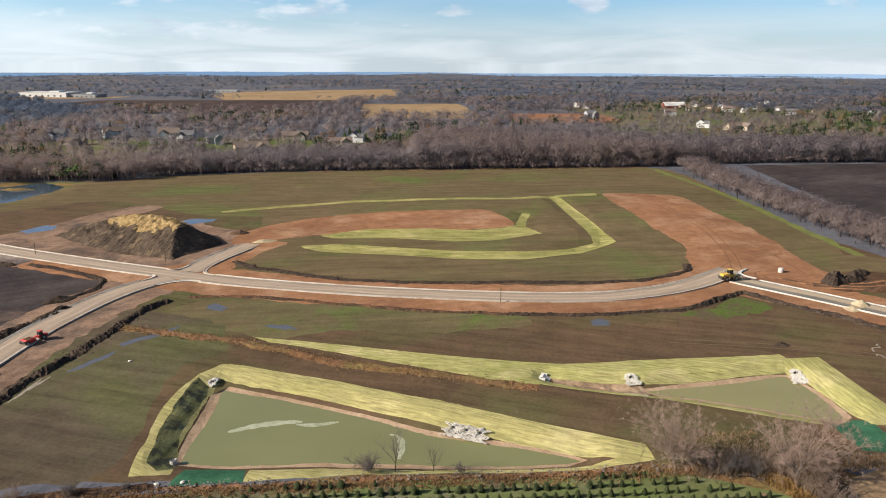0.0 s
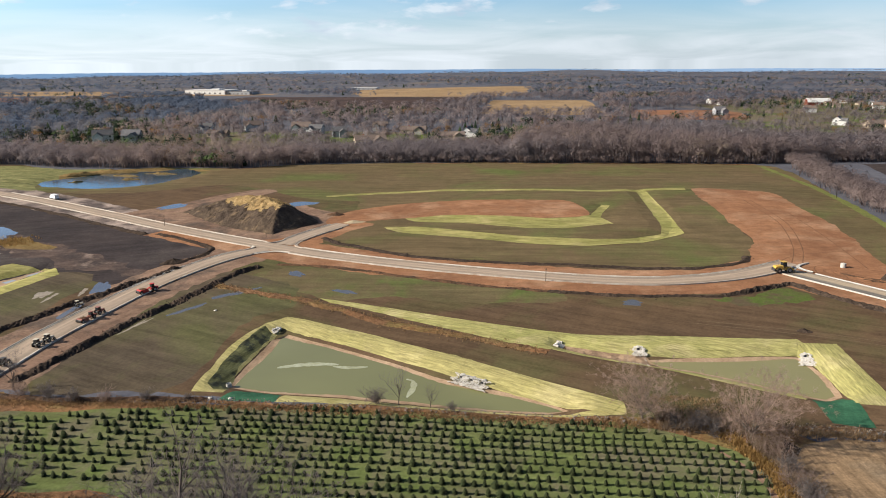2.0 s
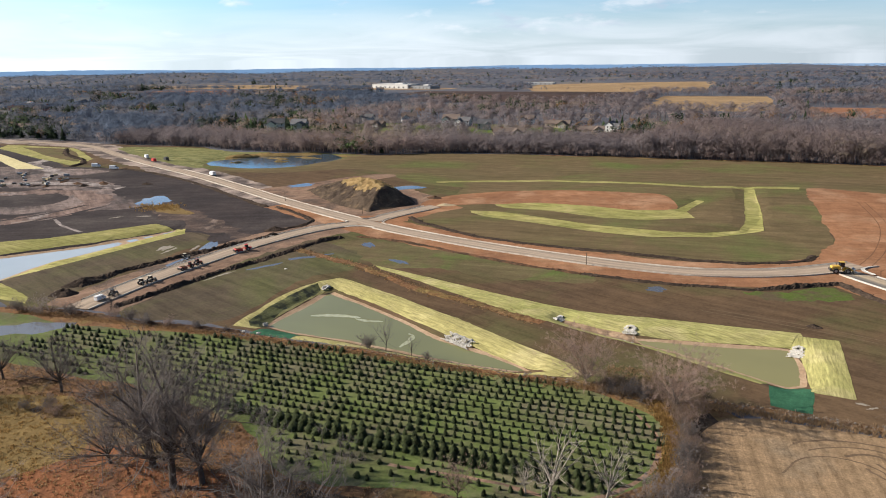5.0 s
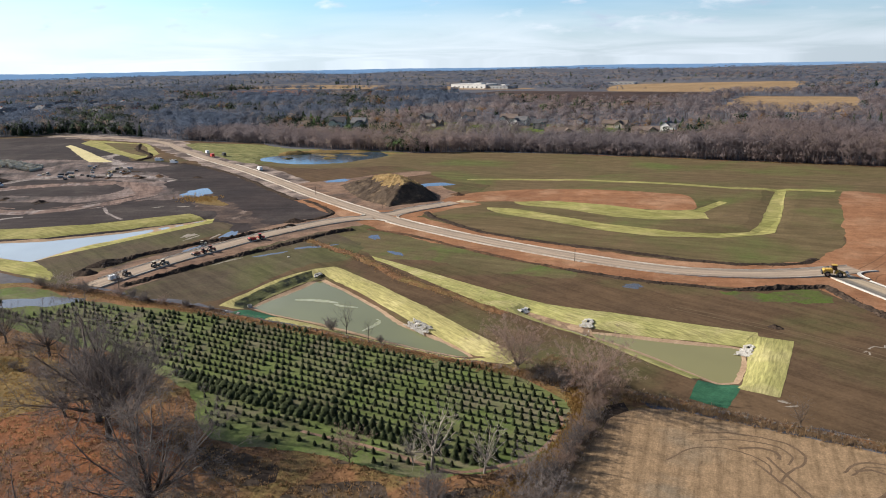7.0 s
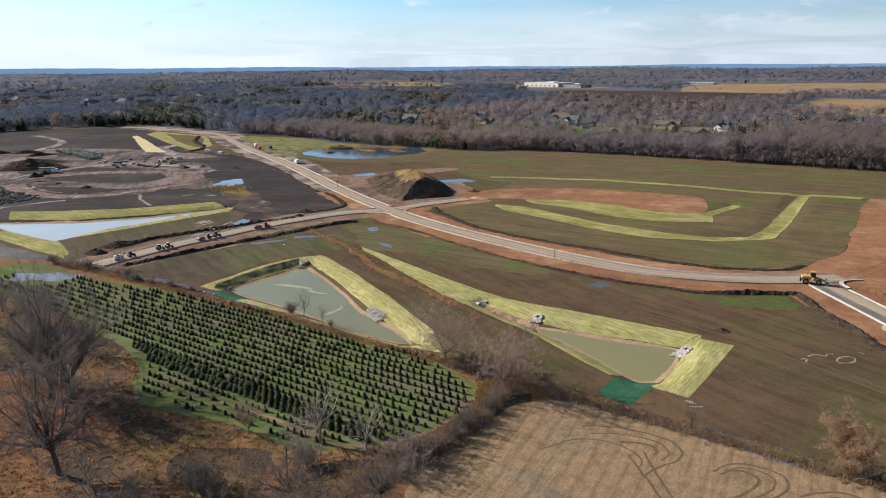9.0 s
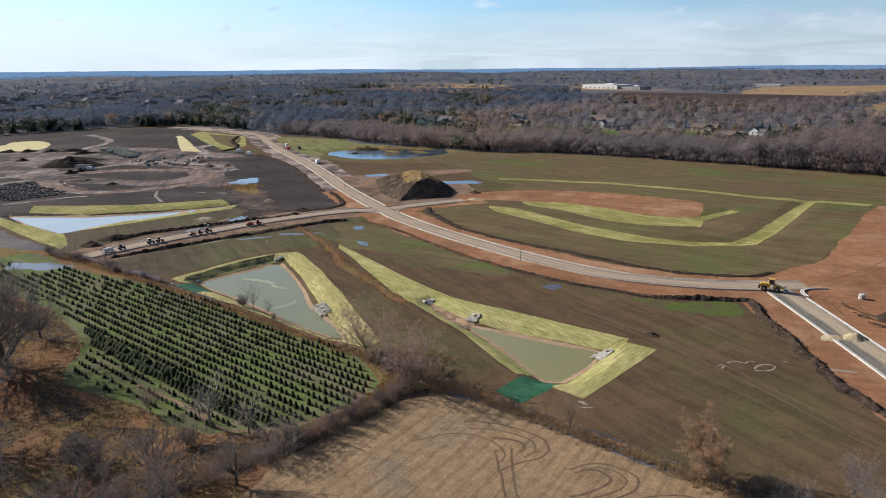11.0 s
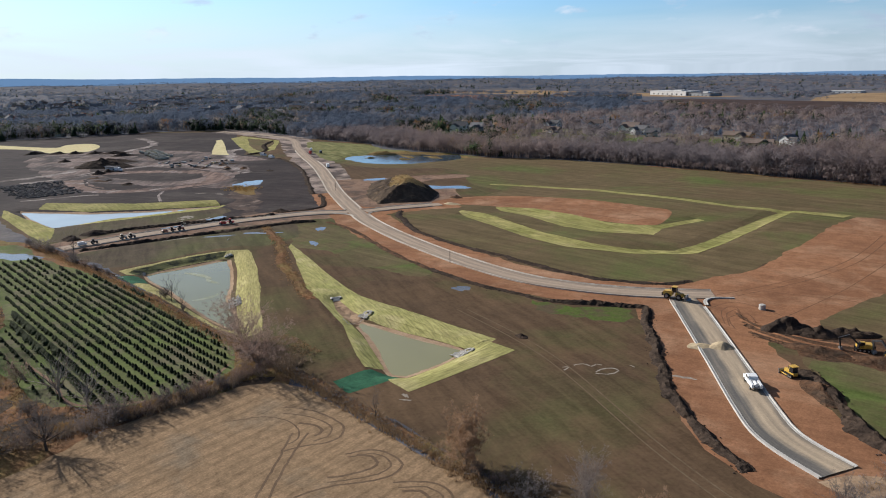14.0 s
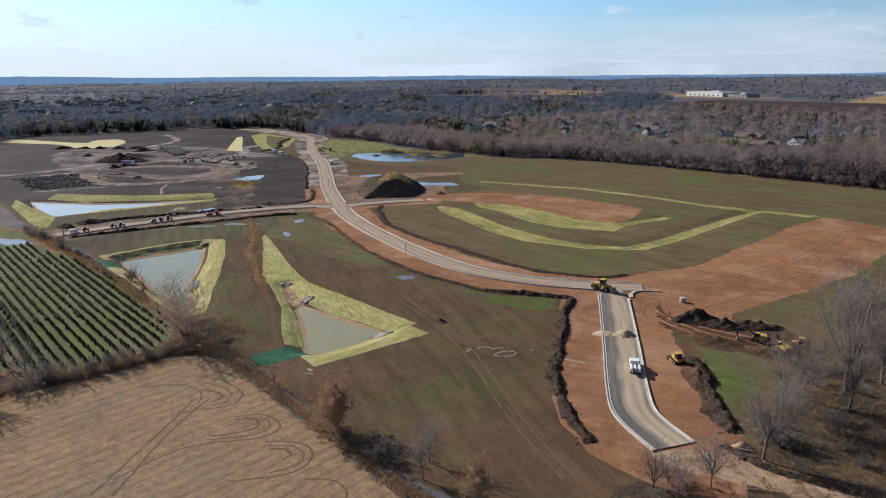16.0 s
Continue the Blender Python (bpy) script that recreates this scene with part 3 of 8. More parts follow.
region("site_soil", "soil", ring([(-112, 93), (-92, 99), (-45, 101), (0, 102.5), (40, 104), (64, 103), (90, 103), (120, 103.5), (150, 104), (176, 128), (180, 200), (164, 224), (160, 256), (160, 291), (163, 345), (168, 421), (157, 452), (96, 452), (46, 448), (-7, 445), (-56, 442), (-102, 436), (-139, 425), (-165, 405), (-215, 408), (-262, 380), (-320, 410), (-400, 402), (-480, 405), (-560, 400), (-620, 330), (-560, 200), (-420, 130), (-230, 92)], False, 5, 0.8), "bare brown graded soil with thin new grass")
region("north_field", "soil_green", ring([(-60, 262), (-45, 300), (-90, 310), (-118, 333), (-150, 345), (-190, 315), (-230, 316), (-258, 330), (-262, 376), (-215, 406), (-165, 403), (-139, 424), (-102, 435), (-56, 441), (-7, 444), (46, 447), (96, 451), (156, 451), (167, 421), (162, 345), (159, 291), (157, 256), (150, 232), (128, 206), (100, 232), (102, 260)], True, 4, 0.7), "seeded field of thin green grass over brown soil")
region("field_edge", "rough_grass", corridor([(-60, 441), (-7, 446), (30, 448.5), (60, 451), (96, 453), (130, 453.5), (156, 453)], 2.2, 2.2, 5, 0.5), "russet dry grass strip along the foot of the wood")
region("field_edge", "grass_strip", corridor([(157, 444), (160, 395), (162, 345), (159.5, 286), (157.5, 242), (156, 226)], 2.0, 2.0, 5, 0.5), "bright green grass strip along the field's edge")
region("u_field", "soil_green", ring([(-56, 233), (-44, 223), (-21, 212), (5, 207.5), (30, 206.5), (56, 206), (75, 208.5), (89, 217), (97, 232), (99.9, 260.6), (97.6, 294.0), (92.4, 333.4), (41.1, 336.3), (-29.6, 338.5), (-60, 320), (-58, 280), (-50, 255)], True, 3, 0.5), "oval seeded field with thin green grass")
region("seeded_strip", "soil_seed", ring([(-66, 178), (-58, 192), (-34, 193), (-4, 188), (22, 180), (30, 170), (8, 166), (-16, 166), (-34, 164.5), (-48, 168)], True, 3, 1.2), "thin fresh grass over graded brown soil")
region("east_soil", "soil_green", ring([(141, 187), (167, 155), (176, 170), (176, 205), (158, 232), (140, 228), (130, 213), (145, 210)], True, 3, 0.6), "greenish thin grass beside the excavation")
region("rough_ground", "wood_floor", ring([(166, 124), (171, 149), (168, 160), (165, 178), (163, 196), (170, 215), (196, 222), (225, 205), (230, 160), (210, 130), (188, 118)], True, 4, 1.0), "dark leaf litter and brush under bare trees")
region("west_field", "soil_dark", ring([(-285, 300), (-215, 281), (-125, 234), (-92, 213), (-90, 188), (-97, 165), (-145, 186), (-182, 210), (-214, 236), (-258, 264)], False, 4, 0.5), "freshly graded dark topsoil field")
region("west_field", "soil_dark", ring([(-245, 118), (-205, 128), (-170, 160), (-152, 192), (-182, 207), (-235, 170), (-275, 130)], False, 4, 0.5), "freshly graded dark topsoil field")
region("west_field", "soil_dark", ring([(-330, 285), (-360, 280), (-470, 335), (-500, 330), (-500, 230), (-430, 220), (-350, 240)], False, 4, 0.8), "freshly graded dark topsoil field")
region("stripped_soil", "soil_dark", ring([(-130, 104), (-128, 176), (-100, 200), (-128, 232), (-215, 280), (-285, 300), (-330, 296), (-400, 335), (-500, 372), (-545, 390), (-600, 330), (-640, 175), (-470, 92), (-300, 74), (-205, 94)], False, 5, 0.8), "dark stripped soil of the works site")
region("works_yard", "yard_clay", ring([(-300, 262), (-262, 262), (-220, 232), (-184, 210), (-240, 172), (-300, 150), (-420, 160), (-470, 210), (-420, 226), (-345, 243)], True, 4, 1.5), "churned pale clay of the works yard")
region("works_yard", "soil_dark", ring([(-232, 200), (-250, 228), (-280, 230), (-330, 200), (-330, 178), (-280, 176)], True, 4, 1.5), "dark stripped soil inside the works yard")
region("works_yard", "yard_clay", ring([(-345, 243), (-300, 262), (-285, 285), (-300, 292), (-360, 285), (-420, 262), (-430, 240)], True, 4, 1.5), "churned pale clay of the works yard")
for line, wide, what in (([(-285, 157), (-260, 150), (-230, 152), (-213, 165), (-207, 188), (-207, 206), (-220, 220), (-249, 229), (-275, 214), (-295, 192), (-299, 172)], 6.5, "mauve-brown rutted loop of the works yard"),
                         ([(-310, 100), (-314, 129), (-318, 150), (-330, 168), (-352, 176)], 3.5, "pale dusty track into the works yard"),
                         ([(-292, 128), (-294, 152), (-305, 170), (-316, 200), (-312, 222), (-296, 240), (-262, 250), (-232, 246)], 4.0, "pale dusty track through the works yard"),
                         ([(-400, 230), (-436, 243), (-448, 258), (-474, 278), (-516, 289), (-550, 291)], 3.5, "pale curved haul track over bare soil"),
                         ([(-300, 262), (-325, 280), (-362, 296), (-372, 318)], 5.0, "pale haul track beside the basin"),
                         ([(-222, 113), (-219, 126), (-216.5, 141), (-213, 149)], 1.1, "pale gravel edge of the rubble field"),
                         # the last three strips paint bright puddle glints as pale ground
                         ([(-372, 160), (-384, 182), (-380, 205)], 1.2, "pale streak painting puddle glints on bare soil"),
                         ([(-430, 165), (-424, 190), (-416, 208)], 1.2, "pale streak painting puddle glints on bare soil"),
                         ([(-198, 178), (-184, 170), (-168, 165)], 0.7, "pale streak painting puddle glints on bare soil")):
    region("haul_track", "loop_clay" if wide > 6 else "track_pale", corridor(line, wide, wide, 3, 0.24 * wide), what)
for line in ([(-281, 162), (-255, 155), (-232, 157), (-217, 169), (-211, 190), (-211, 205)], [(-290, 150), (-262, 145), (-228, 146), (-208, 160), (-201, 188), (-201, 208)], [(-296, 140), (-298, 160), (-309, 178), (-320, 205)], [(-240, 240), (-262, 244), (-290, 236)], [(-300, 230), (-280, 222), (-262, 228)]):
    region("haul_track", "soil_dark", corridor(line, 1.0, 1.0, 4, 0.5), "dark wet ruts of a haul track")
region("stripped_soil", "mud_brown", ring([(-190, 221), (-178, 223), (-160, 215), (-138, 205), (-116, 193), (-100, 184), (-106, 180), (-124, 183), (-150, 193), (-172, 206)], True, 3, 2.0), "churned brown mud between dark topsoil fields")
region("site_soil", "soil_olive", ring([(-80, 103), (-84, 178), (-60, 181), (-46, 172), (-42, 155), (-49, 146), (-49, 103.5), (-58, 100.5)], True, 4, 1.0), "graded olive-brown soil beside the pond")
region("site_soil", "soil_olive", ring([(-140, 120), (-134, 172), (-124, 180), (-112, 172), (-108, 120), (-102, 104), (-110, 97), (-124, 96)], True, 4, 1.0), "graded olive-brown soil beside the far pond")
region("scrub_patch", "gold_grass", ring([(-170, 208), (-180, 217), (-168, 217), (-150, 208), (-154, 203)], True, 3, 1.6), "golden dry scrub beside standing water")
region("verge", "clay_pale", corridor(ROAD_A[:8], 15, 13, 5, 1.0), "pale clay verge along the new road")
region("verge", "clay", corridor(ROAD_A[7:], 11.5, 13.5, 3, 0.5), "red-brown clay verge along the new road")
region("verge", "clay", corridor(ROAD_E[:-1] + [(164, 146), (172, 150)], 13.5, 14.5, 3, 0.5), "red-brown clay verge along the new road")
region("verge", "clay_mud", corridor(ROAD_W[1:], 13, 11.5, 3, 0.6), "red-brown clay verge along the side road")
region("verge", "clay", corridor(ROAD_N + [(-54, 264)], 12, 11, 3, 0.6), "red-brown clay verge along the short side road")
region("mound_ground", "clay_mud", ring([(-160, 262), (-150, 285), (-138, 312), (-124, 334), (-112, 328), (-120, 302), (-112, 293), (-85, 292), (-58, 268), (-58, 245), (-85, 228), (-125, 244)], True, 3, 0.8), "red-brown clay round the topsoil heap")
region("dug_ground", "topsoil_red", ring([(123, 199), (128, 208), (138, 210), (150, 213), (158, 206), (159, 195), (149, 190.5), (139, 189), (131, 193)], True, 2, 0.7), "churned dark earth of the excavation")
region("works_yard", "sand", ring([(162, 139), (168, 147.5), (173, 149.8), (185, 151), (200, 155), (201, 150.5), (188, 146.5), (178, 143), (169, 138.5)], True, 2, 0.5), "pale sandy track at the road's end")
region("u_clay", "clay", ring([(-66, 262), (-62, 280), (-52, 293), (-35.9, 304.6), (-8.8, 310.3), (21.5, 310.7), (34.1, 309.9), (41.7, 295.7), (43.4, 282.2), (28.5, 276.1), (0.5, 275.8), (-25.8, 274.5), (-40.0, 268.0), (-52, 260), (-58, 250)], True, 3, 0.4), "bare orange clay pad inside the oval field")
region("clay_swath", "clay", ring([(95.3, 338.3), (101.2, 349.9), (118.7, 345.8), (132.6, 341.1), (135.4, 308.1), (137.9, 281.6), (136.4, 243.6), (133, 215), (140, 206), (132, 192), (122, 192), (112, 202), (105, 209), (93, 211), (94, 227), (99.9, 248.3), (99.8, 274.3), (97.5, 302.3)], True, 3, 0.7), "bare orange clay cut running across the field")
region("pond_rim", "rim", grown(POND_1, 1.9), "wet clay rim of the pond")
region("erosion_mat", "mat", ring([(-41, 147.4), (-36.3, 146.3), (-27.2, 142.5), (-14.7, 137.3), (-0.7, 130.3), (11.3, 124.4), (23.3, 118), (32.6, 113.4), (40.8, 109), (40.8, 104.2), (36.8, 103.8), (31.3, 107.6), (23.7, 111.2), (14, 115.6), (5.1, 119.6), (-3.1, 124.1), (-13.7, 129.5), (-25.4, 135.3), (-38.7, 141), (-41.4, 142)], False, 2, 0.2), "straw erosion blanket in strips on the pond bank")
region("erosion_mat", "mat", ring([(-41, 147.4), (-45.1, 142.5), (-46.6, 134.8), (-47.4, 127.4), (-47.2, 118.5), (-46, 108.9), (-45, 103.2), (-38.9, 103.7), (-39.6, 108), (-40.6, 112), (-40.8, 122), (-40.6, 134), (-40.2, 140), (-41.4, 142)], False, 2, 0.2), "straw erosion blanket in strips on the pond bank")
region("erosion_mat", "mat_bank", ring([(-44.4, 141), (-41.6, 138.2), (-41, 132), (-41.1, 122.5), (-40.4, 112.2), (-39.8, 107), (-41.2, 105.6), (-43.4, 108), (-45, 118.4), (-45.6, 129.7)], True, 2, 0.35), "worn dark green straw blanket on the pond bank")
region("erosion_mat", "mat", ring([(-27, 106.2), (-26.5, 100.9), (-7, 101.8), (8.5, 102.7), (30.4, 102.5), (36.7, 103.2), (41, 104.6), (34.5, 105.4), (20, 104.6), (4, 104.7), (-7, 105.6)], False, 2, 0.2), "straw erosion blanket in strips on the pond bank")
region("silt_net", "net", ring([(-38.2, 100.2), (-37.2, 106.4), (-33, 107), (-27.3, 106.2), (-26.6, 100.6)], False, 1.5, 0.1), "dark green netting over the pond outlet")
region("pond_rim", "rim", grown(POND_2, 1.6), "wet clay rim of the pond")
region("pond_rim", "sand", grown(RILL, 0.9), "wet gravelly flat between culvert and pond")
region("erosion_mat", "mat_b", ring([(-37.4, 163.4), (-33, 162.2), (-22, 159.1), (-11, 156.2), (-0.6, 152.7), (12.1, 149.1), (25, 145.8), (34.2, 144.2), (41, 144.4), (48.6, 145.4), (55, 145.6), (67, 146.2), (84.6, 147.6), (85, 145.2), (92.4, 145.6), (92.6, 113.6), (85, 114.4), (85.4, 119), (85, 128), (84.2, 137), (82.4, 140.4), (72.3, 138.9), (63.7, 137), (55.6, 135.9), (47.1, 135.4), (38.7, 137.2), (31, 139.8), (28.4, 139.8),
                                      (28.2, 138.2), (36, 133.9), (43, 131.6), (49.3, 130.2), (59.4, 126.8), (68.8, 122.7), (77.3, 118.9), (76, 115), (69.2, 117.5), (57.8, 123), (50.3, 126.8), (39.8, 130.4), (26.9, 134.4), (24.8, 133), (9.1, 140.4), (-0.6, 145), (-10.8, 149.6), (-21.5, 155.3), (-32.7, 159.6)], False, 2, 0.2), "straw erosion blanket in strips on the pond bank")
region("erosion_mat", "mat_c", ring([(85, 145.2), (92.4, 145.6), (92.6, 113.6), (85, 114.2), (85.6, 118.4), (85.2, 128), (84.4, 137), (82.6, 141)], False, 2, 0.2), "straw erosion blanket in strips on the pond bank")
region("silt_net", "net", ring([(77.4, 115.6), (80, 117.4), (84, 118.6), (85.6, 115.8), (85.1, 110), (84.6, 104.6), (81, 104.9), (77.6, 105.6), (77.4, 110)], False, 1.5, 0.12), "dark green netting over the pond outlet")
region("erosion_mat", "mat_grown", ring([(-33.9, 271.8), (-17.7, 278.5), (7.1, 277.3), (25.5, 274.8), (38.4, 278.3), (43.9, 283.9), (50.1, 304.8), (53.5, 304.0), (47.7, 281.3), (52.2, 268.0), (34.2, 259.1), (16.7, 257.3), (-4.3, 263.4), (-25.9, 266.6)], False, 3, 0.3), "straw blanket swale inside the oval field")
region("erosion_mat", "mat_grown", ring([(-39.0, 253.6), (-26.9, 255.6), (-4.3, 250.1), (19.7, 243.5), (41.7, 242.7), (57.0, 246.0), (69.0, 254.6), (71.0, 266.2), (69.2, 340.4), (73.4, 343.5), (77.4, 275.2), (77.6, 255.0), (61.0, 239.5), (39.8, 231.8), (18.8, 234), (-4.2, 239.1), (-26.0, 244.9)], False, 3, 0.3), "straw blanket swale inside the oval field")
region("erosion_mat", "mat_grown", ring([(-83, 318.5), (-58, 332), (-26.9, 340.4), (10.2, 338.3), (51.5, 338.3), (94.3, 349.9), (93.4, 342.4), (50.8, 333.9), (10.1, 333.4), (-26.4, 335.5), (-57, 326.5), (-81.5, 315.4)], False, 3, 0.3), "straw blanket swale inside the oval field")
region("pond_rim", "rim", ring([(-195, 107), (-167, 129.5), (-150, 152), (-137, 184), (-138, 155), (-142.5, 131), (-138.5, 107.5), (-172, 104.5)], False, 2, 0.25), "wet clay rim of the pond")
region("erosion_mat", "mat_grown", ring([(-191, 113.5), (-206.8, 121.8), (-171, 152.7), (-159, 173), (-150.5, 186.3), (-131, 181), (-137, 184), (-151, 154), (-168, 130)], False, 2.5, 0.25), "straw erosion blanket on the far pond's bank")
region("erosion_mat", "mat_grown", ring([(-137, 107), (-126.8, 176.4), (-133, 184), (-136.5, 182), (-139, 154.6), (-143, 130)], False, 2.5, 0.25), "straw erosion blanket on the far pond's bank")
region("erosion_mat", "mat_grown", ring([(-200, 101), (-172, 104.5), (-139.3, 107.5), (-130.5, 105.3), (-113.8, 100), (-109.5, 95.7), (-129.6, 95.7), (-180, 95.9)], False, 2.5, 0.25), "straw erosion blanket on the far pond's bank")
region("straw_bed", "straw", ring([(-462, 333), (-468, 341), (-336, 284), (-352, 277)], False, 4, 0.4), "pale straw mulch strip on bare soil")
region("straw_bed", "straw", ring([(-585, 147), (-528, 176), (-500, 187), (-468, 190), (-456, 213), (-490, 236), (-528, 240), (-534, 222), (-516, 206), (-560, 185), (-600, 165)], True, 5, 0.8), "pale straw mulch strip on bare soil")
region("erosion_mat", "mat_grown", ring([(-470, 352), (-486, 372), (-412, 372), (-345, 330), (-328, 300), (-388, 319)], False, 4, 0.4), "green straw-covered basin beside the far road")
region("erosion_mat", "soil_green", ring([(-440, 355), (-455, 364), (-408, 364), (-355, 326), (-345, 315), (-386, 329)], True, 4, 0.4), "green basin floor beside the far road")
region("lake_bank", "bank_green", ring([(-375, 388), (-320, 402), (-272, 392), (-246, 396), (-256, 355), (-252, 330), (-240, 318), (-262, 322), (-360, 369)], True, 4, 0.6), "green and straw bank of the small lake")
region("lake_bank", "gold_grass", ring([(-248, 352), (-262, 372), (-238, 396), (-200, 404), (-180, 396), (-200, 393), (-232, 384), (-244, 362)], True, 4, 0.8), "dry reeds at the lake's edge")
region("tree_farm", "meadow", ring([(-112, 88), (-87, 88.5), (-66, 92), (-28, 99.5), (4, 100), (32, 101), (46, 98.5), (54, 94.5), (60, 87), (61.5, 80), (60, 72), (54, 64), (46, 57), (30, 56), (8, 51), (-12, 62), (-42, 68), (-60, 66), (-110, 72)], True, 3, 0.5), "mown grass between rows of young firs")
region("farm_path", "clay_mud", corridor([(20, 60.6), (27, 61.3), (37, 62.2), (47, 61.6), (52, 63), (55, 66.2), (59, 72.5), (60.3, 80.5), (58, 88.2), (54, 93.6)], 0.42, 0.42, 2, 0.1), "narrow pale gravel path round the fir rows")
region("stubble_field", "stubble", ring([(66, 66), (67.5, 92), (74, 98), (86, 100), (107, 100), (127, 100.5), (150, 99.5), (170, 97), (230, 60), (310, 10), (320, -110), (190, -210), (60, -190), (72, 20)], True, 3, 0.4), "tan harvested stubble field with wheel marks")

region("grass_patch", "soil_seed", ring([(142.5, 184.5), (146, 190), (153, 192.5), (158, 186), (162, 172), (165, 160), (157, 168)], True, 2, 0.8), "patch of fresh green grass beside the excavation")
region("grass_patch", "grass_thin", ring([(70, 176), (82, 181.5), (93, 189), (98, 184), (92, 176), (80, 171.5)], True, 2, 1.3), "patch of fresh green grass beside the bank")

# puddles: name, centre, half sizes, turn
for px, py, pa, pb, pr in ((-93, 82, 9, 5.5, 30), (-146, 285, 9, 3.5, 60), (-96, 291, 7, 14, -52), (-52, 186, 4.5, 1.6, -40), (-32, 170, 4.5, 1.3, -30), (49, 170, 3.2, 2, 0), (-188, 224, 7, 13, 60), (-88, 190, 2.5, 5, 0),
                           (-105, 165, 2, 8, 20), (-101, 146, 1.2, 7, 10), (-63, 165, 1.5, 7, -35), (-70, 150, 1.2, 5, -25)):
    a = np.linspace(0, 2 * np.pi, 18, endpoint=False)
    w = 1 + 0.3 * np.sin(2 * a + px) + 0.18 * np.sin(5 * a + py)
    e = np.stack([pa * w * np.cos(a), pb * w * np.sin(a)], 1)
    c, s = math.cos(radians(pr)), math.sin(radians(pr))
    region("puddle", "puddle", e @ np.array([[c, s], [-s, c]]) + (px, py), "shallow standing water on bare soil")


for px, py, pa, pb, pr in ((93.4, 112.2, 1.3, 0.4, -20), (95, 111, 1.0, 0.35, 30), (127, 159.6, 2.0, 0.7, 20), (-118, 157, 1.6, 4.5, 15), (-114, 155, 0.8, 3.5, 10), (-108, 161, 0.9, 3.0, 20), (-77.5, 136, 0.5, 4.0, -8), (-76.5, 139, 0.4, 2.6, -12), (-176, 190, 2.5, 0.8, 50), (-166, 196, 3.0, 1.0, 40), (-207, 170, 4.0, 0.7, 60)):
    a = np.linspace(0, 2 * np.pi, 16, endpoint=False)
    w = 1 + 0.35 * np.sin(2 * a + px) + 0.25 * np.sin(5 * a + py)
    e = np.stack([pa * w * np.cos(a), pb * w * np.sin(a)], 1)
    c, s = math.cos(radians(pr)), math.sin(radians(pr))
    region("puddle", "dried_mud", e @ np.array([[c, s], [-s, c]]) + (px, py), "pale dried mud left by a puddle")
for line in ([(106.3, 145.6), (107.3, 146.9), (107.5, 144.6)], [(107.3, 148.3), (108.4, 150.4), (110.4, 150.5), (110.3, 152.1), (111.4, 152.7)], [(112.8, 148.7), (112.9, 151.3), (114.0, 152.9), (115.6, 153.0), (115.9, 151.3), (115.1, 149.4), (113.2, 148.2)], [(115.8, 157.1), (117, 157.0)]):
    region("puddle", "dried_mud", corridor(line, 0.2, 0.2, 0.6, 0.07), "pale dried rim of a vanished puddle")

# wheel marks in the stubble: turning loops at the headland and a pair of tracks across
for line, half in (([(79, 81.5), (81.7, 87), (86, 89.6), (90.6, 89.3), (93.6, 87.4), (94.1, 85)], 0.16),
                   ([(80.8, 92.2), (86.1, 95.3), (92.3, 96.2), (96, 95.6), (98.3, 93), (98.2, 90.1), (96.3, 86.4), (95.8, 83.3)], 0.22),
                   ([(83, 90.6), (87.4, 93.4), (92.3, 94.4), (95.2, 93.6), (96.6, 91.6), (96.2, 89)], 0.18),
                   ([(88.4, 90.7), (91.2, 92.4), (94, 92.2), (94.9, 90.1)], 0.3),
                   ([(104, 90.5), (106, 94.7), (110, 96), (113.4, 95.3), (114.5, 92.1), (113.3, 88.2), (110.4, 83.2), (109.2, 78.7), (109.8, 73.7), (111.9, 66.9)], 0.22),
                   ([(105, 90.2), (107, 93.9), (110.2, 94.6), (112.3, 93.6), (112.8, 91.4), (111.6, 87.8), (109, 83.4)], 0.18),
                   ([(105.4, 91.8), (107.6, 93.1), (109.9, 92.8), (110.6, 91), (109.6, 87.1), (107.9, 84.1)], 0.28),
                   ([(116.3, 91), (120.5, 95.4), (124.6, 95.6), (127.4, 93.3), (128.3, 90.3), (127.6, 87.7), (126, 84.5), (124, 80.6)], 0.22),
                   ([(118, 90.6), (121, 94), (124.3, 94.2), (126.3, 92.4), (126.7, 90), (126, 87)], 0.18),
                   ([(119.3, 90.5), (121, 92.5), (123.2, 92.5), (123.5, 90.7)], 0.3),
                   ([(131, 90.5), (134.5, 94), (138.5, 94), (141, 91.5), (141.5, 88)], 0.2),
                   ([(92.9, 90), (96.7, 85.1), (103.3, 77.7), (109.5, 71.9), (116.6, 65.6)], 0.22),
                   ([(91, 87.8), (97, 81.8), (104.7, 73.4), (110.2, 67.3), (114.4, 62.9)], 0.22)):
    arc = spline(line, False, 0.9)
    arc = arc + rng.normal(0, 0.06, arc.shape)
    region("wheel_mark", "rut", np.vstack([offset(arc, half), offset(arc, -half)[::-1]]), "dark curved wheel mark in stubble")
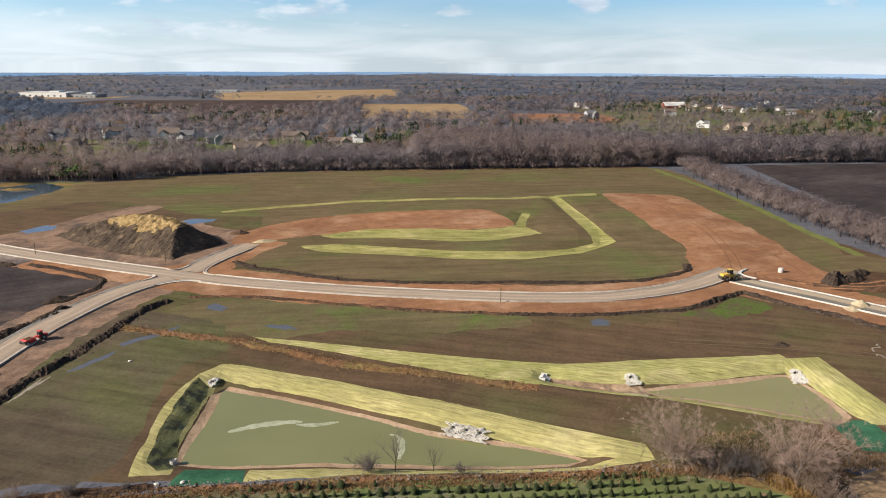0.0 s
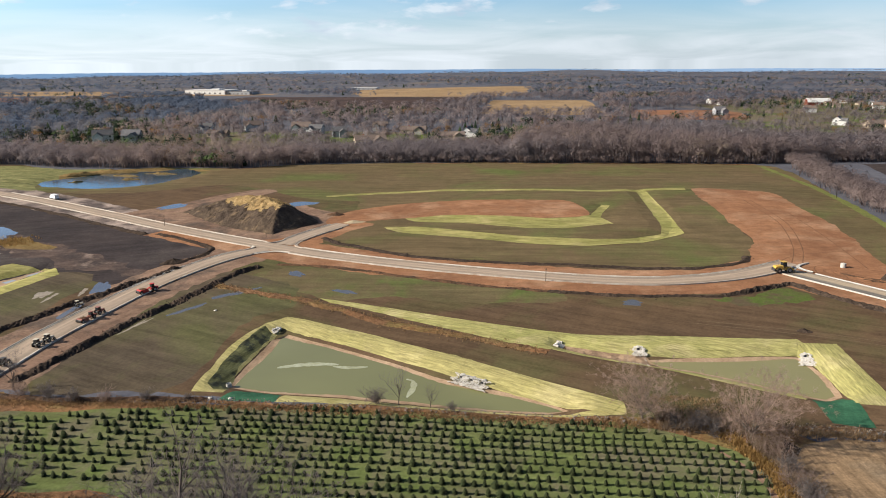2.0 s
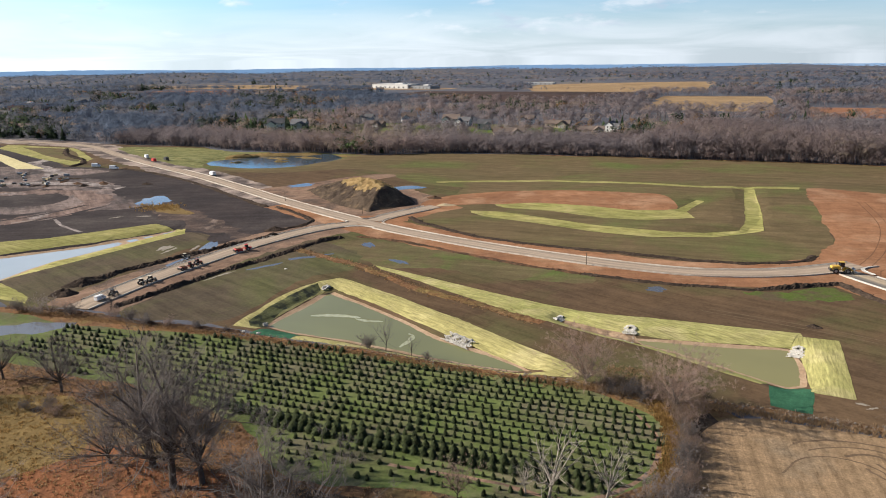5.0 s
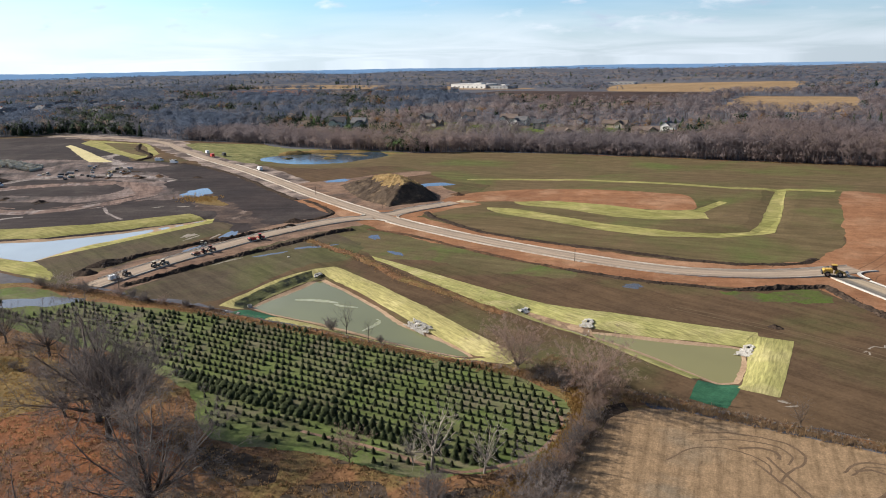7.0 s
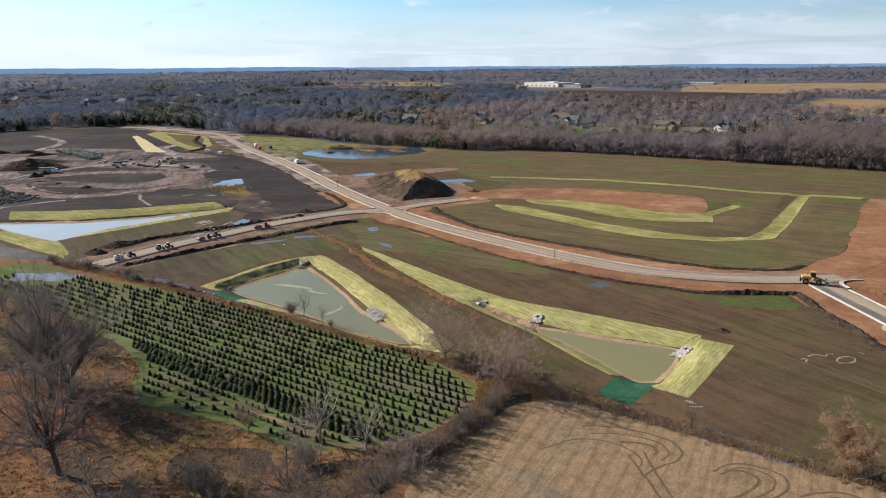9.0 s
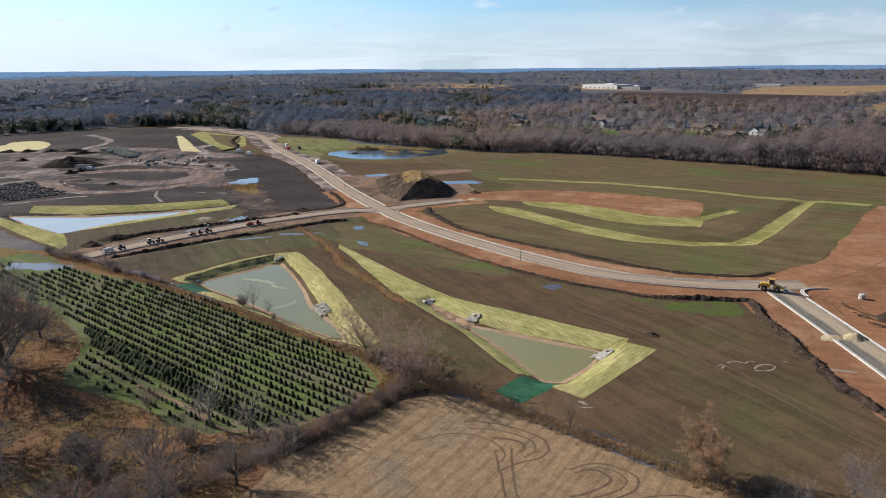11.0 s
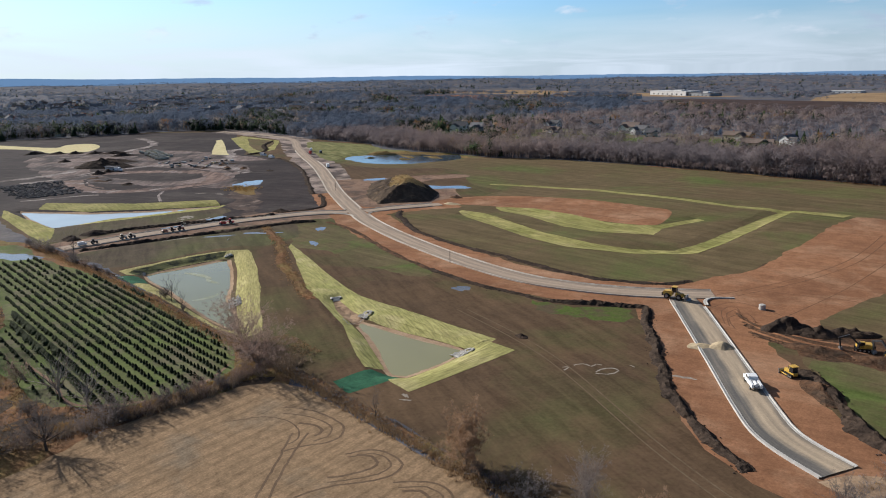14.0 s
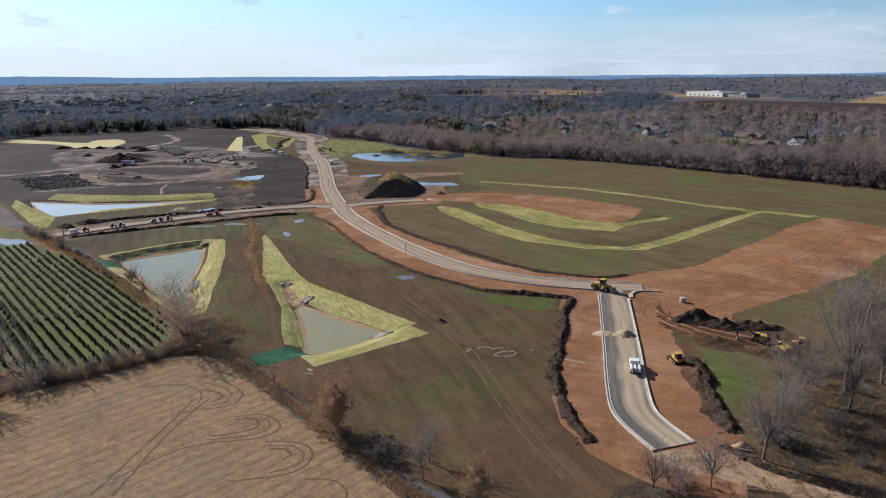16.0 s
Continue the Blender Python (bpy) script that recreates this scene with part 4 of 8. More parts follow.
for line in ([(104, 215), (111.9, 239.6), (117.6, 277.0), (114.8, 319.4)], [(107, 214), (114.9, 239.6), (120.6, 277.0), (117.7, 319.5)], [(126, 212), (127.9, 249.4), (127.1, 294.7)], [(98, 214), (108, 226), (120, 232), (133.9, 237.7)], [(-50, 262), (-19.6, 288.5), (16.1, 294.1), (35.7, 290.7)], [(117.6, 196), (112, 205), (112.5, 211), (117, 206), (125, 196)], [(119, 195.5), (114, 204), (114, 208.5), (118, 204), (126, 193.5)], [(121, 194.5), (116, 201), (118, 207.5), (125, 200), (134, 197)], [(110, 198), (109, 205), (111, 214), (120, 214), (130, 209)], [(-54, 257), (-24.8, 280.3), (10.7, 282.4), (38.5, 285.6)], [(62, 156), (99, 147.4), (137, 130), (158, 122)], [(64, 158), (100, 149.6), (138, 132), (159, 124)]):
    arc = spline(line, False, 3)
    region("wheel_mark", "rut_clay" if line[0][0] not in (62, 64) else "rut_soil", np.vstack([offset(arc, 0.16), offset(arc, -0.16)[::-1]]), "dark wheel mark across the field")


def sheet(name, verts, faces, material, label, kind="structure", category="ground"):
    me = bpy.data.meshes.new(name)
    me.from_pydata([tuple(v) for v in verts], [], [tuple(f) for f in faces])
    me.materials.append(material)
    return tagged(new(name, me), label, category, kind=kind)


def mesh_of(name, verts, faces, material):
    me = bpy.data.meshes.new(name)
    v, f = np.asarray(verts, np.float32), np.asarray(faces, np.int32)
    k = f.shape[1]
    me.vertices.add(len(v))
    me.vertices.foreach_set("co", v.ravel())
    me.loops.add(f.size)
    me.loops.foreach_set("vertex_index", f.ravel())
    me.polygons.add(len(f))
    me.polygons.foreach_set("loop_start", np.arange(0, f.size, k, dtype=np.int32))
    me.update(calc_edges=True)
    me.validate()
    me.materials.append(material)
    return me


def child(name, me, parent, label=""):
    ob = new(name, me)
    ob.parent = parent
    return tagged(ob, label)


def build_ground():
    from mathutils.geometry import delaunay_2d_cdt
    pts, edges = [], []
    for _, _, line, _ in REGIONS:
        k = len(pts)
        pts += [tuple(p) for p in line]
        edges += [(k + i, k + (i + 1) % len(line)) for i in range(len(line))]
    for line in (POND_1, POND_2, POND_3, LAKE):
        k = len(pts)
        pts += [tuple(p) for p in line]
        edges += [(k + i, k + (i + 1) % len(line)) for i in range(len(line))]

    def grid(x0, x1, y0, y1, s, skip=None):
        gx, gy = np.meshgrid(np.arange(x0, x1, s), np.arange(y0, y1, s))
        g = np.stack([gx.ravel(), gy.ravel()], 1) + rng.uniform(-0.3, 0.3, (gx.size, 2)) * s
        if skip:
            g = g[~((g[:, 0] > skip[0]) & (g[:, 0] < skip[1]) & (g[:, 1] > skip[2]) & (g[:, 1] < skip[3]))]
        return [tuple(p) for p in g]

    pts += grid(-210, 230, 20, 460, 5)
    pts += grid(-50, 44, 100, 150, 1.8) + grid(20, 94, 112, 150, 1.8)
    pts += grid(-700, 500, -150, 760, 22, (-210, 230, 20, 460))
    pts += grid(-4900, 4900, -4900, 4900, 180, (-700, 500, -150, 760))
    pts += [(-4950, -4950), (4950, -4950), (4950, 4950), (-4950, 4950)]
    v, _, f, *_ = delaunay_2d_cdt([Vector(p) for p in pts], edges, [], 0, 1e-4)
    v = np.array([tuple(p) for p in v])
    f = np.array([tuple(t) for t in f if len(t) == 3])
    mid = v[f].mean(1)
    owner = np.full(len(f), -1)
    for i, (_, _, line, _) in enumerate(REGIONS):
        owner[inside(np.asarray(line), mid)] = i
    z = heights(v)
    v3 = np.column_stack([v, z])
    a, b, c = v[f[:, 0]], v[f[:, 1]], v[f[:, 2]]
    turned = ((b - a)[:, 0] * (c - a)[:, 1] - (b - a)[:, 1] * (c - a)[:, 0]) < 0
    f[turned] = f[turned][:, ::-1]
    for i in range(-1, len(REGIONS)):
        mine = f[owner == i]
        if len(mine) == 0:
            continue
        used, back = np.unique(mine, return_inverse=True)
        name, material, label = ("ground", M["hazy_floor"], "leaf litter and scrub tinted with blue haze reaching the horizon") if i < 0 else (REGIONS[i][0], REGIONS[i][1], REGIONS[i][3])
        sheet(name, v3[used], back.reshape(-1, 3), material, label)


build_ground()


def pond(name, outline, level, material, label):
    from mathutils.geometry import tessellate_polygon
    v = [(x, y, level) for x, y in grown(outline, 0.8)]
    f = tessellate_polygon([[Vector(p) for p in v]])
    f = [t if (Vector(v[t[1]]) - Vector(v[t[0]])).cross(Vector(v[t[2]]) - Vector(v[t[0]])).z > 0 else t[::-1] for t in f]
    return sheet(name, v, f, material, label, category="pond")


pond("water", POND_1, -1.84, M["water"], "murky olive retention pond water with pale streaks")
pond("water", POND_2, -1.64, M["water_olive"], "murky olive retention pond water")
pond("water", POND_3, -1.14, M["water_sky_sheen"], "pale grey pond water with sky sheen in its colour")
pond("water", LAKE, -0.75, M["water_blue"], "blue wind-ruffled lake water")


def even(points, n):
    """n points at even distances along a line."""
    line = np.array(points, float)
    d = np.r_[0, np.cumsum(np.hypot(*np.diff(line, axis=0).T))]
    q = np.linspace(0, d[-1], n)
    return np.stack([np.interp(q, d, line[:, 0]), np.interp(q, d, line[:, 1])], 1)


def blanket(outer, inner, lanes, material, label):
    """Straw blankets rolled out side by side between two edges of a bank, each lapping over the next."""
    root = tagged(new("erosion_blanket"), label, "erosion blanket", "rolled-out straw blankets")
    k = max(6, int(np.hypot(*np.diff(np.array(outer, float), axis=0).T).sum() / 1.6))
    a, b = even(outer, k), even(inner, k)
    for j in range(lanes):
        g = np.random.default_rng(j + 7 * lanes + k)
        lo = j / lanes + np.convolve(g.normal(0, 1, k), np.ones(9) / 9, "same") * 0.05
        hi = (j + 1.04) / lanes + np.convolve(g.normal(0, 1, k), np.ones(9) / 9, "same") * 0.05
        first, last = 0, k
        rows = []
        for f, up in ((lo, -0.03), (lo, 0.045), (lo * 0.5 + hi * 0.5, 0.05), (hi, 0.075), (hi, 0.0)):
            p = a * (1 - f[:, None]) + b * f[:, None]
            rows.append(np.column_stack([p, heights(p) + up + g.normal(0, 0.006, k)])[first:last])
        v = np.stack(rows, 1).reshape(-1, 3)
        m = last - first
        me = bpy.data.meshes.new("blanket_strip")
        me.from_pydata([tuple(p) for p in v], [], [(i * 5 + q, i * 5 + q + 1, (i + 1) * 5 + q + 1, (i + 1) * 5 + q) for i in range(m - 1) for q in range(4)])
        me.materials.append(M[material])
        child("blanket_strip", me, root)


# pale scum drifting on the pond
for line, half in ([(-33.6, 120.2), (-29, 122.3), (-24.5, 123.4), (-20.5, 123.6)], 0.75), ([(-21.5, 122.6), (-18, 122.2), (-13.6, 123.2)], 0.5), ([(-3.8, 118), (-2.4, 117.4), (-1.6, 114.2), (-2.1, 109.4)], 0.5):
    arc = spline(line, False, 0.8)
    w = half * (0.35 + np.sin(np.linspace(0.15, 3.0, len(arc)))) * rng.uniform(0.7, 1.2, len(arc))
    nn = sideways(arc)
    both = np.vstack([arc + nn * w[:, None], arc - nn * w[:, None]])
    k = len(arc)
    sheet("pond_scum", np.column_stack([both, np.full(2 * k, -1.82)]), [(i, k + i, k + i + 1, i + 1) for i in range(k - 1)], M["ice_film"], "pale scum drifting on pond water", category="scum")


BANK_BLANKET = "pale straw erosion blankets rolled out in strips on a pond bank"
SWALE_BLANKET = "straw erosion blankets with thin grass growing through, laid along a swale"
blanket([(-41, 147.4), (-36.3, 146.3), (-27.2, 142.5), (-14.7, 137.3), (-0.7, 130.3), (11.3, 124.4), (23.3, 118), (32.6, 113.4), (40.8, 109)],
        [(-40.8, 141.6), (-38.7, 140.9), (-25.4, 135.3), (-13.7, 129.5), (-3.1, 124.1), (5.1, 119.6), (14, 115.6), (23.7, 111.2), (31.3, 107.6), (38, 104)], 4, "mat", BANK_BLANKET)
blanket([(-37.4, 163.4), (-22, 159.1), (-0.6, 152.7), (12.1, 149.1), (25, 145.8), (34.2, 144.2), (41, 144.4), (55, 145.6), (67, 146.2), (84.4, 147.6)],
        [(-33, 159.8), (-21.5, 155.5), (-0.6, 145.6), (9.1, 141.6), (20.5, 140), (29, 139.9), (38.7, 137.2), (47.1, 135.6), (55.6, 136), (63.7, 137.1), (72.3, 139), (82.4, 140.6)], 4, "mat_b", BANK_BLANKET)
blanket([(92.4, 145.6), (92.7, 130), (92.6, 113.8)], [(84, 144), (84.4, 137.2), (85.3, 128), (85.6, 118.6), (85, 114.4)], 3, "mat_c", BANK_BLANKET)
blanket([(10, 140.2), (24.8, 133.2), (26.9, 134.4), (39.8, 130.5), (50.3, 126.9), (57.8, 123), (69.2, 117.6), (76, 115)], [(14, 140.6), (27.6, 138.6), (36, 134), (43, 131.7), (49.3, 130.2), (59.4, 126.9), (68.8, 122.8), (77.2, 119)], 2, "mat_b", BANK_BLANKET)
blanket([(-39.0, 253.6), (-26.9, 255.6), (-4.3, 250.1), (19.7, 243.5), (41.7, 242.7), (57.0, 246.0), (69.0, 254.6), (71.0, 266.2), (69.2, 340.4)],
        [(-37.0, 250.0), (-26.0, 245.1), (-4.2, 239.1), (18.8, 234), (39.8, 231.8), (61.0, 239.5), (77.6, 255.0), (77.4, 275.2), (73.4, 343.5)], 3, "mat_grown", SWALE_BLANKET)
blanket([(-33.9, 271.8), (-17.7, 278.5), (7.1, 277.3), (25.5, 274.8), (38.4, 278.3)], [(-31.9, 268.8), (-25.9, 266.6), (-4.3, 263.4), (16.7, 257.3), (34.2, 259.1), (51.2, 268.0)], 4, "mat_grown", SWALE_BLANKET)


# ---- roads ----
def ribbon(line, profile):
    """A strip along a plan line; profile: (offset to the left, height) from left to right."""
    n = sideways(line)
    rows = []
    for off, up in profile:
        p = line + n * off
        rows.append(np.column_stack([p, heights(p) * 0.5 + up]))
    v = np.stack(rows, 1).reshape(-1, 3)
    k = len(profile)
    f = [(i * k + j, i * k + j + 1, (i + 1) * k + j + 1, (i + 1) * k + j) for i in range(len(line) - 1) for j in range(k - 1)]
    return v, [t[::-1] for t in f]


def trim_line(points, start, end, step=2.0):
    """The part of a smooth line between two distances along it."""
    line = spline(points, False, step)
    d = np.r_[0, np.cumsum(np.hypot(*np.diff(line, axis=0).T))]
    end = d[-1] + end if end <= 0 else end
    s = np.linspace(start, end, max(2, int((end - start) / step)))
    return np.stack([np.interp(s, d, line[:, 0]), np.interp(s, d, line[:, 1])], 1)


def road(points, material, label, half=3.7, start=0.0, end=0.0, lift=0.20):
    line = trim_line(points, start, end)
    across = (half + 0.1, half, 0, -half, -half - 0.1)
    v, f = ribbon(line, list(zip(across, (-0.3, lift - 0.04, lift + 0.04, lift - 0.04, -0.3))))
    ob = sheet("road", v, f, material, label, category="road")
    along = np.r_[0, np.cumsum(np.hypot(*np.diff(line, axis=0).T))]
    uv = ob.data.uv_layers.new(name="street")
    for loop in ob.data.loops:
        i, j = divmod(loop.vertex_index, 5)
        uv.data[loop.index].uv = (0.5 - 0.5 * across[j] / half, along[i])
    return ob


def kerb(points, side, start, end, half=3.7):
    """Kerb and gutter: a pan of 0.5 m and an upstand."""
    s = 1 if side > 0 else -1
    prof = [(s * (half - 0.15), 0.18), (s * (half - 0.15), 0.235), (s * (half + 0.30), 0.215), (s * (half + 0.36), 0.37), (s * (half + 0.56), 0.38), (s * (half + 0.60), -0.2)]
    v, f = ribbon(trim_line(points, start, end), prof)
    return sheet("kerb", v, f if s < 0 else [t[::-1] for t in f], M["concrete" if points is ROAD_E else "concrete_dusty"], "pale new concrete kerb and gutter", category="kerb")


def length(points):
    return float(np.hypot(*np.diff(spline(points, False, 2.0), axis=0).T).sum())


road(ROAD_A, M["road"], "new street of grey and tan stone base")
road(ROAD_E, M["asphalt"], "new street with grey edges and a dusty tan crown", start=3, lift=0.19)
road(ROAD_W, M["road"], "new side street of stone base under construction", start=4, lift=0.19)
road(ROAD_N, M["road"], "short side street of stone base", start=4, lift=0.19)
LA = length(ROAD_A)
near_a = length(ROAD_A[:9])
kerb(ROAD_A, 1, near_a + 9, LA)
kerb(ROAD_A, -1, near_a + 9, LA - 12)
kerb(ROAD_A, 1, 330, near_a - 9)
kerb(ROAD_A, -1, 250, near_a - 9)
kerb(ROAD_E, 1, 12, 0)
kerb(ROAD_E, -1, 11, 0)
kerb(ROAD_W, 1, 11, 0)
kerb(ROAD_W, -1, 11, -6)
kerb(ROAD_N, 1, 11, -3)
kerb(ROAD_N, -1, 11, -6)


def kerb_return(road_a, at_a, side_a, road_b, at_b, side_b, half=3.7):
    """A rounded kerb corner between two streets, from a distance along each."""
    ends = []
    for points, at, side in ((road_a, at_a, side_a), (road_b, at_b, side_b)):
        line = trim_line(points, 0, 0)
        d = np.r_[0, np.cumsum(np.hypot(*np.diff(line, axis=0).T))]
        off = offset(line, side * half)
        p = np.array([np.interp(at, d, off[:, 0]), np.interp(at, d, off[:, 1])])
        q = np.array([np.interp(at + 1, d, off[:, 0]), np.interp(at + 1, d, off[:, 1])])
        ends.append((p, q - p))
    (p, u), (q, w) = ends
    k = ((q - p)[0] * w[1] - (q - p)[1] * w[0]) / (u[0] * w[1] - u[1] * w[0])
    c = p + u * k
    f = np.linspace(0, 1, 12)[:, None]
    arc = p * (1 - f) ** 2 + c * 2 * f * (1 - f) + q * f**2
    turn = (arc[-1] - arc[0])[0] * (c - arc[0])[1] - (arc[-1] - arc[0])[1] * (c - arc[0])[0]
    s = 1 if turn > 0 else -1
    fan = np.vstack([arc, [c]])
    prof = [(-s * 0.55, 0.17), (-s * 0.15, 0.235), (s * 0.30, 0.215), (s * 0.36, 0.37), (s * 0.56, 0.38), (s * 0.60, -0.2)]
    v, g = ribbon(arc, prof)
    sheet("kerb", v, g if s < 0 else [t[::-1] for t in g], M["concrete_dusty"], "pale new concrete kerb and gutter at a corner", category="kerb")


kerb_return(ROAD_A, near_a + 9, 1, ROAD_N, 11, -1)
kerb_return(ROAD_A, near_a - 9, 1, ROAD_N, 11, 1)
kerb_return(ROAD_A, near_a + 9, -1, ROAD_W, 11, 1)
kerb_return(ROAD_A, near_a - 9, -1, ROAD_W, 11, -1)
kerb_return(ROAD_A, LA - 12, -1, ROAD_E, 11, -1)


nose = spline([(107.3, 206), (105.4, 208.6), (104.8, 211.5), (106.3, 214.4), (109.5, 217)], False, 0.8)
v, f = ribbon(nose, [(0.5, 0.17), (0.15, 0.235), (-0.30, 0.215), (-0.36, 0.37), (-0.56, 0.38), (-0.60, -0.2)])
sheet("kerb", v, f, M["concrete"], "pale new concrete kerb nose at the junction", category="kerb")



# ---- vegetation ----
M.update({
    "bark": surface("bark", (0.095, 0.077, 0.063), (0.068, 0.054, 0.045), 0.8, 6.0, bump=0.6, depth=0.05),
    "twig": surface("twig", (0.190, 0.164, 0.152), (0.145, 0.124, 0.115), 0.2, 3.0, bump=0, island=0.15, spec=0.02, thin=0.35),
    "bark_ash": surface("bark_ash", (0.205, 0.172, 0.148), (0.150, 0.125, 0.108), 0.8, 6.0, bump=0.5, depth=0.04),
    "bark_pale": surface("bark_pale", (0.34, 0.30, 0.255), (0.24, 0.21, 0.18), 0.8, 6.0, bump=0.4, depth=0.04),
    "twig_pale": surface("twig_pale", (0.315, 0.268, 0.240), (0.245, 0.206, 0.185), 0.2, 3.0, bump=0, island=0.15, spec=0.02, thin=0.35),
    "twig_tan": surface("twig_tan", (0.400, 0.292, 0.236), (0.315, 0.228, 0.184), 0.2, 3.0, bump=0, island=0.15, spec=0.02, thin=0.4),
    "twig_red": surface("twig_red", (0.285, 0.210, 0.172), (0.225, 0.165, 0.134), 0.2, 3.0, bump=0, island=0.25, spec=0.03, thin=0.4),
    "leaf_tan": surface("leaf_tan", (0.400, 0.262, 0.160), (0.310, 0.200, 0.120), 0.5, 4.0, bump=0, island=0.3, spec=0.05, thin=0.4),
    "wood_grey": surface("wood_grey", (0.242, 0.208, 0.212), (0.196, 0.168, 0.172), 0.012, 0.6, bump=0, island=0.06, spec=0.02, thin=0.5),
    "wood_brown": surface("wood_brown", (0.272, 0.214, 0.202), (0.22, 0.174, 0.165), 0.012, 0.6, bump=0, island=0.06, spec=0.02, thin=0.5),
    "wood_tan": surface("wood_tan", (0.33, 0.265, 0.21), (0.265, 0.21, 0.17), 0.012, 0.6, bump=0, island=0.06, spec=0.02, thin=0.5),
    # the next three carry the blue haze of distance in their base colour
    "wood_haze_dark": surface("wood_haze_dark", (0.168, 0.166, 0.186), (0.134, 0.134, 0.152), 0.012, 0.6, bump=0, island=0.06, spec=0.02, thin=0.5),
    "wood_haze_far": surface("wood_haze_far", (0.152, 0.168, 0.214), (0.12, 0.134, 0.174), 0.006, 0.3, bump=0, island=0.06, spec=0.02, thin=0.5),
    "wood_haze_west": surface("wood_haze_west", (0.128, 0.156, 0.21), (0.101, 0.125, 0.172), 0.006, 0.3, bump=0, island=0.06, spec=0.02, thin=0.5),
    "wood_rust": surface("wood_rust", (0.27, 0.145, 0.065), (0.21, 0.125, 0.058), 0.02, 0.6, bump=0, island=0.10, spec=0.02, thin=0.5),
    "needle": surface("needle", (0.030, 0.046, 0.022), (0.020, 0.033, 0.018), 0.5, 5.0, bump=0, island=0.35, spec=0.15, each=0.0),
    "needle_green": surface("needle_green", (0.060, 0.090, 0.028), (0.042, 0.068, 0.024), 0.5, 5.0, bump=0, island=0.3, spec=0.15),
    "dry_grass": surface("dry_grass", (0.31, 0.195, 0.100), (0.235, 0.150, 0.080), 0.15, 2.0, bump=0, island=0.35, spec=0.05, thin=0.4),
    "brush": surface("brush", (0.225, 0.170, 0.125), (0.28, 0.21, 0.145), 0.3, 2.0, bump=0, island=0.35, spec=0.05, thin=0.35),
    "stone": surface("stone", (0.56, 0.53, 0.475), (0.43, 0.405, 0.36), 0.6, 3.0, bump=0.3, depth=0.05, island=0.25),
    "field_stone": surface("field_stone", (0.22, 0.19, 0.165), (0.15, 0.13, 0.11), 0.6, 3.0, bump=0.3, depth=0.05, island=0.3),
})


def tubes(segments, sides):
    """Tapered prisms for rows of (start, end, r0, r1)."""
    v, f = [], []
    for p, q, r0, r1 in segments:
        d = (q - p).normalized()
        a = d.orthogonal().normalized()
        b = d.cross(a)
        k = len(v)
        for c, r in ((p, r0), (q, r1)):
            for i in range(sides):
                w = 2 * math.pi * i / sides
                v.append(c + a * (r * math.cos(w)) + b * (r * math.sin(w)))
        for i in range(sides):
            j = (i + 1) % sides
            f += [(k + i, k + j, k + sides + j), (k + i, k + sides + j, k + sides + i)]
    return [tuple(p) for p in v], f


def slivers(rows):
    """Thin upright-tapering triangles for twigs: (start, end, width, side)."""
    v, f = [], []
    for p, q, w, s in rows:
        k = len(v)
        v += [tuple(p - s * w), tuple(p + s * w), tuple(q)]
        f.append((k, k + 1, k + 2))
    return v, f


def random_way(r, up=0.0):
    v = Vector((r.gauss(0, 1), r.gauss(0, 1), r.gauss(0, 1) + up))
    return v.normalized()


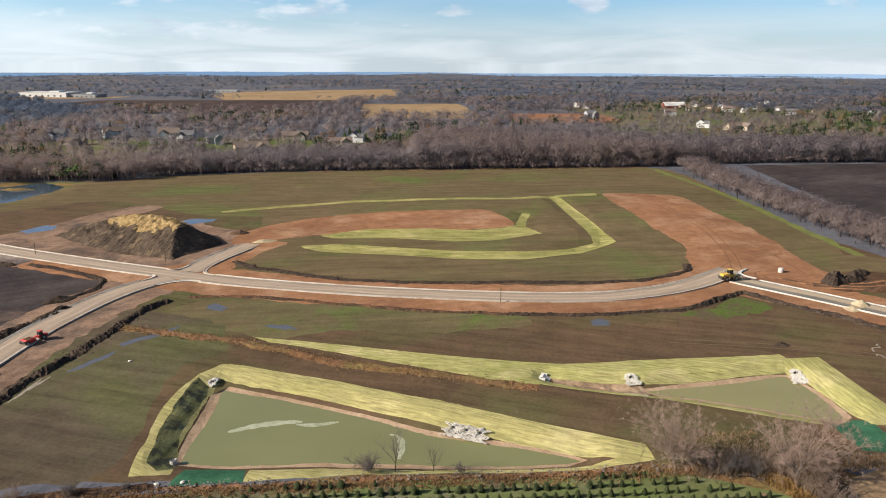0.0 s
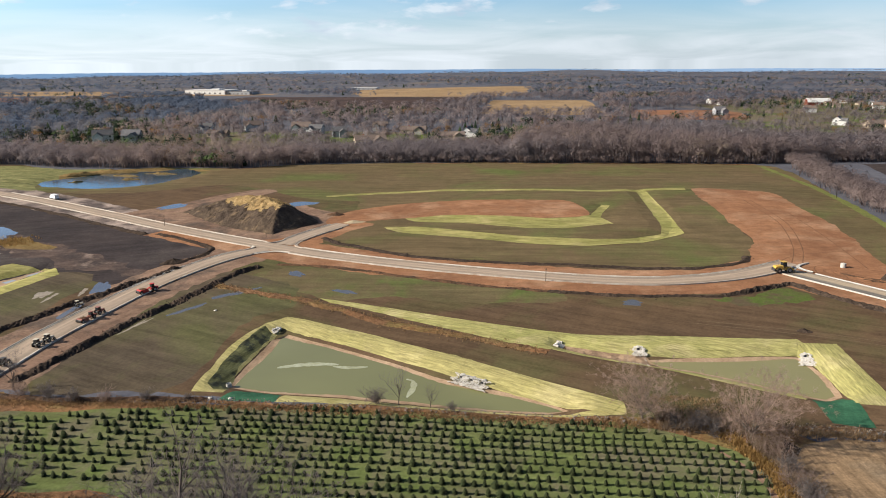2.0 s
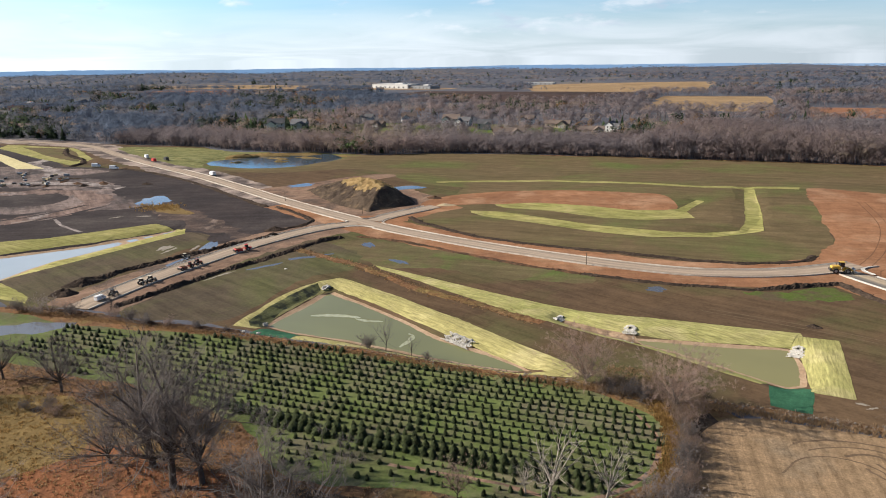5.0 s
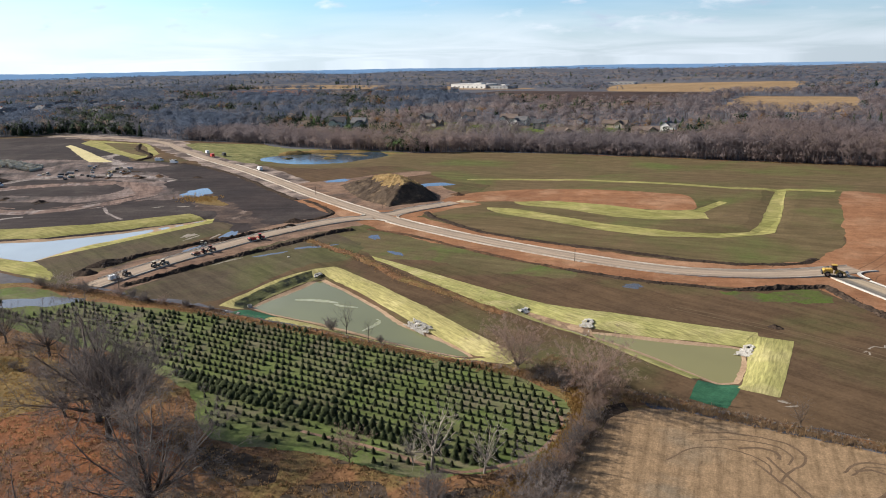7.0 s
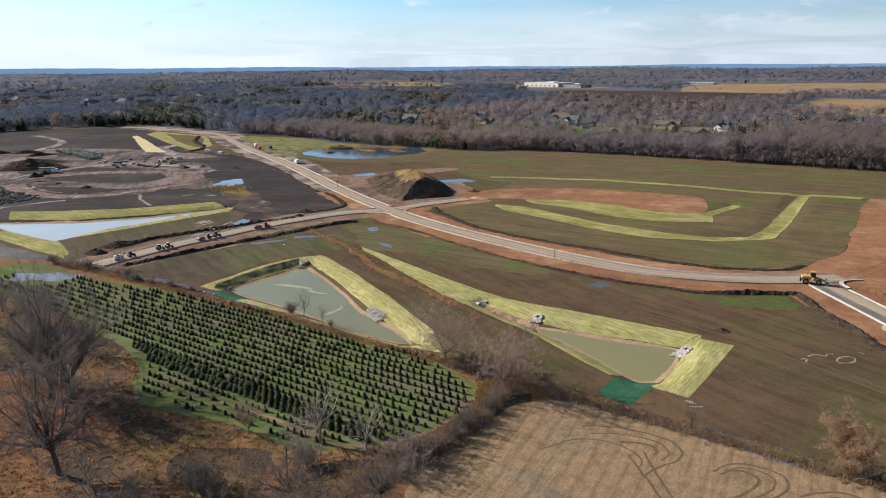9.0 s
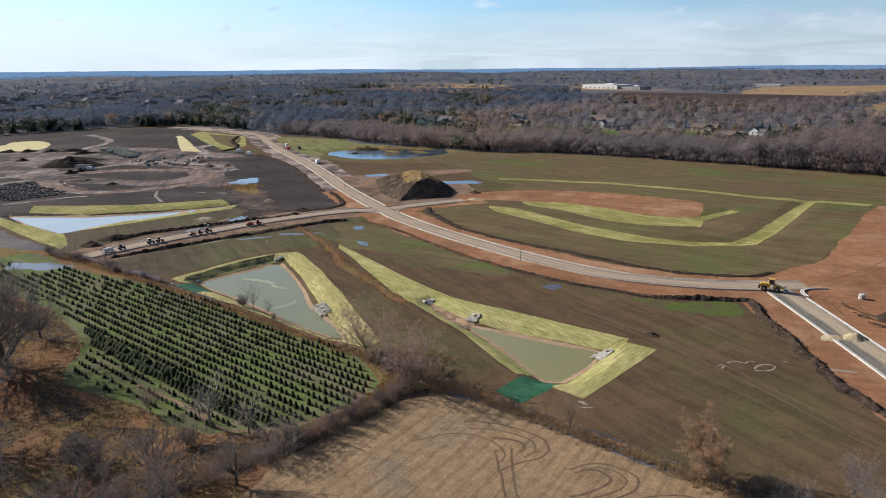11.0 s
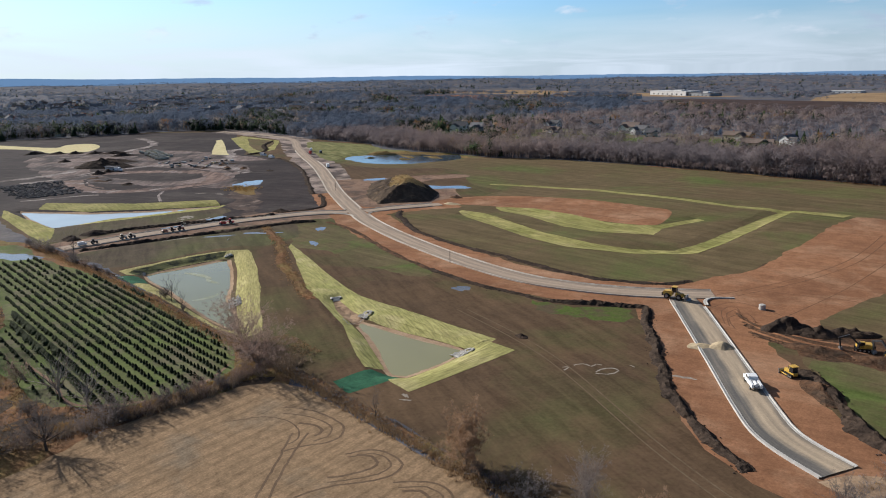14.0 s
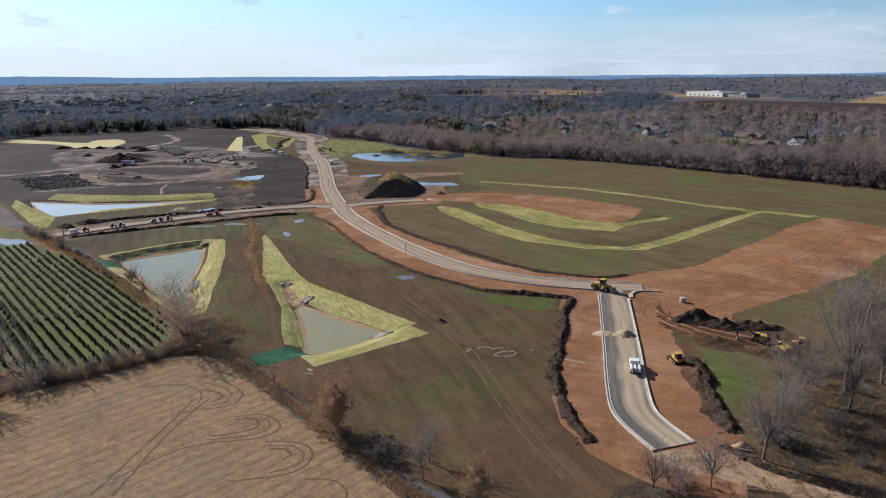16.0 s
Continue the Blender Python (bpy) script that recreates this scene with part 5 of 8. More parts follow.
def bare_tree_meshes(name, seed, tall, wide, trunk_r, bark, twig, stems=1, fork=0.32, limbs=7, twigs=6, leaf=None, reach=0.12):
    """A leafless tree: trunk, limbs, branches as tubes; the finest twigs as slivers."""
    r = random.Random(seed)
    thick, mid, fine, leaves = [[]], [], [], []

    def bough(p, d, length, rad, level):
        steps = (5, 4, 3)[level]
        for i in range(steps):
            d = (d + random_way(r) * (0.10, 0.20, 0.28)[level] + Vector((0, 0, 0.07))).normalized()
            q = p + d * (length / steps)
            r1 = rad * (0.80 if level else 0.86)
            (thick[-1] if level < 1 or (level == 1 and i < 2) else mid).append((p, q, rad, r1))
            p, rad = q, r1
            if level < 2 and (level > 0 or i >= 2 or stems > 1):
                for _ in range((2, 3)[level]):
                    side = (d * 0.55 + random_way(r, 0.25) * 0.85).normalized()
                    bough(p, side, length * r.uniform(0.38, 0.62), rad * 0.5, level + 1)
            if level == 2:
                for _ in range(twigs):
                    s = (d * 0.7 + random_way(r, 0.35)).normalized()
                    e = p + s * r.uniform(0.5, 1.25) * wide * reach
                    fine.append((p + random_way(r) * 0.02 * wide, e, r.uniform(0.012, 0.022), random_way(r)))
                    if leaf:
                        for _ in range(9):
                            c = p.lerp(e, r.uniform(0.2, 1.1)) + random_way(r) * 0.25
                            leaves.append((c, c + random_way(r) * 0.2, 0.07, random_way(r)))

    for s in range(stems):
        if s:
            thick.append([])
        lean = random_way(r, 2.2 if stems > 1 else 9)
        lean.z = abs(lean.z)
        base = Vector((r.gauss(0, 0.25 * stems**0.5), r.gauss(0, 0.25 * stems**0.5), -0.15)) if stems > 1 else Vector((0, 0, -0.15))
        h = tall * (r.uniform(0.55, 0.9) if stems > 1 else fork)
        rad = trunk_r * (r.uniform(0.5, 1) if stems > 1 else 1)
        if stems == 1:
            p, d = base, Vector((r.gauss(0, 0.06), r.gauss(0, 0.06), 1)).normalized()
            for i in range(3):
                q = p + d * (h / 3)
                thick[-1].append((p, q, rad * (1 - 0.08 * i), rad * (0.92 - 0.08 * i)))
                p = q
                d = (d + random_way(r) * 0.08).normalized()
            for i in range(limbs):
                a = 2 * math.pi * (i + r.uniform(-0.3, 0.3)) / limbs
                tilt = r.uniform(0.25, 1.0) * wide / tall
                way = Vector((math.cos(a) * tilt, math.sin(a) * tilt, r.uniform(0.6, 1.0))).normalized()
                bough(p - d * r.uniform(0, h * 0.3), way, (tall - h) * r.uniform(0.75, 1.0), rad * 0.48, 1)
            bough(p, d, (tall - h) * 0.95, rad * 0.6, 1)
        else:
            bough(base, lean.normalized(), h, rad, 1)
    trunk = [mesh_of(name + "_trunk", *tubes(stem, 5), bark) for stem in thick]
    v, f = tubes(mid, 3)
    v2, f2 = slivers(fine)
    f = f + [tuple(i + len(v) for i in t) for t in f2]
    crown = mesh_of(name + "_crown", v + v2, f, twig)
    foliage = mesh_of(name + "_leaves", *slivers(leaves), leaf) if leaf else None
    return trunk, crown, foliage


def tree_thing(name, meshes, label, category, group):
    ob = tagged(new(name), label, category, group)
    for stem in meshes[0]:
        child("trunk" if len(meshes[0]) == 1 else "stem", stem, ob)
    child("crown", meshes[1], ob)
    if meshes[2]:
        child("leaves", meshes[2], ob, "withered tan leaves")
    return ob


OAK = "large bare broad-crowned oak with grey twigs in rough grass"
KINDS = {
    "oak_a": tree_thing("bare_tree", bare_tree_meshes("oak_a", 1, 14, 19, 0.42, M["bark"], M["twig"], limbs=8, twigs=15, reach=0.085), OAK, "tree", "bare trees of the rough ground"),
    "oak_b": tree_thing("bare_tree", bare_tree_meshes("oak_b", 2, 12, 16, 0.36, M["bark"], M["twig"], limbs=8, twigs=15, fork=0.28, reach=0.09), OAK, "tree", "bare trees of the rough ground"),
    "oak_c": tree_thing("bare_tree", bare_tree_meshes("oak_c", 33, 14, 19, 0.36, M["bark"], M["twig"], limbs=12, twigs=20, fork=0.3, reach=0.07), "large bare tree with a dense crown of grey twigs", "tree", "bare trees of the rough ground"),
    "tan_bare": tree_thing("bare_tree", bare_tree_meshes("tan_bare", 32, 7, 6.5, 0.13, M["bark"], M["twig_red"], limbs=9, twigs=12, fork=0.15, reach=0.09), "small bare tree with dense tan-brown twigs", "tree", "bare trees of the rough ground"),
    "round": tree_thing("bare_tree", bare_tree_meshes("round", 34, 11, 12.5, 0.17, M["bark_ash"], M["twig_tan"], limbs=15, twigs=20, fork=0.12, reach=0.075), "round bare tree with fine tan-grey twigs beside the firs", "tree", "hedgerow trees"),
    "ash_a": tree_thing("bare_tree", bare_tree_meshes("ash_a", 3, 14.5, 10, 0.29, M["bark_ash"], M["twig_pale"], limbs=8, twigs=17, fork=0.3), "slender bare grey tree at the field's edge", "tree", "bare trees of the east wood"),
    "ash_b": tree_thing("bare_tree", bare_tree_meshes("ash_b", 4, 15, 9, 0.27, M["bark_ash"], M["twig_pale"], limbs=8, twigs=17, fork=0.35), "slender bare pale-twigged tree at the field's edge", "tree", "bare trees of the east wood"),
    "dead": tree_thing("dead_tree", bare_tree_meshes("dead", 5, 10, 8, 0.26, M["bark_pale"], M["bark_pale"], limbs=6, twigs=1, fork=0.3), "dead tree with bleached bare limbs beside the fir rows", "tree", "dead trees by the fir rows"),
    "shrub_a": tree_thing("shrub", bare_tree_meshes("shrub_a", 6, 4.2, 5, 0.06, M["bark"], M["twig"], stems=12, twigs=16, reach=0.10), "dense bare grey shrub in the hedgerow", "shrub", "hedgerow shrubs"),
    "shrub_b": tree_thing("shrub", bare_tree_meshes("shrub_b", 7, 5.5, 6, 0.07, M["bark"], M["twig_red"], stems=11, twigs=15, reach=0.10), "bare reddish-brown shrub in the hedgerow", "shrub", "hedgerow shrubs"),
    "shrub_c": tree_thing("shrub", bare_tree_meshes("shrub_c", 8, 6.5, 7, 0.07, M["bark"], M["twig_pale"], stems=13, twigs=18, reach=0.09), "tall bare pale shrub in the hedgerow", "shrub", "hedgerow shrubs"),
    "lone": tree_thing("bare_tree", bare_tree_meshes("lone", 9, 7, 7, 0.20, M["bark"], M["twig"], limbs=7, twigs=8, fork=0.2), "small bare round-crowned tree on the pond bank", "tree", "hedgerow trees"),
    "sapling": tree_thing("sapling", bare_tree_meshes("sapling", 10, 5.5, 3, 0.09, M["bark"], M["twig"], limbs=4, twigs=3, fork=0.3), "thin bare sapling beside the pond", "tree", "hedgerow trees"),
    "tan": tree_thing("leafy_tree", bare_tree_meshes("tan", 11, 7.6, 6.5, 0.16, M["bark"], M["twig_pale"], limbs=7, twigs=8, fork=0.15, leaf=M["leaf_tan"]), "small tree holding withered tan leaves in the field hedge", "tree", "hedgerow trees"),
}
ORIGIN_USED = set()
place_random = random.Random(21)


def plant(kind, x, y, size=1.0, turn=None):
    """Stands a tree of a kind on the ground; the first takes the built one, the rest are copies."""
    a = place_random.uniform(0, 360) if turn is None else turn
    m = pose(x, y, height(x, y), 0, 0, a)
    ob = KINDS[kind]
    if kind in ORIGIN_USED:
        ob = copy_thing(ob, m)
    else:
        ORIGIN_USED.add(kind)
        ob.matrix_basis = m
    ob.scale = (size, size, size * place_random.uniform(0.92, 1.08))
    return ob


# the rough ground with oaks
for x, y, k, s in ((20, 30, "oak_c", 1.35), (-8.1, 42.5, "oak_a", 1.45), (-4.5, 44.9, "oak_b", 1.4), (-15.4, 45.8, "oak_a", 1.5), (-22.7, 44, "lone", 1.5), (-53, 60, "oak_b", 0.95), (-24, 58, "oak_b", 0.8),
                   (44.3, 39.8, "shrub_a", 1.5), (61.5, 44.3, "tan_bare", 1.05), (57.5, 38.9, "shrub_b", 0.9), (50.5, 54.7, "shrub_a", 0.9), (63.1, 51.2, "shrub_b", 0.8), (67, 53.5, "oak_b", 0.75), (61.4, 65.4, "shrub_c", 0.85), (33.7, 56.4, "tan_bare", 0.75),
                   (-70, 60, "oak_b", 0.8), (-75, 48, "oak_b", 0.9), (-49.5, 54.5, "shrub_a", 0.6), (-46, 52.5, "shrub_b", 0.5), (-53, 52, "shrub_a", 0.5), (-62, 30, "oak_a", 0.9), (56, 46, "oak_b", 0.7), (70, 38, "oak_b", 0.8), (48, 22, "oak_a", 1.0), (14, 14, "oak_b", 1.2), (-14, 16, "ash_a", 1.1), (66, 30, "oak_b", 1.0)):
    plant(k, x, y, s)
for x, y, s in ((46.6, 61.2, 1.1), (54.6, 64, 0.85), (43, 61.3, 0.5)):
    plant("dead", x, y, s)
# hedgerow along the south of the site and down the fir field's east side
for x, y, k, s in ((-7, 103.4, "shrub_a", 0.8), (-2.6, 103.6, "sapling", 1.2), (3.6, 104, "sapling", 0.8), (8, 102.6, "shrub_a", 0.4), (43.4, 102.4, "round", 0.95), (61, 97.2, "round", 1.05), (52.6, 99.8, "shrub_a", 0.8), (55.2, 98.8, "shrub_a", 0.6),
                   (48.6, 101.2, "shrub_a", 0.5), (64.6, 95, "shrub_b", 0.8), (63.5, 91, "shrub_b", 0.7), (64.5, 87, "shrub_a", 0.8), (64, 83, "shrub_b", 0.75), (64.6, 79, "shrub_a", 0.85), (64.5, 75, "shrub_a", 0.8), (64.8, 71, "shrub_b", 0.8), (65, 66.5, "shrub_a", 0.9), (66, 62, "shrub_c", 0.8),
                   (97, 102, "sapling", 1.0), (121, 102.6, "tan", 1.0), (124, 102, "shrub_a", 0.55), (140, 109, "ash_b", 0.55), (143.5, 105, "ash_b", 0.5), (134, 104, "shrub_c", 0.7), (153, 108, "tan", 0.7), (128, 103, "shrub_b", 0.5),
                   (-82, 99.5, "sapling", 1.5), (-66, 95.5, "shrub_a", 0.6), (-72, 96.5, "shrub_a", 0.7), (-60, 96.5, "shrub_b", 0.5), (-52, 98, "shrub_a", 0.5), (-90, 94, "shrub_a", 0.8), (-98, 93, "shrub_c", 0.7), (-106, 91, "shrub_a", 0.8), (-78, 97, "shrub_b", 0.6), (-44, 99.4, "shrub_a", 0.35)):
    plant(k, x, y, s)
# the wood at the east end
for x, y, k, s in ((171.9, 189.1, "ash_a", 1.45), (171.2, 196.9, "ash_b", 1.35), (175.3, 197.7, "ash_a", 1.35), (168.4, 178.8, "ash_b", 0.95), (167.7, 172.1, "ash_a", 0.8), (174.8, 151.6, "ash_a", 0.95), (173.9, 137.4, "ash_b", 0.62), (168, 131, "lone", 0.85), (171, 133, "shrub_c", 0.8),
                   (180, 190, "ash_b", 1.4), (184, 200, "ash_a", 1.4), (190, 188, "ash_b", 1.3), (178, 208, "ash_b", 1.3), (195, 196, "ash_a", 1.35), (200, 184, "ash_b", 1.25), (186, 212, "ash_a", 1.25), (172, 165.5, "ash_b", 0.7), (176, 181, "ash_a", 1.1),
                   (171, 160, "shrub_a", 1.2), (174, 158, "shrub_a", 1.0), (178, 170, "shrub_a", 0.9), (182, 165, "shrub_b", 0.5), (186, 162, "shrub_a", 0.5), (184, 171, "shrub_b", 0.6), (188, 176, "ash_b", 0.9), (204, 190, "ash_a", 1.3), (198, 206, "ash_b", 1.2),
                   (212, 166, "ash_b", 1.1), (166, 188, "shrub_c", 0.7), (165.5, 196, "shrub_c", 0.6)):
    plant(k, x, y, s)


# ---- woods beyond: joined stands of trees ----
def wood_tree(seed, twigs, width, length, trunks=True, low=0.38):
    """Triangles of one far tree, 1 tall: (n, 3, 3)."""
    r = np.random.default_rng(seed)
    tris = []
    if trunks:
        for k in range(4):
            a = r.uniform(0, 6.28)
            foot = np.array([0, 0, 0.0 if k == 0 else r.uniform(0.15, 0.35)])
            tip = np.array([0, 0, 0.9]) if k == 0 else np.array([math.cos(a) * r.uniform(0.12, 0.3), math.sin(a) * r.uniform(0.12, 0.3), r.uniform(0.5, 0.8)])
            w = 0.012 if k == 0 else 0.007
            for s in ((w, 0, 0), (0, w, 0)):
                tris.append([foot - s, foot + np.array(s), tip])
    # the crown is a handful of rounded sprays of twigs, each twig lying along its spray's outside
    sprays = [(np.array([0, 0, 0.78]), 0.19)]
    for k in range(7):
        a = 0.898 * k + r.uniform(-0.4, 0.4)
        q = r.uniform(0.14, 0.27)
        sprays.append((np.array([math.cos(a) * q, math.sin(a) * q, r.uniform(low, 0.74)]), r.uniform(0.13, 0.19)))
    for _ in range(twigs):
        mid, girth = sprays[r.integers(0, len(sprays))]
        d = r.normal(size=3)
        d /= np.linalg.norm(d)
        d[2] = abs(d[2]) if r.uniform() < 0.75 else d[2]
        c = mid + d * r.uniform(0.55, 1.0) * girth * np.array([1, 1, 1.15])
        face = d + 0.6 * (c - np.array([0, 0, 0.5])) / 0.4 + r.normal(size=3) * 0.32
        face /= np.linalg.norm(face)
        out = np.array([0, 0, 1.0]) + r.normal(size=3) * 0.7
        out -= face * (out @ face)
        out /= np.linalg.norm(out) + 1e-6
        side = np.cross(face, out)
        tris.append([c - side * width - out * length * 0.4, c + side * width - out * length * 0.4, c + out * length * 0.6])
    return np.array(tris)


def fir_tree(seed, tiers, points, slim=0.2, taper=0.85):
    r = np.random.default_rng(seed)
    tris = []
    for i in range(tiers):
        z0 = 0.05 + 0.85 * i / tiers
        z1 = min(1.0, z0 + 1.7 / tiers)
        rad = slim * (1 - i / tiers) ** taper
        for k in range(points):
            a = 6.283 * (k + 0.5 * (i % 2) + r.uniform(-0.2, 0.2)) / points
            b = a + 6.283 / points * 1.15
            m = 0.5 * (a + b)
            q = rad * r.uniform(0.75, 1.15)
            tris.append([[q * math.cos(a) * 0.75, q * math.sin(a) * 0.75, z0 + 0.03], [q * math.cos(b) * 0.75, q * math.sin(b) * 0.75, z0 + 0.03], [0, 0, z1]])
            tris.append([[q * 1.1 * math.cos(m), q * 1.1 * math.sin(m), z0 - 0.02], [q * 0.4 * math.cos(b), q * 0.4 * math.sin(b), z0 + 0.6 / tiers], [q * 0.4 * math.cos(a), q * 0.4 * math.sin(a), z0 + 0.6 / tiers]])
    return np.array(tris)


def stand(name, variants, spots, tall, material, label, category="woodland", wide=1.0):
    """One joined mesh of many trees; spots: (n, 2), tall: (n,)."""
    if len(spots) == 0:
        return
    z = heights(spots) - 0.2
    g = np.random.default_rng(len(spots))
    pick = g.integers(0, len(variants), len(spots))
    turn = g.uniform(0, 6.28, len(spots))
    girth = g.uniform(0.75, 1.4, len(spots)) * wide
    out, ways = [], []
    for i, var in enumerate(variants):
        sel = np.where(pick == i)[0]
        if len(sel) == 0:
            continue
        c, s = np.cos(turn[sel])[:, None, None], np.sin(turn[sel])[:, None, None]
        t = var[None]
        k = (tall[sel] * girth[sel])[:, None, None]
        x = (t[..., 0] * c - t[..., 1] * s) * k + spots[sel, 0][:, None, None]
        y = (t[..., 0] * s + t[..., 1] * c) * k + spots[sel, 1][:, None, None]
        h = t[..., 2] * tall[sel][:, None, None] + z[sel][:, None, None]
        out.append(np.stack([x, y, h], -1).reshape(-1, 3))
        # a crown is shaded as one rounded body
        mid = t.mean(2, keepdims=True) * np.ones((1, 1, 3, 1))
        up = np.maximum(0.10, (mid[..., 2] - 0.22) * 0.9) + 0 * c
        nx, ny = mid[..., 0] * c - mid[..., 1] * s, mid[..., 0] * s + mid[..., 1] * c
        way = np.stack([nx, ny, up], -1).reshape(-1, 3)
        ways.append(way / np.linalg.norm(way, axis=1, keepdims=True))
    v, way = np.vstack(out), np.vstack(ways)
    f = np.arange(len(v), dtype=np.int32).reshape(-1, 3)
    # wind each triangle so that it faces outwards
    flip = (np.cross(v[f[:, 1]] - v[f[:, 0]], v[f[:, 2]] - v[f[:, 0]]) * way[f[:, 0]]).sum(1) < 0
    f[flip] = f[flip][:, ::-1]
    me = mesh_of(name, v, f, material)
    me.normals_split_custom_set_from_vertices(way.astype(np.float32).tolist())
    return tagged(new(name, me), label, category, kind="stuff")


OPEN = [np.asarray(line) for name, _, line, _ in REGIONS if name not in ("rough_ground", "gold_grass", "leaf_litter", "puddle", "wheel_mark", "erosion_mat", "pond_rim", "clearing")]
GLADES = [np.asarray(line) for name, _, line, _ in REGIONS if name == "clearing"]
HOUSES = []


def clear(p, margin=True):
    ok = np.ones(len(p), bool)
    for line in OPEN:
        ok &= ~inside(line, p)
    for hx, hy, *_ in HOUSES:
        ok &= np.hypot(p[:, 0] - hx, p[:, 1] - hy) > (13 if hx < -700 else 9)
    ok &= ~((p[:, 0] > -120) & (p[:, 0] < 240) & (p[:, 1] < 232))
    ok &= ~((p[:, 1] < 75) & (p[:, 0] > -180))
    return ok


# houses: x, y, turn, kind of house, size
for hx, hy, ht, hk, hs in ((-205, 640, 10, 4, 1.2), (-188, 632, -5, 0, 1.0), (-158, 604, 20, 1, 1.0), (-97, 640, 0, 3, 1.2), (-56, 588, 15, 3, 1.2), (-44, 616, 80, 0, 1.0), (-348, 546, 30, 0, 1.2), (-320, 544, 10, 1, 1.2), (-270, 600, 0, 3, 1.0), (-116, 546, 25, 3, 1.3),
                           (-135, 668, 5, 4, 1.0), (176, 650, 0, 0, 0.9), (190, 622, 60, 4, 0.9), (160, 690, 10, 1, 1.0), (340, 729, 20, 3, 1.3), (315, 760, 60, 0, 1.0), (-262, 660, 30, 4, 1.1), (-300, 640, 0, 0, 1.0), (60, 690, 10, 3, 1.0), (232, 905, 15, 1, 1.1),
                           (-640, 420, 90, 0, 1.0), (-650, 300, 80, 4, 1.2), (-660, 345, 100, 1, 1.2), (-655, 240, 70, 3, 1.2), (-600, 455, 20, 0, 1.0), (-560, 445, 0, 4, 1.1), (-700, 200, 90, 1, 1.2), (-690, 390, 60, 4, 1.1)):
    HOUSES.append((hx, hy, ht, hk, hs))
house_rng = random.Random(5)
# scattered houses of the eastern village and of the western suburb
for i in range(46):
    HOUSES.append((house_rng.uniform(250, 900), house_rng.uniform(940, 1420), house_rng.uniform(0, 180), house_rng.choice((0, 1, 3, 3, 4)), house_rng.uniform(0.75, 1.05)))
for i in range(190):
    HOUSES.append((house_rng.uniform(-1700, -760), house_rng.uniform(40, 800), house_rng.uniform(0, 180), house_rng.randrange(5), house_rng.uniform(1.1, 1.6)))
for i in range(54):
    HOUSES.append((-1150 + i % 18 * 30 + house_rng.uniform(-8, 8), 1010 + i // 18 * 55 + (i % 18) * 12 + house_rng.uniform(-8, 8), house_rng.uniform(0, 40), 4 if i % 3 else 2, house_rng.uniform(1.0, 1.3)))

wood_rng = np.random.default_rng(11)
NEAR_VARIANTS = [wood_tree(s, 130, 0.0075, 0.14, True, 0.28) for s in range(6)]
MID_VARIANTS = [wood_tree(20 + s, 52, 0.0165, 0.20) for s in range(6)]
FAR_VARIANTS = [wood_tree(40 + s, 20, 0.034, 0.26, False) for s in range(6)]
FIRS = [fir_tree(s, 7, 6, 0.3) for s in range(2)] + [wood_tree(60 + s, 90, 0.032, 0.14) for s in range(3)]
FAR_FIRS = [fir_tree(9, 3, 5, 0.36)] + [wood_tree(70 + s, 26, 0.055, 0.2, False) for s in range(3)]


def scatter(n, x0, x1, y0, y1):
    p = np.column_stack([wood_rng.uniform(x0, x1, n), wood_rng.uniform(y0, y1, n)])
    return p[clear(p)]


def woods(name, variants, firs, p, lo, hi, shares, label, wide=1.0, first="wood_grey", second="wood_brown"):
    """Splits spots into stands of differing colour: grey, brown, tan, rust, firs."""
    patch = np.sin(p[:, 0] * 0.017 + 2 * np.sin(p[:, 1] * 0.013)) * 0.7 + wood_rng.uniform(0, 1, len(p))
    order = np.argsort(np.argsort(patch)) / len(p)
    edges = np.r_[0, np.cumsum(shares)]
    for i, (mat, what) in enumerate(((first, "bare grey trees"), (second, "bare brown trees"), ("wood_tan", "bare tan-twigged trees"), ("wood_rust", "rust-leaved trees"), ("needle", "dark evergreen firs"), ("needle_green", "green pines"))):
        sel = (order >= edges[i]) & (order < edges[i + 1])
        q = p[sel]
        stand(name, firs if i >= 4 else variants, q, wood_rng.uniform(lo, hi, len(q)) * (0.9 if i >= 4 else 1), M[mat], f"{what} {label}", wide=1.25 if i >= 4 else wide)


# belt of woods north of the site: tall and deep in the middle, low and thin to the west
def thin(p, keep):
    """Fewer trees inside the glades."""
    for line in GLADES:
        p = p[~inside(line, p) | (wood_rng.uniform(0, 1, len(p)) < keep)]
    return p


belt = scatter(24000, -420, 420, 385, 620)
edge = np.interp(belt[:, 0], [-420, -262, -165, -102, -56, 46, 157, 220, 330, 420], [405, 400, 408, 438, 444, 450, 455, 472, 474, 474])
deep = np.interp(belt[:, 0], [-420, -100, -30, 0, 30, 150, 180, 420], [60, 62, 60, 100, 165, 165, 75, 60])
inner_belt = (belt[:, 1] > edge) & (belt[:, 1] < edge + deep)
tall_side = belt[:, 0] > 5
front = np.column_stack([np.linspace(-150, 330, 330), 0 * np.linspace(0, 1, 330)])
front[:, 1] = np.interp(front[:, 0], [-150, -102, -56, 46, 157, 220, 330], [432, 441, 447, 453, 458, 474, 478]) + wood_rng.uniform(0, 6, 330)
tall_wood = np.vstack([belt[inner_belt & tall_side][:1900], front[(front[:, 0] > 5) & (front[:, 0] < 175)]])
low_wood = np.vstack([belt[inner_belt & ~tall_side][:1700], front[(front[:, 0] <= 5) | (front[:, 0] >= 175)]])
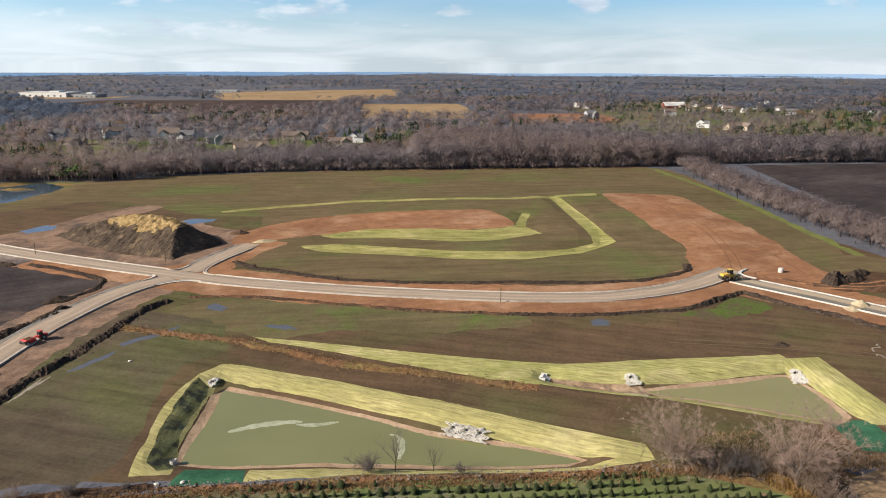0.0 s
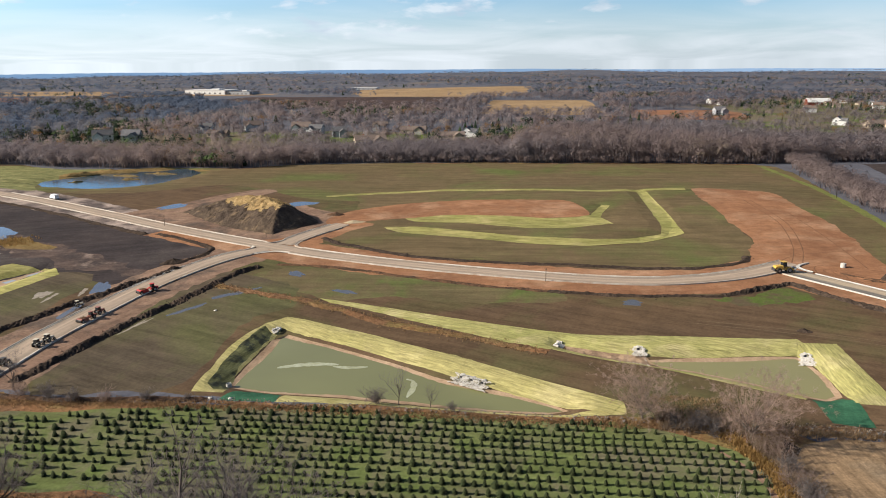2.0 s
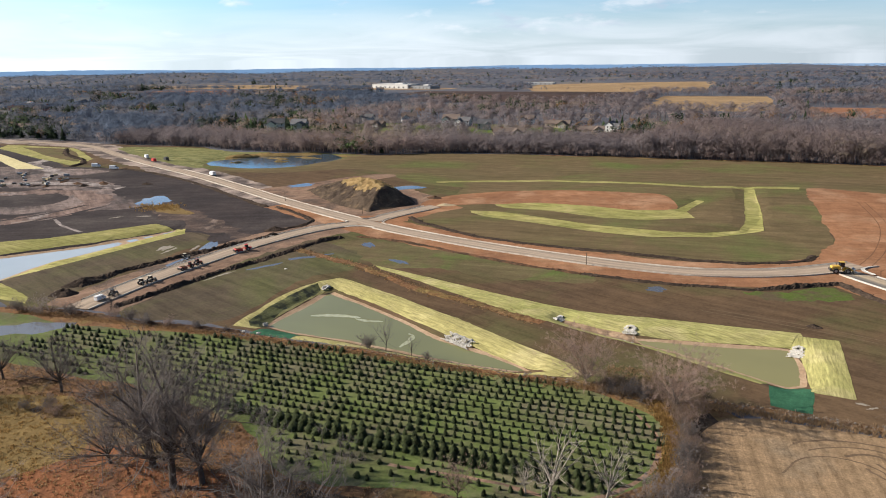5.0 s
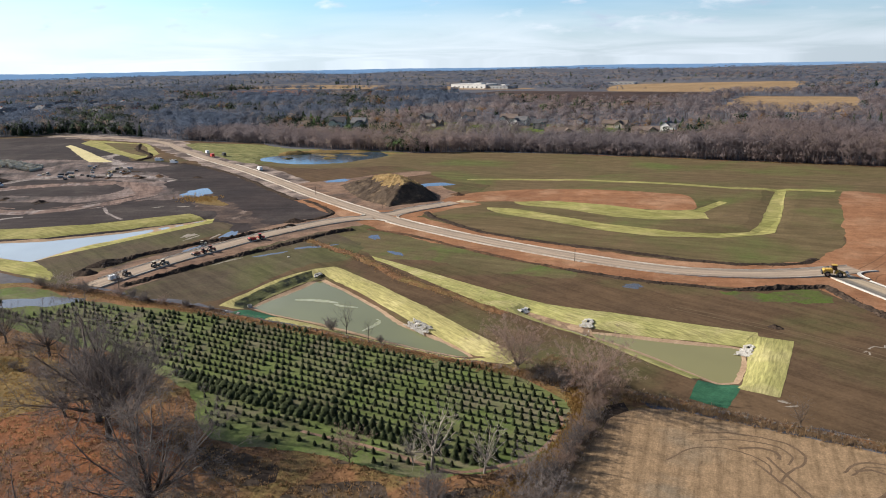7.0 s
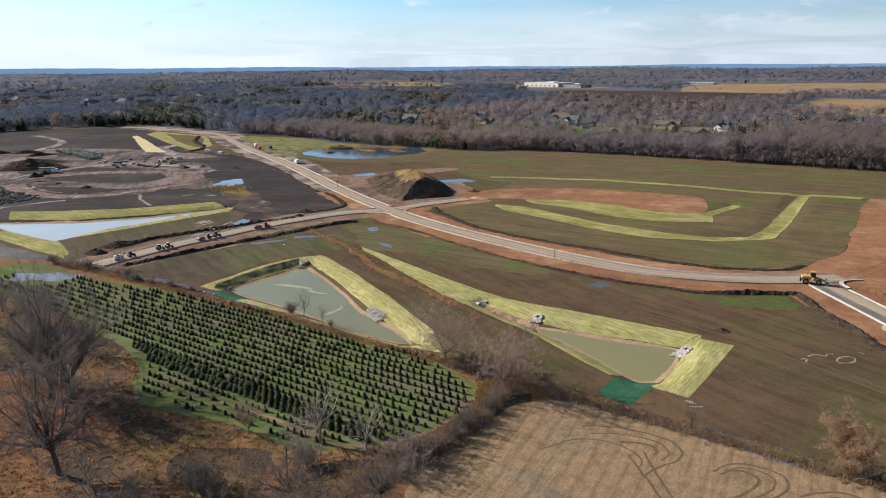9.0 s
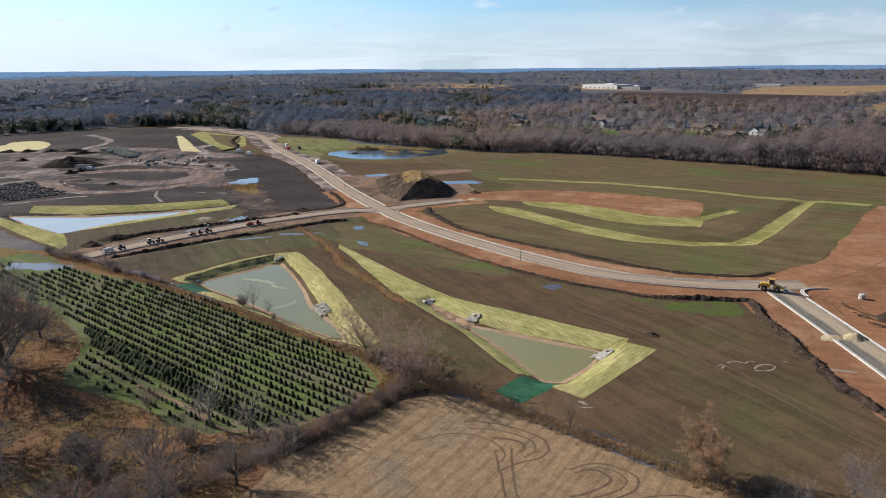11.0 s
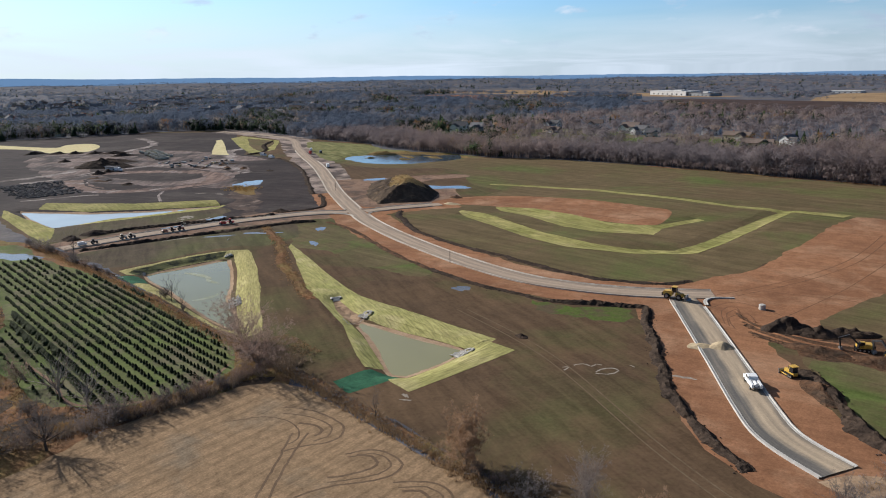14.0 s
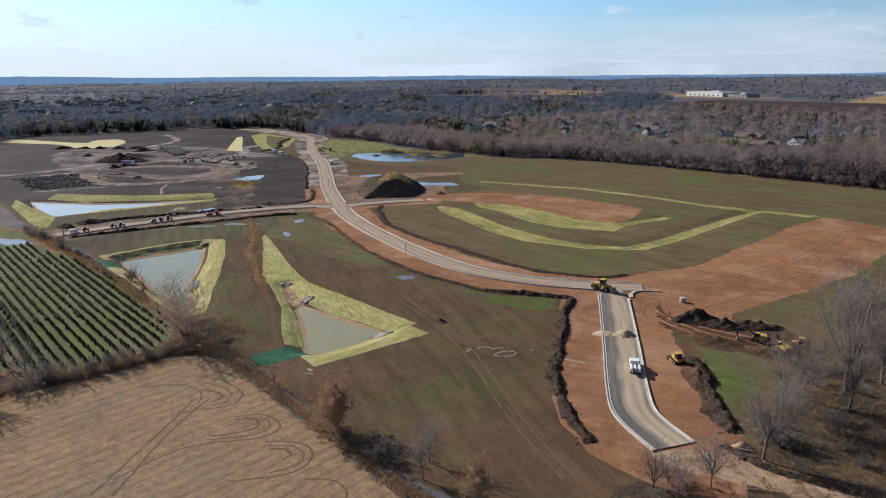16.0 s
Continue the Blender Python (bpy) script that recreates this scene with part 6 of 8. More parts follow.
woods("wood", NEAR_VARIANTS, FIRS, tall_wood, 13, 19, (0.40, 0.57, 0.03, 0.0, 0, 0), "standing close in a wood", 1.05)
woods("wood", NEAR_VARIANTS, FIRS, low_wood, 8.5, 13.5, (0.56, 0.38, 0.04, 0.01, 0.006, 0.004), "standing close in a wood", 1.25)
glade = thin(scatter(11000, -420, 900, 480, 1330), 1.0)
glade = np.vstack([glade[inside(line, glade)] for line in GLADES] + [scatter(700, -400, 10, 480, 655)])
near_house = np.min([np.hypot(glade[:, 0] - q[0], glade[:, 1] - q[1]) for q in HOUSES], axis=0)
glade = glade[(near_house > 10) & (wood_rng.uniform(0, 1, len(glade)) < np.where(glade[:, 1] < 700, 0.66, 0.4))]
for hx, hy, *_ in HOUSES[:28]:
    ahead = (np.abs(glade[:, 0] - hx - (hy - glade[:, 1]) * (0.15 - hx / hy)) < 13) & (glade[:, 1] < hy) & (glade[:, 1] > hy - 55)
    glade = glade[~ahead | (wood_rng.uniform(0, 1, len(glade)) < 0.15)]
woods("wood", MID_VARIANTS, FIRS, glade, 7, 13.5, (0.36, 0.27, 0.12, 0.05, 0.15, 0.05), "round the houses", 1.15)
brush = front - (0, 5) + wood_rng.normal(0, 1.5, front.shape)
stand("wood", MID_VARIANTS, brush, wood_rng.uniform(3.5, 7, len(brush)), M["wood_brown"], "brown brush along the foot of a wood", wide=1.3)
# tree line down the east side of the field
line = spline([(172, 440), (168, 390), (166, 345), (166, 300), (166, 262), (170, 236), (180, 222)], False, 1.0)
line = np.repeat(line, 3, 0) + wood_rng.normal(0, 4.0, (3 * len(line), 2)) + (7, 0)
stand("wood", NEAR_VARIANTS, line, wood_rng.uniform(7, 11.5, len(line)), M["wood_brown"], "bare dark trees in a field-edge line", wide=1.15)
# west edge, taller and darker, in the haze-tinted colours
west = scatter(2700, -790, -575, 60, 540)
woods("wood", MID_VARIANTS, FIRS, west, 10, 18, (0.55, 0.16, 0.02, 0.01, 0.24, 0.02), "behind the works site", 1.1, "wood_haze_west", "wood_haze_dark")
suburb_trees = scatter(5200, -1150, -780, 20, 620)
woods("wood", FAR_VARIANTS, FAR_FIRS, suburb_trees, 8, 13, (0.66, 0.14, 0.02, 0.0, 0.16, 0.02), "round the western houses", 1.4, "wood_haze_west", "wood_haze_dark")
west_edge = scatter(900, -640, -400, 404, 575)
woods("wood", MID_VARIANTS, FIRS, west_edge, 8, 15, (0.52, 0.22, 0.04, 0.01, 0.19, 0.02), "beyond the far street", 1.25, "wood_haze_west", "wood_haze_dark")
lake_edge = scatter(700, -420, -165, 396, 440)
woods("wood", NEAR_VARIANTS, FIRS, lake_edge[:300], 8, 12, (0.5, 0.35, 0.1, 0.03, 0.02, 0), "behind the lake", 1.1)
# middle distance
mid = scatter(11000, -1500, 1100, 540, 1420)
mid = thin(mid[np.hypot(mid[:, 0] - 80, mid[:, 1]) > 480], 0.0)
SIGHT = np.array([(-980, 1910), (-700, 1910), (-350, 1180), (-560, 1130)], float)
mid = mid[~inside(SIGHT, mid)]
opening = np.sin(mid[:, 0] * 0.011 + 1.5 * np.sin(mid[:, 1] * 0.007)) * np.sin(mid[:, 1] * 0.016 + 0.9) + 0.25 * wood_rng.normal(0, 1, len(mid))
mid = mid[opening < 0.78]
woods("wood", MID_VARIANTS, FIRS, mid[mid[:, 0] >= -380], 10, 16, (0.46, 0.42, 0.03, 0.01, 0.07, 0.01), "in the middle distance", 1.45)
woods("wood", MID_VARIANTS, FIRS, mid[mid[:, 0] < -380], 10, 16, (0.50, 0.30, 0.03, 0.01, 0.15, 0.01), "in the middle distance", 1.45, "wood_haze_west", "wood_haze_dark")
# far woods, tinted with haze, thinning with distance, open in front of the factory
n = 24000
a = np.radians(wood_rng.uniform(-45, 108, n))
d = 1050 * (4.4 ** wood_rng.uniform(0, 1, n))
far = np.column_stack([70 - np.sin(a) * d, 40 + np.cos(a) * d])
far = far[clear(far)]
far = far[~inside(SIGHT, far) | (wood_rng.uniform(0, 1, len(far)) < 0.06)]
for cx, cy, cr in ((-850, 1640, 130), (-870, 1760, 130), (-880, 1860, 110), (-770, 1840, 80), (-770, 1900, 70), (-640, 1980, 60), (-490, 2010, 60), (424, 1130, 60), (424, 1060, 60)):
    far = far[np.hypot(far[:, 0] - cx, far[:, 1] - cy) > cr]
suburb = (far[:, 0] < -690) & (far[:, 1] < 760)
far = far[~suburb | (wood_rng.uniform(0, 1, len(far)) < 0.9)]
opening = np.sin(far[:, 0] * 0.0042 + 1.5 * np.sin(far[:, 1] * 0.003)) * np.sin(far[:, 1] * 0.0075 + 0.9) + 0.2 * wood_rng.normal(0, 1, len(far))
far = far[opening < 0.62]
reach = np.hypot(far[:, 0] - 70, far[:, 1] - 40)
for lo, hi, size in ((0, 1900, 1.0), (1900, 3000, 1.25), (3000, 9000, 1.4)):
    ring_of = far[(reach >= lo) & (reach < hi)]
    west_side = ring_of[:, 0] < -0.45 * ring_of[:, 1]
    woods("wood", FAR_VARIANTS, FAR_FIRS, ring_of[~west_side], 9, 14, (0.66, 0.16, 0.05, 0.01, 0.11, 0.01), "far off", 1.6 * size, "wood_haze_far")
    woods("wood", FAR_VARIANTS, FAR_FIRS, ring_of[west_side], 9, 14, (0.72, 0.09, 0.02, 0.0, 0.16, 0.01), "far off to the west", 1.6 * size, "wood_haze_west", "wood_haze_dark")


# ---- building blocks for things ----
class Shape:
    """Collects simple solids into one mesh."""

    def __init__(self):
        self.v, self.f = [], []

    def add(self, verts, faces):
        k = len(self.v)
        self.v += [tuple(p) for p in verts]
        self.f += [tuple(i + k for i in t) for t in faces]
        return self

    def prism(self, outline, y0, y1, inset=0.0):
        """An outline in x and z, drawn through from y0 to y1, with its ends drawn in a little."""
        n = len(outline)
        cx, cz = sum(p[0] for p in outline) / n, sum(p[1] for p in outline) / n
        rows = []
        for y, s in ((y0, 1 - inset), (y0 + inset * abs(y1 - y0), 1), (y1 - inset * abs(y1 - y0), 1), (y1, 1 - inset)) if inset else ((y0, 1), (y1, 1)):
            rows.append([(cx + (x - cx) * s, y, cz + (z - cz) * s) for x, z in outline])
        v = [p for r in rows for p in r]
        f = [tuple(range(n))[::-1], tuple(range(len(v) - n, len(v)))]
        for r in range(len(rows) - 1):
            f += [(r * n + i, r * n + (i + 1) % n, (r + 1) * n + (i + 1) % n, (r + 1) * n + i) for i in range(n)]
        return self.add(v, f)

    def box(self, x, y, z, sx, sy, sz, cut=0.05):
        """A box on its centre with chamfered long edges."""
        c = min(cut, sx * 0.3, sz * 0.3)
        a, b = sx / 2, sz / 2
        out = [(x - a + c, z - b), (x + a - c, z - b), (x + a, z - b + c), (x + a, z + b - c), (x + a - c, z + b), (x - a + c, z + b), (x - a, z + b - c), (x - a, z - b + c)]
        return self.prism(out, y - sy / 2, y + sy / 2)

    def tube(self, p, q, r0, r1=None, sides=8, capped=True):
        p, q = Vector(p), Vector(q)
        d = (q - p).normalized()
        a = d.orthogonal().normalized()
        b = d.cross(a)
        v = [c + (a * math.cos(2 * math.pi * i / sides) + b * math.sin(2 * math.pi * i / sides)) * r for c, r in ((p, r0), (q, r0 if r1 is None else r1)) for i in range(sides)]
        f = [(i, (i + 1) % sides, sides + (i + 1) % sides, sides + i) for i in range(sides)]
        if capped:
            f += [tuple(range(sides))[::-1], tuple(range(sides, 2 * sides))]
        return self.add(v, f)


def part(name, shape, material, parent, label=""):
    me = bpy.data.meshes.new(name)
    me.from_pydata(shape.v, [], shape.f)
    me.materials.append(material)
    bm = bmesh.new()
    bm.from_mesh(me)
    bmesh.ops.recalc_face_normals(bm, faces=bm.faces)
    bm.to_mesh(me)
    bm.free()
    ob = new(name, me)
    ob.parent = parent
    return tagged(ob, label)


def thing(name, label, category, group="", x=0.0, y=0.0, turn=0.0, z=0.0):
    ob = tagged(new(name), label, category, group)
    ob.matrix_basis = pose(x, y, z, 0, 0, turn)
    return ob


M.update({
    "white_paint": paint("white_paint", (0.80, 0.80, 0.79)),
    "yellow_paint": paint("yellow_paint", (0.60, 0.37, 0.06)),
    "red_paint": paint("red_paint", (0.50, 0.035, 0.025)),
    "rust_paint": paint("rust_paint", (0.26, 0.085, 0.055)),
    "cream_paint": paint("cream_paint", (0.55, 0.48, 0.36)),
    "dark_paint": paint("dark_paint", (0.035, 0.035, 0.037)),
    "rubber": surface("rubber", (0.022, 0.021, 0.020), (0.035, 0.031, 0.027), 2.0, 12.0, rough=0.85, bump=0.2, depth=0.01),
    "steel": surface("steel", (0.33, 0.33, 0.33), (0.24, 0.23, 0.22), 1.0, 8.0, rough=0.45, metal=0.7, bump=0.05, depth=0.01),
    "cab_glass": surface("cab_glass", (0.020, 0.024, 0.028), (0.014, 0.017, 0.02), 1.0, 5.0, rough=0.08, bump=0, spec=0.6),
    "siding_white": surface("siding_white", (0.60, 0.59, 0.57), (0.52, 0.51, 0.49), 0.2, 3.0, rough=0.7, each=0.08),
    "siding_tan": surface("siding_tan", (0.46, 0.38, 0.29), (0.40, 0.33, 0.25), 0.2, 3.0, rough=0.8, each=0.12),
    "siding_grey": surface("siding_grey", (0.30, 0.31, 0.32), (0.25, 0.26, 0.27), 0.2, 3.0, rough=0.8, each=0.15),
    "siding_red": surface("siding_red", (0.28, 0.08, 0.06), (0.23, 0.065, 0.05), 0.2, 3.0, rough=0.8, each=0.1),
    "roof_grey": surface("roof_grey", (0.16, 0.155, 0.155), (0.11, 0.108, 0.11), 0.3, 4.0, rough=0.9, each=0.25),
    "roof_brown": surface("roof_brown", (0.18, 0.14, 0.115), (0.13, 0.10, 0.085), 0.3, 4.0, rough=0.9, each=0.25),
    "wood_pole": surface("wood_pole", (0.14, 0.105, 0.08), (0.10, 0.078, 0.06), 1.0, 8.0),
    "gravel": surface("gravel", (0.45, 0.36, 0.235), (0.36, 0.285, 0.18), 0.8, 5.0, bump=0.7, depth=0.1),
    "pipe": surface("pipe", (0.52, 0.48, 0.38), (0.42, 0.39, 0.31), 0.8, 5.0),
    "rubble": surface("rubble", (0.13, 0.12, 0.115), (0.085, 0.08, 0.078), 0.5, 2.0, island=0.4),
    "hay": surface("hay", (0.44, 0.315, 0.155), (0.32, 0.225, 0.105), 0.25, 2.5, bump=0.8, depth=0.25, vary=0.4),
})


# ---- heaps, banks and stones ----
def stone_mesh(seed, flat=0.7):
    r = random.Random(seed)
    bm = bmesh.new()
    bmesh.ops.create_icosphere(bm, subdivisions=1, radius=0.5)
    for w in bm.verts:
        w.co *= r.uniform(0.75, 1.15)
        w.co.z *= flat
    tri = np.array([[tuple(w.co) for w in fa.verts] for fa in bm.faces])
    bm.free()
    return tri


STONES = [stone_mesh(s) for s in range(4)]


def stones(name, spots, lo, hi, material, label, lift=None, category="stones"):
    """Many loose stones too small to count, joined."""
    g = np.random.default_rng(len(spots) + 5)
    z = heights(spots) if lift is None else lift
    out = []
    for (x, y), h in zip(spots, z):
        t = STONES[g.integers(0, 4)] * g.uniform(lo, hi)
        a = g.uniform(0, 6.28)
        c, s = math.cos(a), math.sin(a)
        out.append(np.stack([t[..., 0] * c - t[..., 1] * s + x, t[..., 0] * s + t[..., 1] * c + y, t[..., 2] + h + 0.08], -1).reshape(-1, 3))
    v = np.vstack(out)
    return tagged(new(name, mesh_of(name, v, np.arange(len(v)).reshape(-1, 3), material)), label, category, kind="stuff")


def heap(name, material, label, x, y, turn, long, wide, tall, seed, lumps=0.16, power=1.0, group=""):
    """A heap of loose earth as a lumpy dome with slopes near its angle of rest."""
    nu, nv = 34, 20
    v, f = [], []
    for i in range(nu + 1):
        for j in range(nv):
            q = i / nu
            a = 2 * math.pi * j / nv
            w = 1 + 0.22 * noise.noise((math.cos(a) * 1.4 + seed, math.sin(a) * 1.4, seed))
            px, py = q * long / 2 * math.cos(a) * w, q * wide / 2 * math.sin(a) * w
            h = tall * max(0.0, 1 - q**power) ** 0.9
            h *= 1 + 1.6 * lumps * noise.noise((px * 0.22 + seed, py * 0.22, 3.1)) + lumps * noise.noise((px * 0.7, py * 0.7 + seed, 1.7))
            h += 0.25 * lumps * tall * noise.noise((px * 1.5, py * 1.5, seed)) * (1 - q)
            v.append((px, py, h - (0.25 if i == nu else 0.0)))
    for i in range(nu):
        for j in range(nv):
            k = (j + 1) % nv
            f.append((i * nv + j, (i + 1) * nv + j, (i + 1) * nv + k, i * nv + k) if i else (j, nv + j, nv + k))
    me = bpy.data.meshes.new(name)
    me.from_pydata(v, [], f)
    me.materials.append(material)
    ob = tagged(new(name, me), label, "heap", group)
    ob.matrix_basis = pose(x, y, height(x, y), 0, 0, turn)
    return ob


def berm(points, wide, tall, seed, material, label, name="soil_bank"):
    """A rough bank of pushed-up soil along a line."""
    line = spline(points, False, 0.6)
    n = sideways(line)
    prof = ((-0.62, -0.15), (-0.48, 0.14), (-0.34, 0.42), (-0.18, 0.78), (0.0, 1.0), (0.16, 0.9), (0.30, 0.5), (0.44, 0.2), (0.6, -0.15))
    v = []
    for i, (p, s) in enumerate(zip(line, n)):
        fade = min(1.0, (i + 0.4) / 4, (len(line) - i - 0.6) / 4)
        size = 0.75 + 0.55 * noise.noise((p[0] * 0.11, p[1] * 0.11, seed)) + 0.3 * noise.noise((p[0] * 0.4, p[1] * 0.4, seed))
        sway = 0.35 * wide * noise.noise((p[0] * 0.09, p[1] * 0.09, seed + 40))
        for k, (a, h) in enumerate(prof):
            w = wide * (0.95 + 0.7 * noise.noise((p[0] * 0.17, p[1] * 0.17, seed + (k > 4))) + 0.25 * noise.noise((p[0] * 0.6, p[1] * 0.6, seed + (k > 4))))
            q = p + s * (a * w + sway)
            up = h * tall * max(0.12, size) * max(0.1, fade) if h > 0 else h
            up += tall * (0.30 * noise.noise((q[0] * 0.9, q[1] * 0.9, seed)) + 0.32 * noise.noise((q[0] * 2.1, q[1] * 2.1, seed))) if h > 0 else 0
            v.append((q[0], q[1], up))
    v = np.array(v)
    v[:, 2] += heights(v[:, :2])
    m = len(prof)
    f = [(i * m + j, (i + 1) * m + j, (i + 1) * m + j + 1, i * m + j + 1) for i in range(len(line) - 1) for j in range(m - 1)]
    gc = np.random.default_rng(seed + 50)
    pick = gc.integers(0, len(line), int(len(line) * 1.6))
    spot = line[pick] + n[pick] * gc.normal(0, wide * 0.36, len(pick))[:, None]
    stones("clods", spot, 0.12, 0.42, material, "loose clods of dark soil along a bank", category="soil")
    me = bpy.data.meshes.new(name)
    me.from_pydata([tuple(q) for q in v], [], f)
    me.materials.append(material)
    return tagged(new(name, me), label, "bank")


def big_mound():
    """The large topsoil heap at the crossing with its cap of dry grass."""
    root = thing("topsoil_heap", "huge dark topsoil heap capped with dry golden grass", "heap", x=-97.3, y=263)
    us, vs = np.linspace(-40, 34, 90), np.linspace(-30, 28, 70)
    grid = np.zeros((len(us), len(vs), 3))
    # toe of the heap, and the slope of the side that starts at each corner
    toe = [(-79, 236.5, 0.74), (-67, 259, 0.62), (-80, 277, 0.6), (-102, 288, 0.6), (-124, 286, 0.5), (-135, 273, 0.40), (-106, 248.5, 0.66)]
    dark_side = np.zeros((len(us), len(vs)), bool)
    for i, u in enumerate(us):
        for j, w in enumerate(vs):
            x, y = u - 97.3 + 1.6 * noise.noise((u * 0.13, w * 0.13, 31)), w + 263 + 1.6 * noise.noise((u * 0.13, w * 0.13, 57))
            side = []
            for (ax, ay, k), (bx, by, _) in zip(toe, toe[1:] + toe[:1]):
                side.append(k * ((bx - ax) * (y - ay) - (by - ay) * (x - ax)) / math.hypot(bx - ax, by - ay))
            h = min(side)
            top = 8.7 + 0.9 * noise.noise((u * 0.09, w * 0.09, 3)) + (0.9 if -16 < u < -4 else 0)
            h = min(h, top - 0.9 * math.exp(-abs(h - top) / 0.9))
            dark_side[i, j] = side[0] <= min(side[5:]) + 0.5
            h += (0.55 * noise.noise((u * 0.2, w * 0.2, 5)) + 0.5 * noise.noise((u * 0.55, w * 0.55, 9)) + 0.28 * noise.noise((u * 1.4, w * 1.4, 4))) * min(1.0, max(h, 0) / 1.5)
            grid[i, j] = (u, w, h if h > 0.02 else -0.3)
    m = len(vs)
    f = [(i * m + j, (i + 1) * m + j, (i + 1) * m + j + 1, i * m + j + 1) for i in range(len(us) - 1) for j in range(m - 1) if grid[i:i + 2, j:j + 2, 2].max() > -0.1]
    s = Shape()
    s.add(grid.reshape(-1, 3), f)
    part("heap_body", s, M["topsoil_mound"], root)
    cap = []
    for i in range(len(us) - 1):
        for j in range(m - 1):
            u, w, h = grid[i, j]
            edge = 0.50 + 0.45 * noise.noise((u * 0.13, w * 0.13, 21)) + 0.4 * noise.noise((u * 0.7 + w * 0.3, w * 0.12, 11))
            if h > 2.5 and not dark_side[i, j] and h / 10 * 1.15 > edge * 0.8 + 0.20:
                cap.append((i, j))
    # only the largest joined patch of the cap
    left, best = set(cap), []
    while left:
        patch, queue = [], [left.pop()]
        while queue:
            i, j = queue.pop()
            patch.append((i, j))
            for near in ((i + 1, j), (i - 1, j), (i, j + 1), (i, j - 1)):
                if near in left:
                    left.remove(near)
                    queue.append(near)
        best = max(best, patch, key=len)
    cap = sorted(best)
    s = Shape()
    r = random.Random(3)
    blades = []
    for i, j in cap:
        q = [grid[i, j], grid[i + 1, j], grid[i + 1, j + 1], grid[i, j + 1]]
        s.add([(p[0], p[1], p[2] + 0.10) for p in q], [(0, 1, 2, 3)])
        for _ in range(13):
            p = Vector(q[0]).lerp(Vector(q[2]), r.random()) + Vector((r.uniform(-0.5, 0.5), r.uniform(-0.5, 0.5), 0))
            blades.append((p, p + Vector((r.gauss(0, 0.25), r.gauss(0, 0.25), r.uniform(0.2, 0.55))), 0.07, random_way(r)))
    part("grass_cap", s, M["hay"], root, "dry golden grass")
    bl = Shape()
    bl.add(*slivers(blades))
    tagged(part("grass_cover", bl, M["hay"], root, "dry golden grass"), kind="stuff")


M["topsoil_mound"] = surface("topsoil_mound", (0.058, 0.043, 0.033), (0.095, 0.070, 0.050), 0.12, 1.5, bump=0.9, depth=0.4, vary=0.35, c3=(0.17, 0.12, 0.075), c3_scale=0.25, c3_from=0.55, c3_to=0.7)
big_mound()

BANK = "rough bank of dark pushed-up topsoil along the verge"
berm([(75, 179), (84, 184), (95, 192), (99, 190), (104, 183), (110, 175), (116, 168), (120, 162), (125, 156), (130, 150), (137, 144.5), (147, 137.5), (153, 134)], 2.9, 1.1, 1, M["topsoil"], BANK)
berm([(-58, 233), (-46, 224), (-21, 211.5), (5, 206.6), (30, 206), (56, 205.4), (75, 208), (88, 215), (93, 224)], 3.0, 0.5, 2, M["topsoil"], BANK)
berm([(-62, 196), (-44, 194.5), (-19, 187.5), (4, 181), (26, 177.4)], 2.2, 0.45, 3, M["topsoil_red"], "low rough bank of reddish soil along the verge")
berm([(26, 177.4), (49, 175.5), (60, 177.5), (75, 179)], 2.4, 0.6, 4, M["topsoil"], BANK)
berm([(-83.6, 102), (-83, 114), (-81.4, 124), (-80, 137), (-76.6, 152), (-73.3, 165), (-71.8, 182), (-66.5, 193)], 3.4, 1.0, 5, M["topsoil"], BANK)
berm([(-109, 112), (-109.4, 124), (-106.3, 138), (-101.4, 158), (-96.8, 172), (-92, 188)], 3.6, 1.1, 6, M["topsoil"], BANK)
berm([(-94, 196), (-92, 206), (-94, 214), (-110, 225), (-124, 232)], 2.8, 0.6, 7, M["topsoil"], BANK)
berm([(143, 181), (147, 177), (152, 171), (157, 166), (162, 160), (167, 156)], 3.8, 1.3, 8, M["topsoil"], BANK)
berm([(-73, 172), (-58, 167), (-44, 162), (-30, 155), (-15, 147), (5, 139.6), (15, 136.6), (26, 132)], 3.4, 0.35, 9, M["rough_grass"], "low overgrown bank of russet weeds across the field")
berm([(-40, 99.6), (-28, 99.4), (-10, 100), (10, 100.6), (30, 101), (45, 102.4), (58, 102.5)], 1.3, 0.45, 10, M["rough_grass"], "dark brushy old field bank with stones", "field_bank")
berm([(62, 102), (78, 102.4), (92, 102), (106, 102.2), (120, 102), (134, 102), (150, 101.6)], 2.4, 0.4, 11, M["rough_grass"], "dark brushy old field bank with stones", "field_bank")
berm([(-112, 92), (-92, 96), (-70, 96), (-52, 98.6), (-40, 100)], 2.2, 0.55, 12, M["topsoil_red"], "dark brushy old field bank with stones", "field_bank")
berm([(168, 151), (176, 149.5), (186, 153), (200, 158)], 2.0, 0.7, 13, M["topsoil"], BANK)
berm([(-287, 300), (-262, 294), (-216, 277), (-165, 250), (-128, 230)], 3.0, 0.7, 14, M["topsoil"], BANK)
for k, (ix, iy, il, iw, it) in enumerate(((-252, 372, 22, 8, 30), (-238, 386, 30, 8, 5), (-224, 374, 24, 6, -10), (-206, 384, 26, 6, 0), (-213, 362, 14, 5, 20), (-240, 350, 12, 4, 40))):
    heap("reed_bed", M["gold_grass"], "low bed of golden dry reeds standing in the lake", ix, iy, it, il, iw, 1.6, 400 + k, 0.3, 2.5, "reed beds of the lake")
berm([(-325, 296), (-340, 318), (-385, 342), (-412, 366)], 4.0, 1.2, 15, M["topsoil"], BANK)
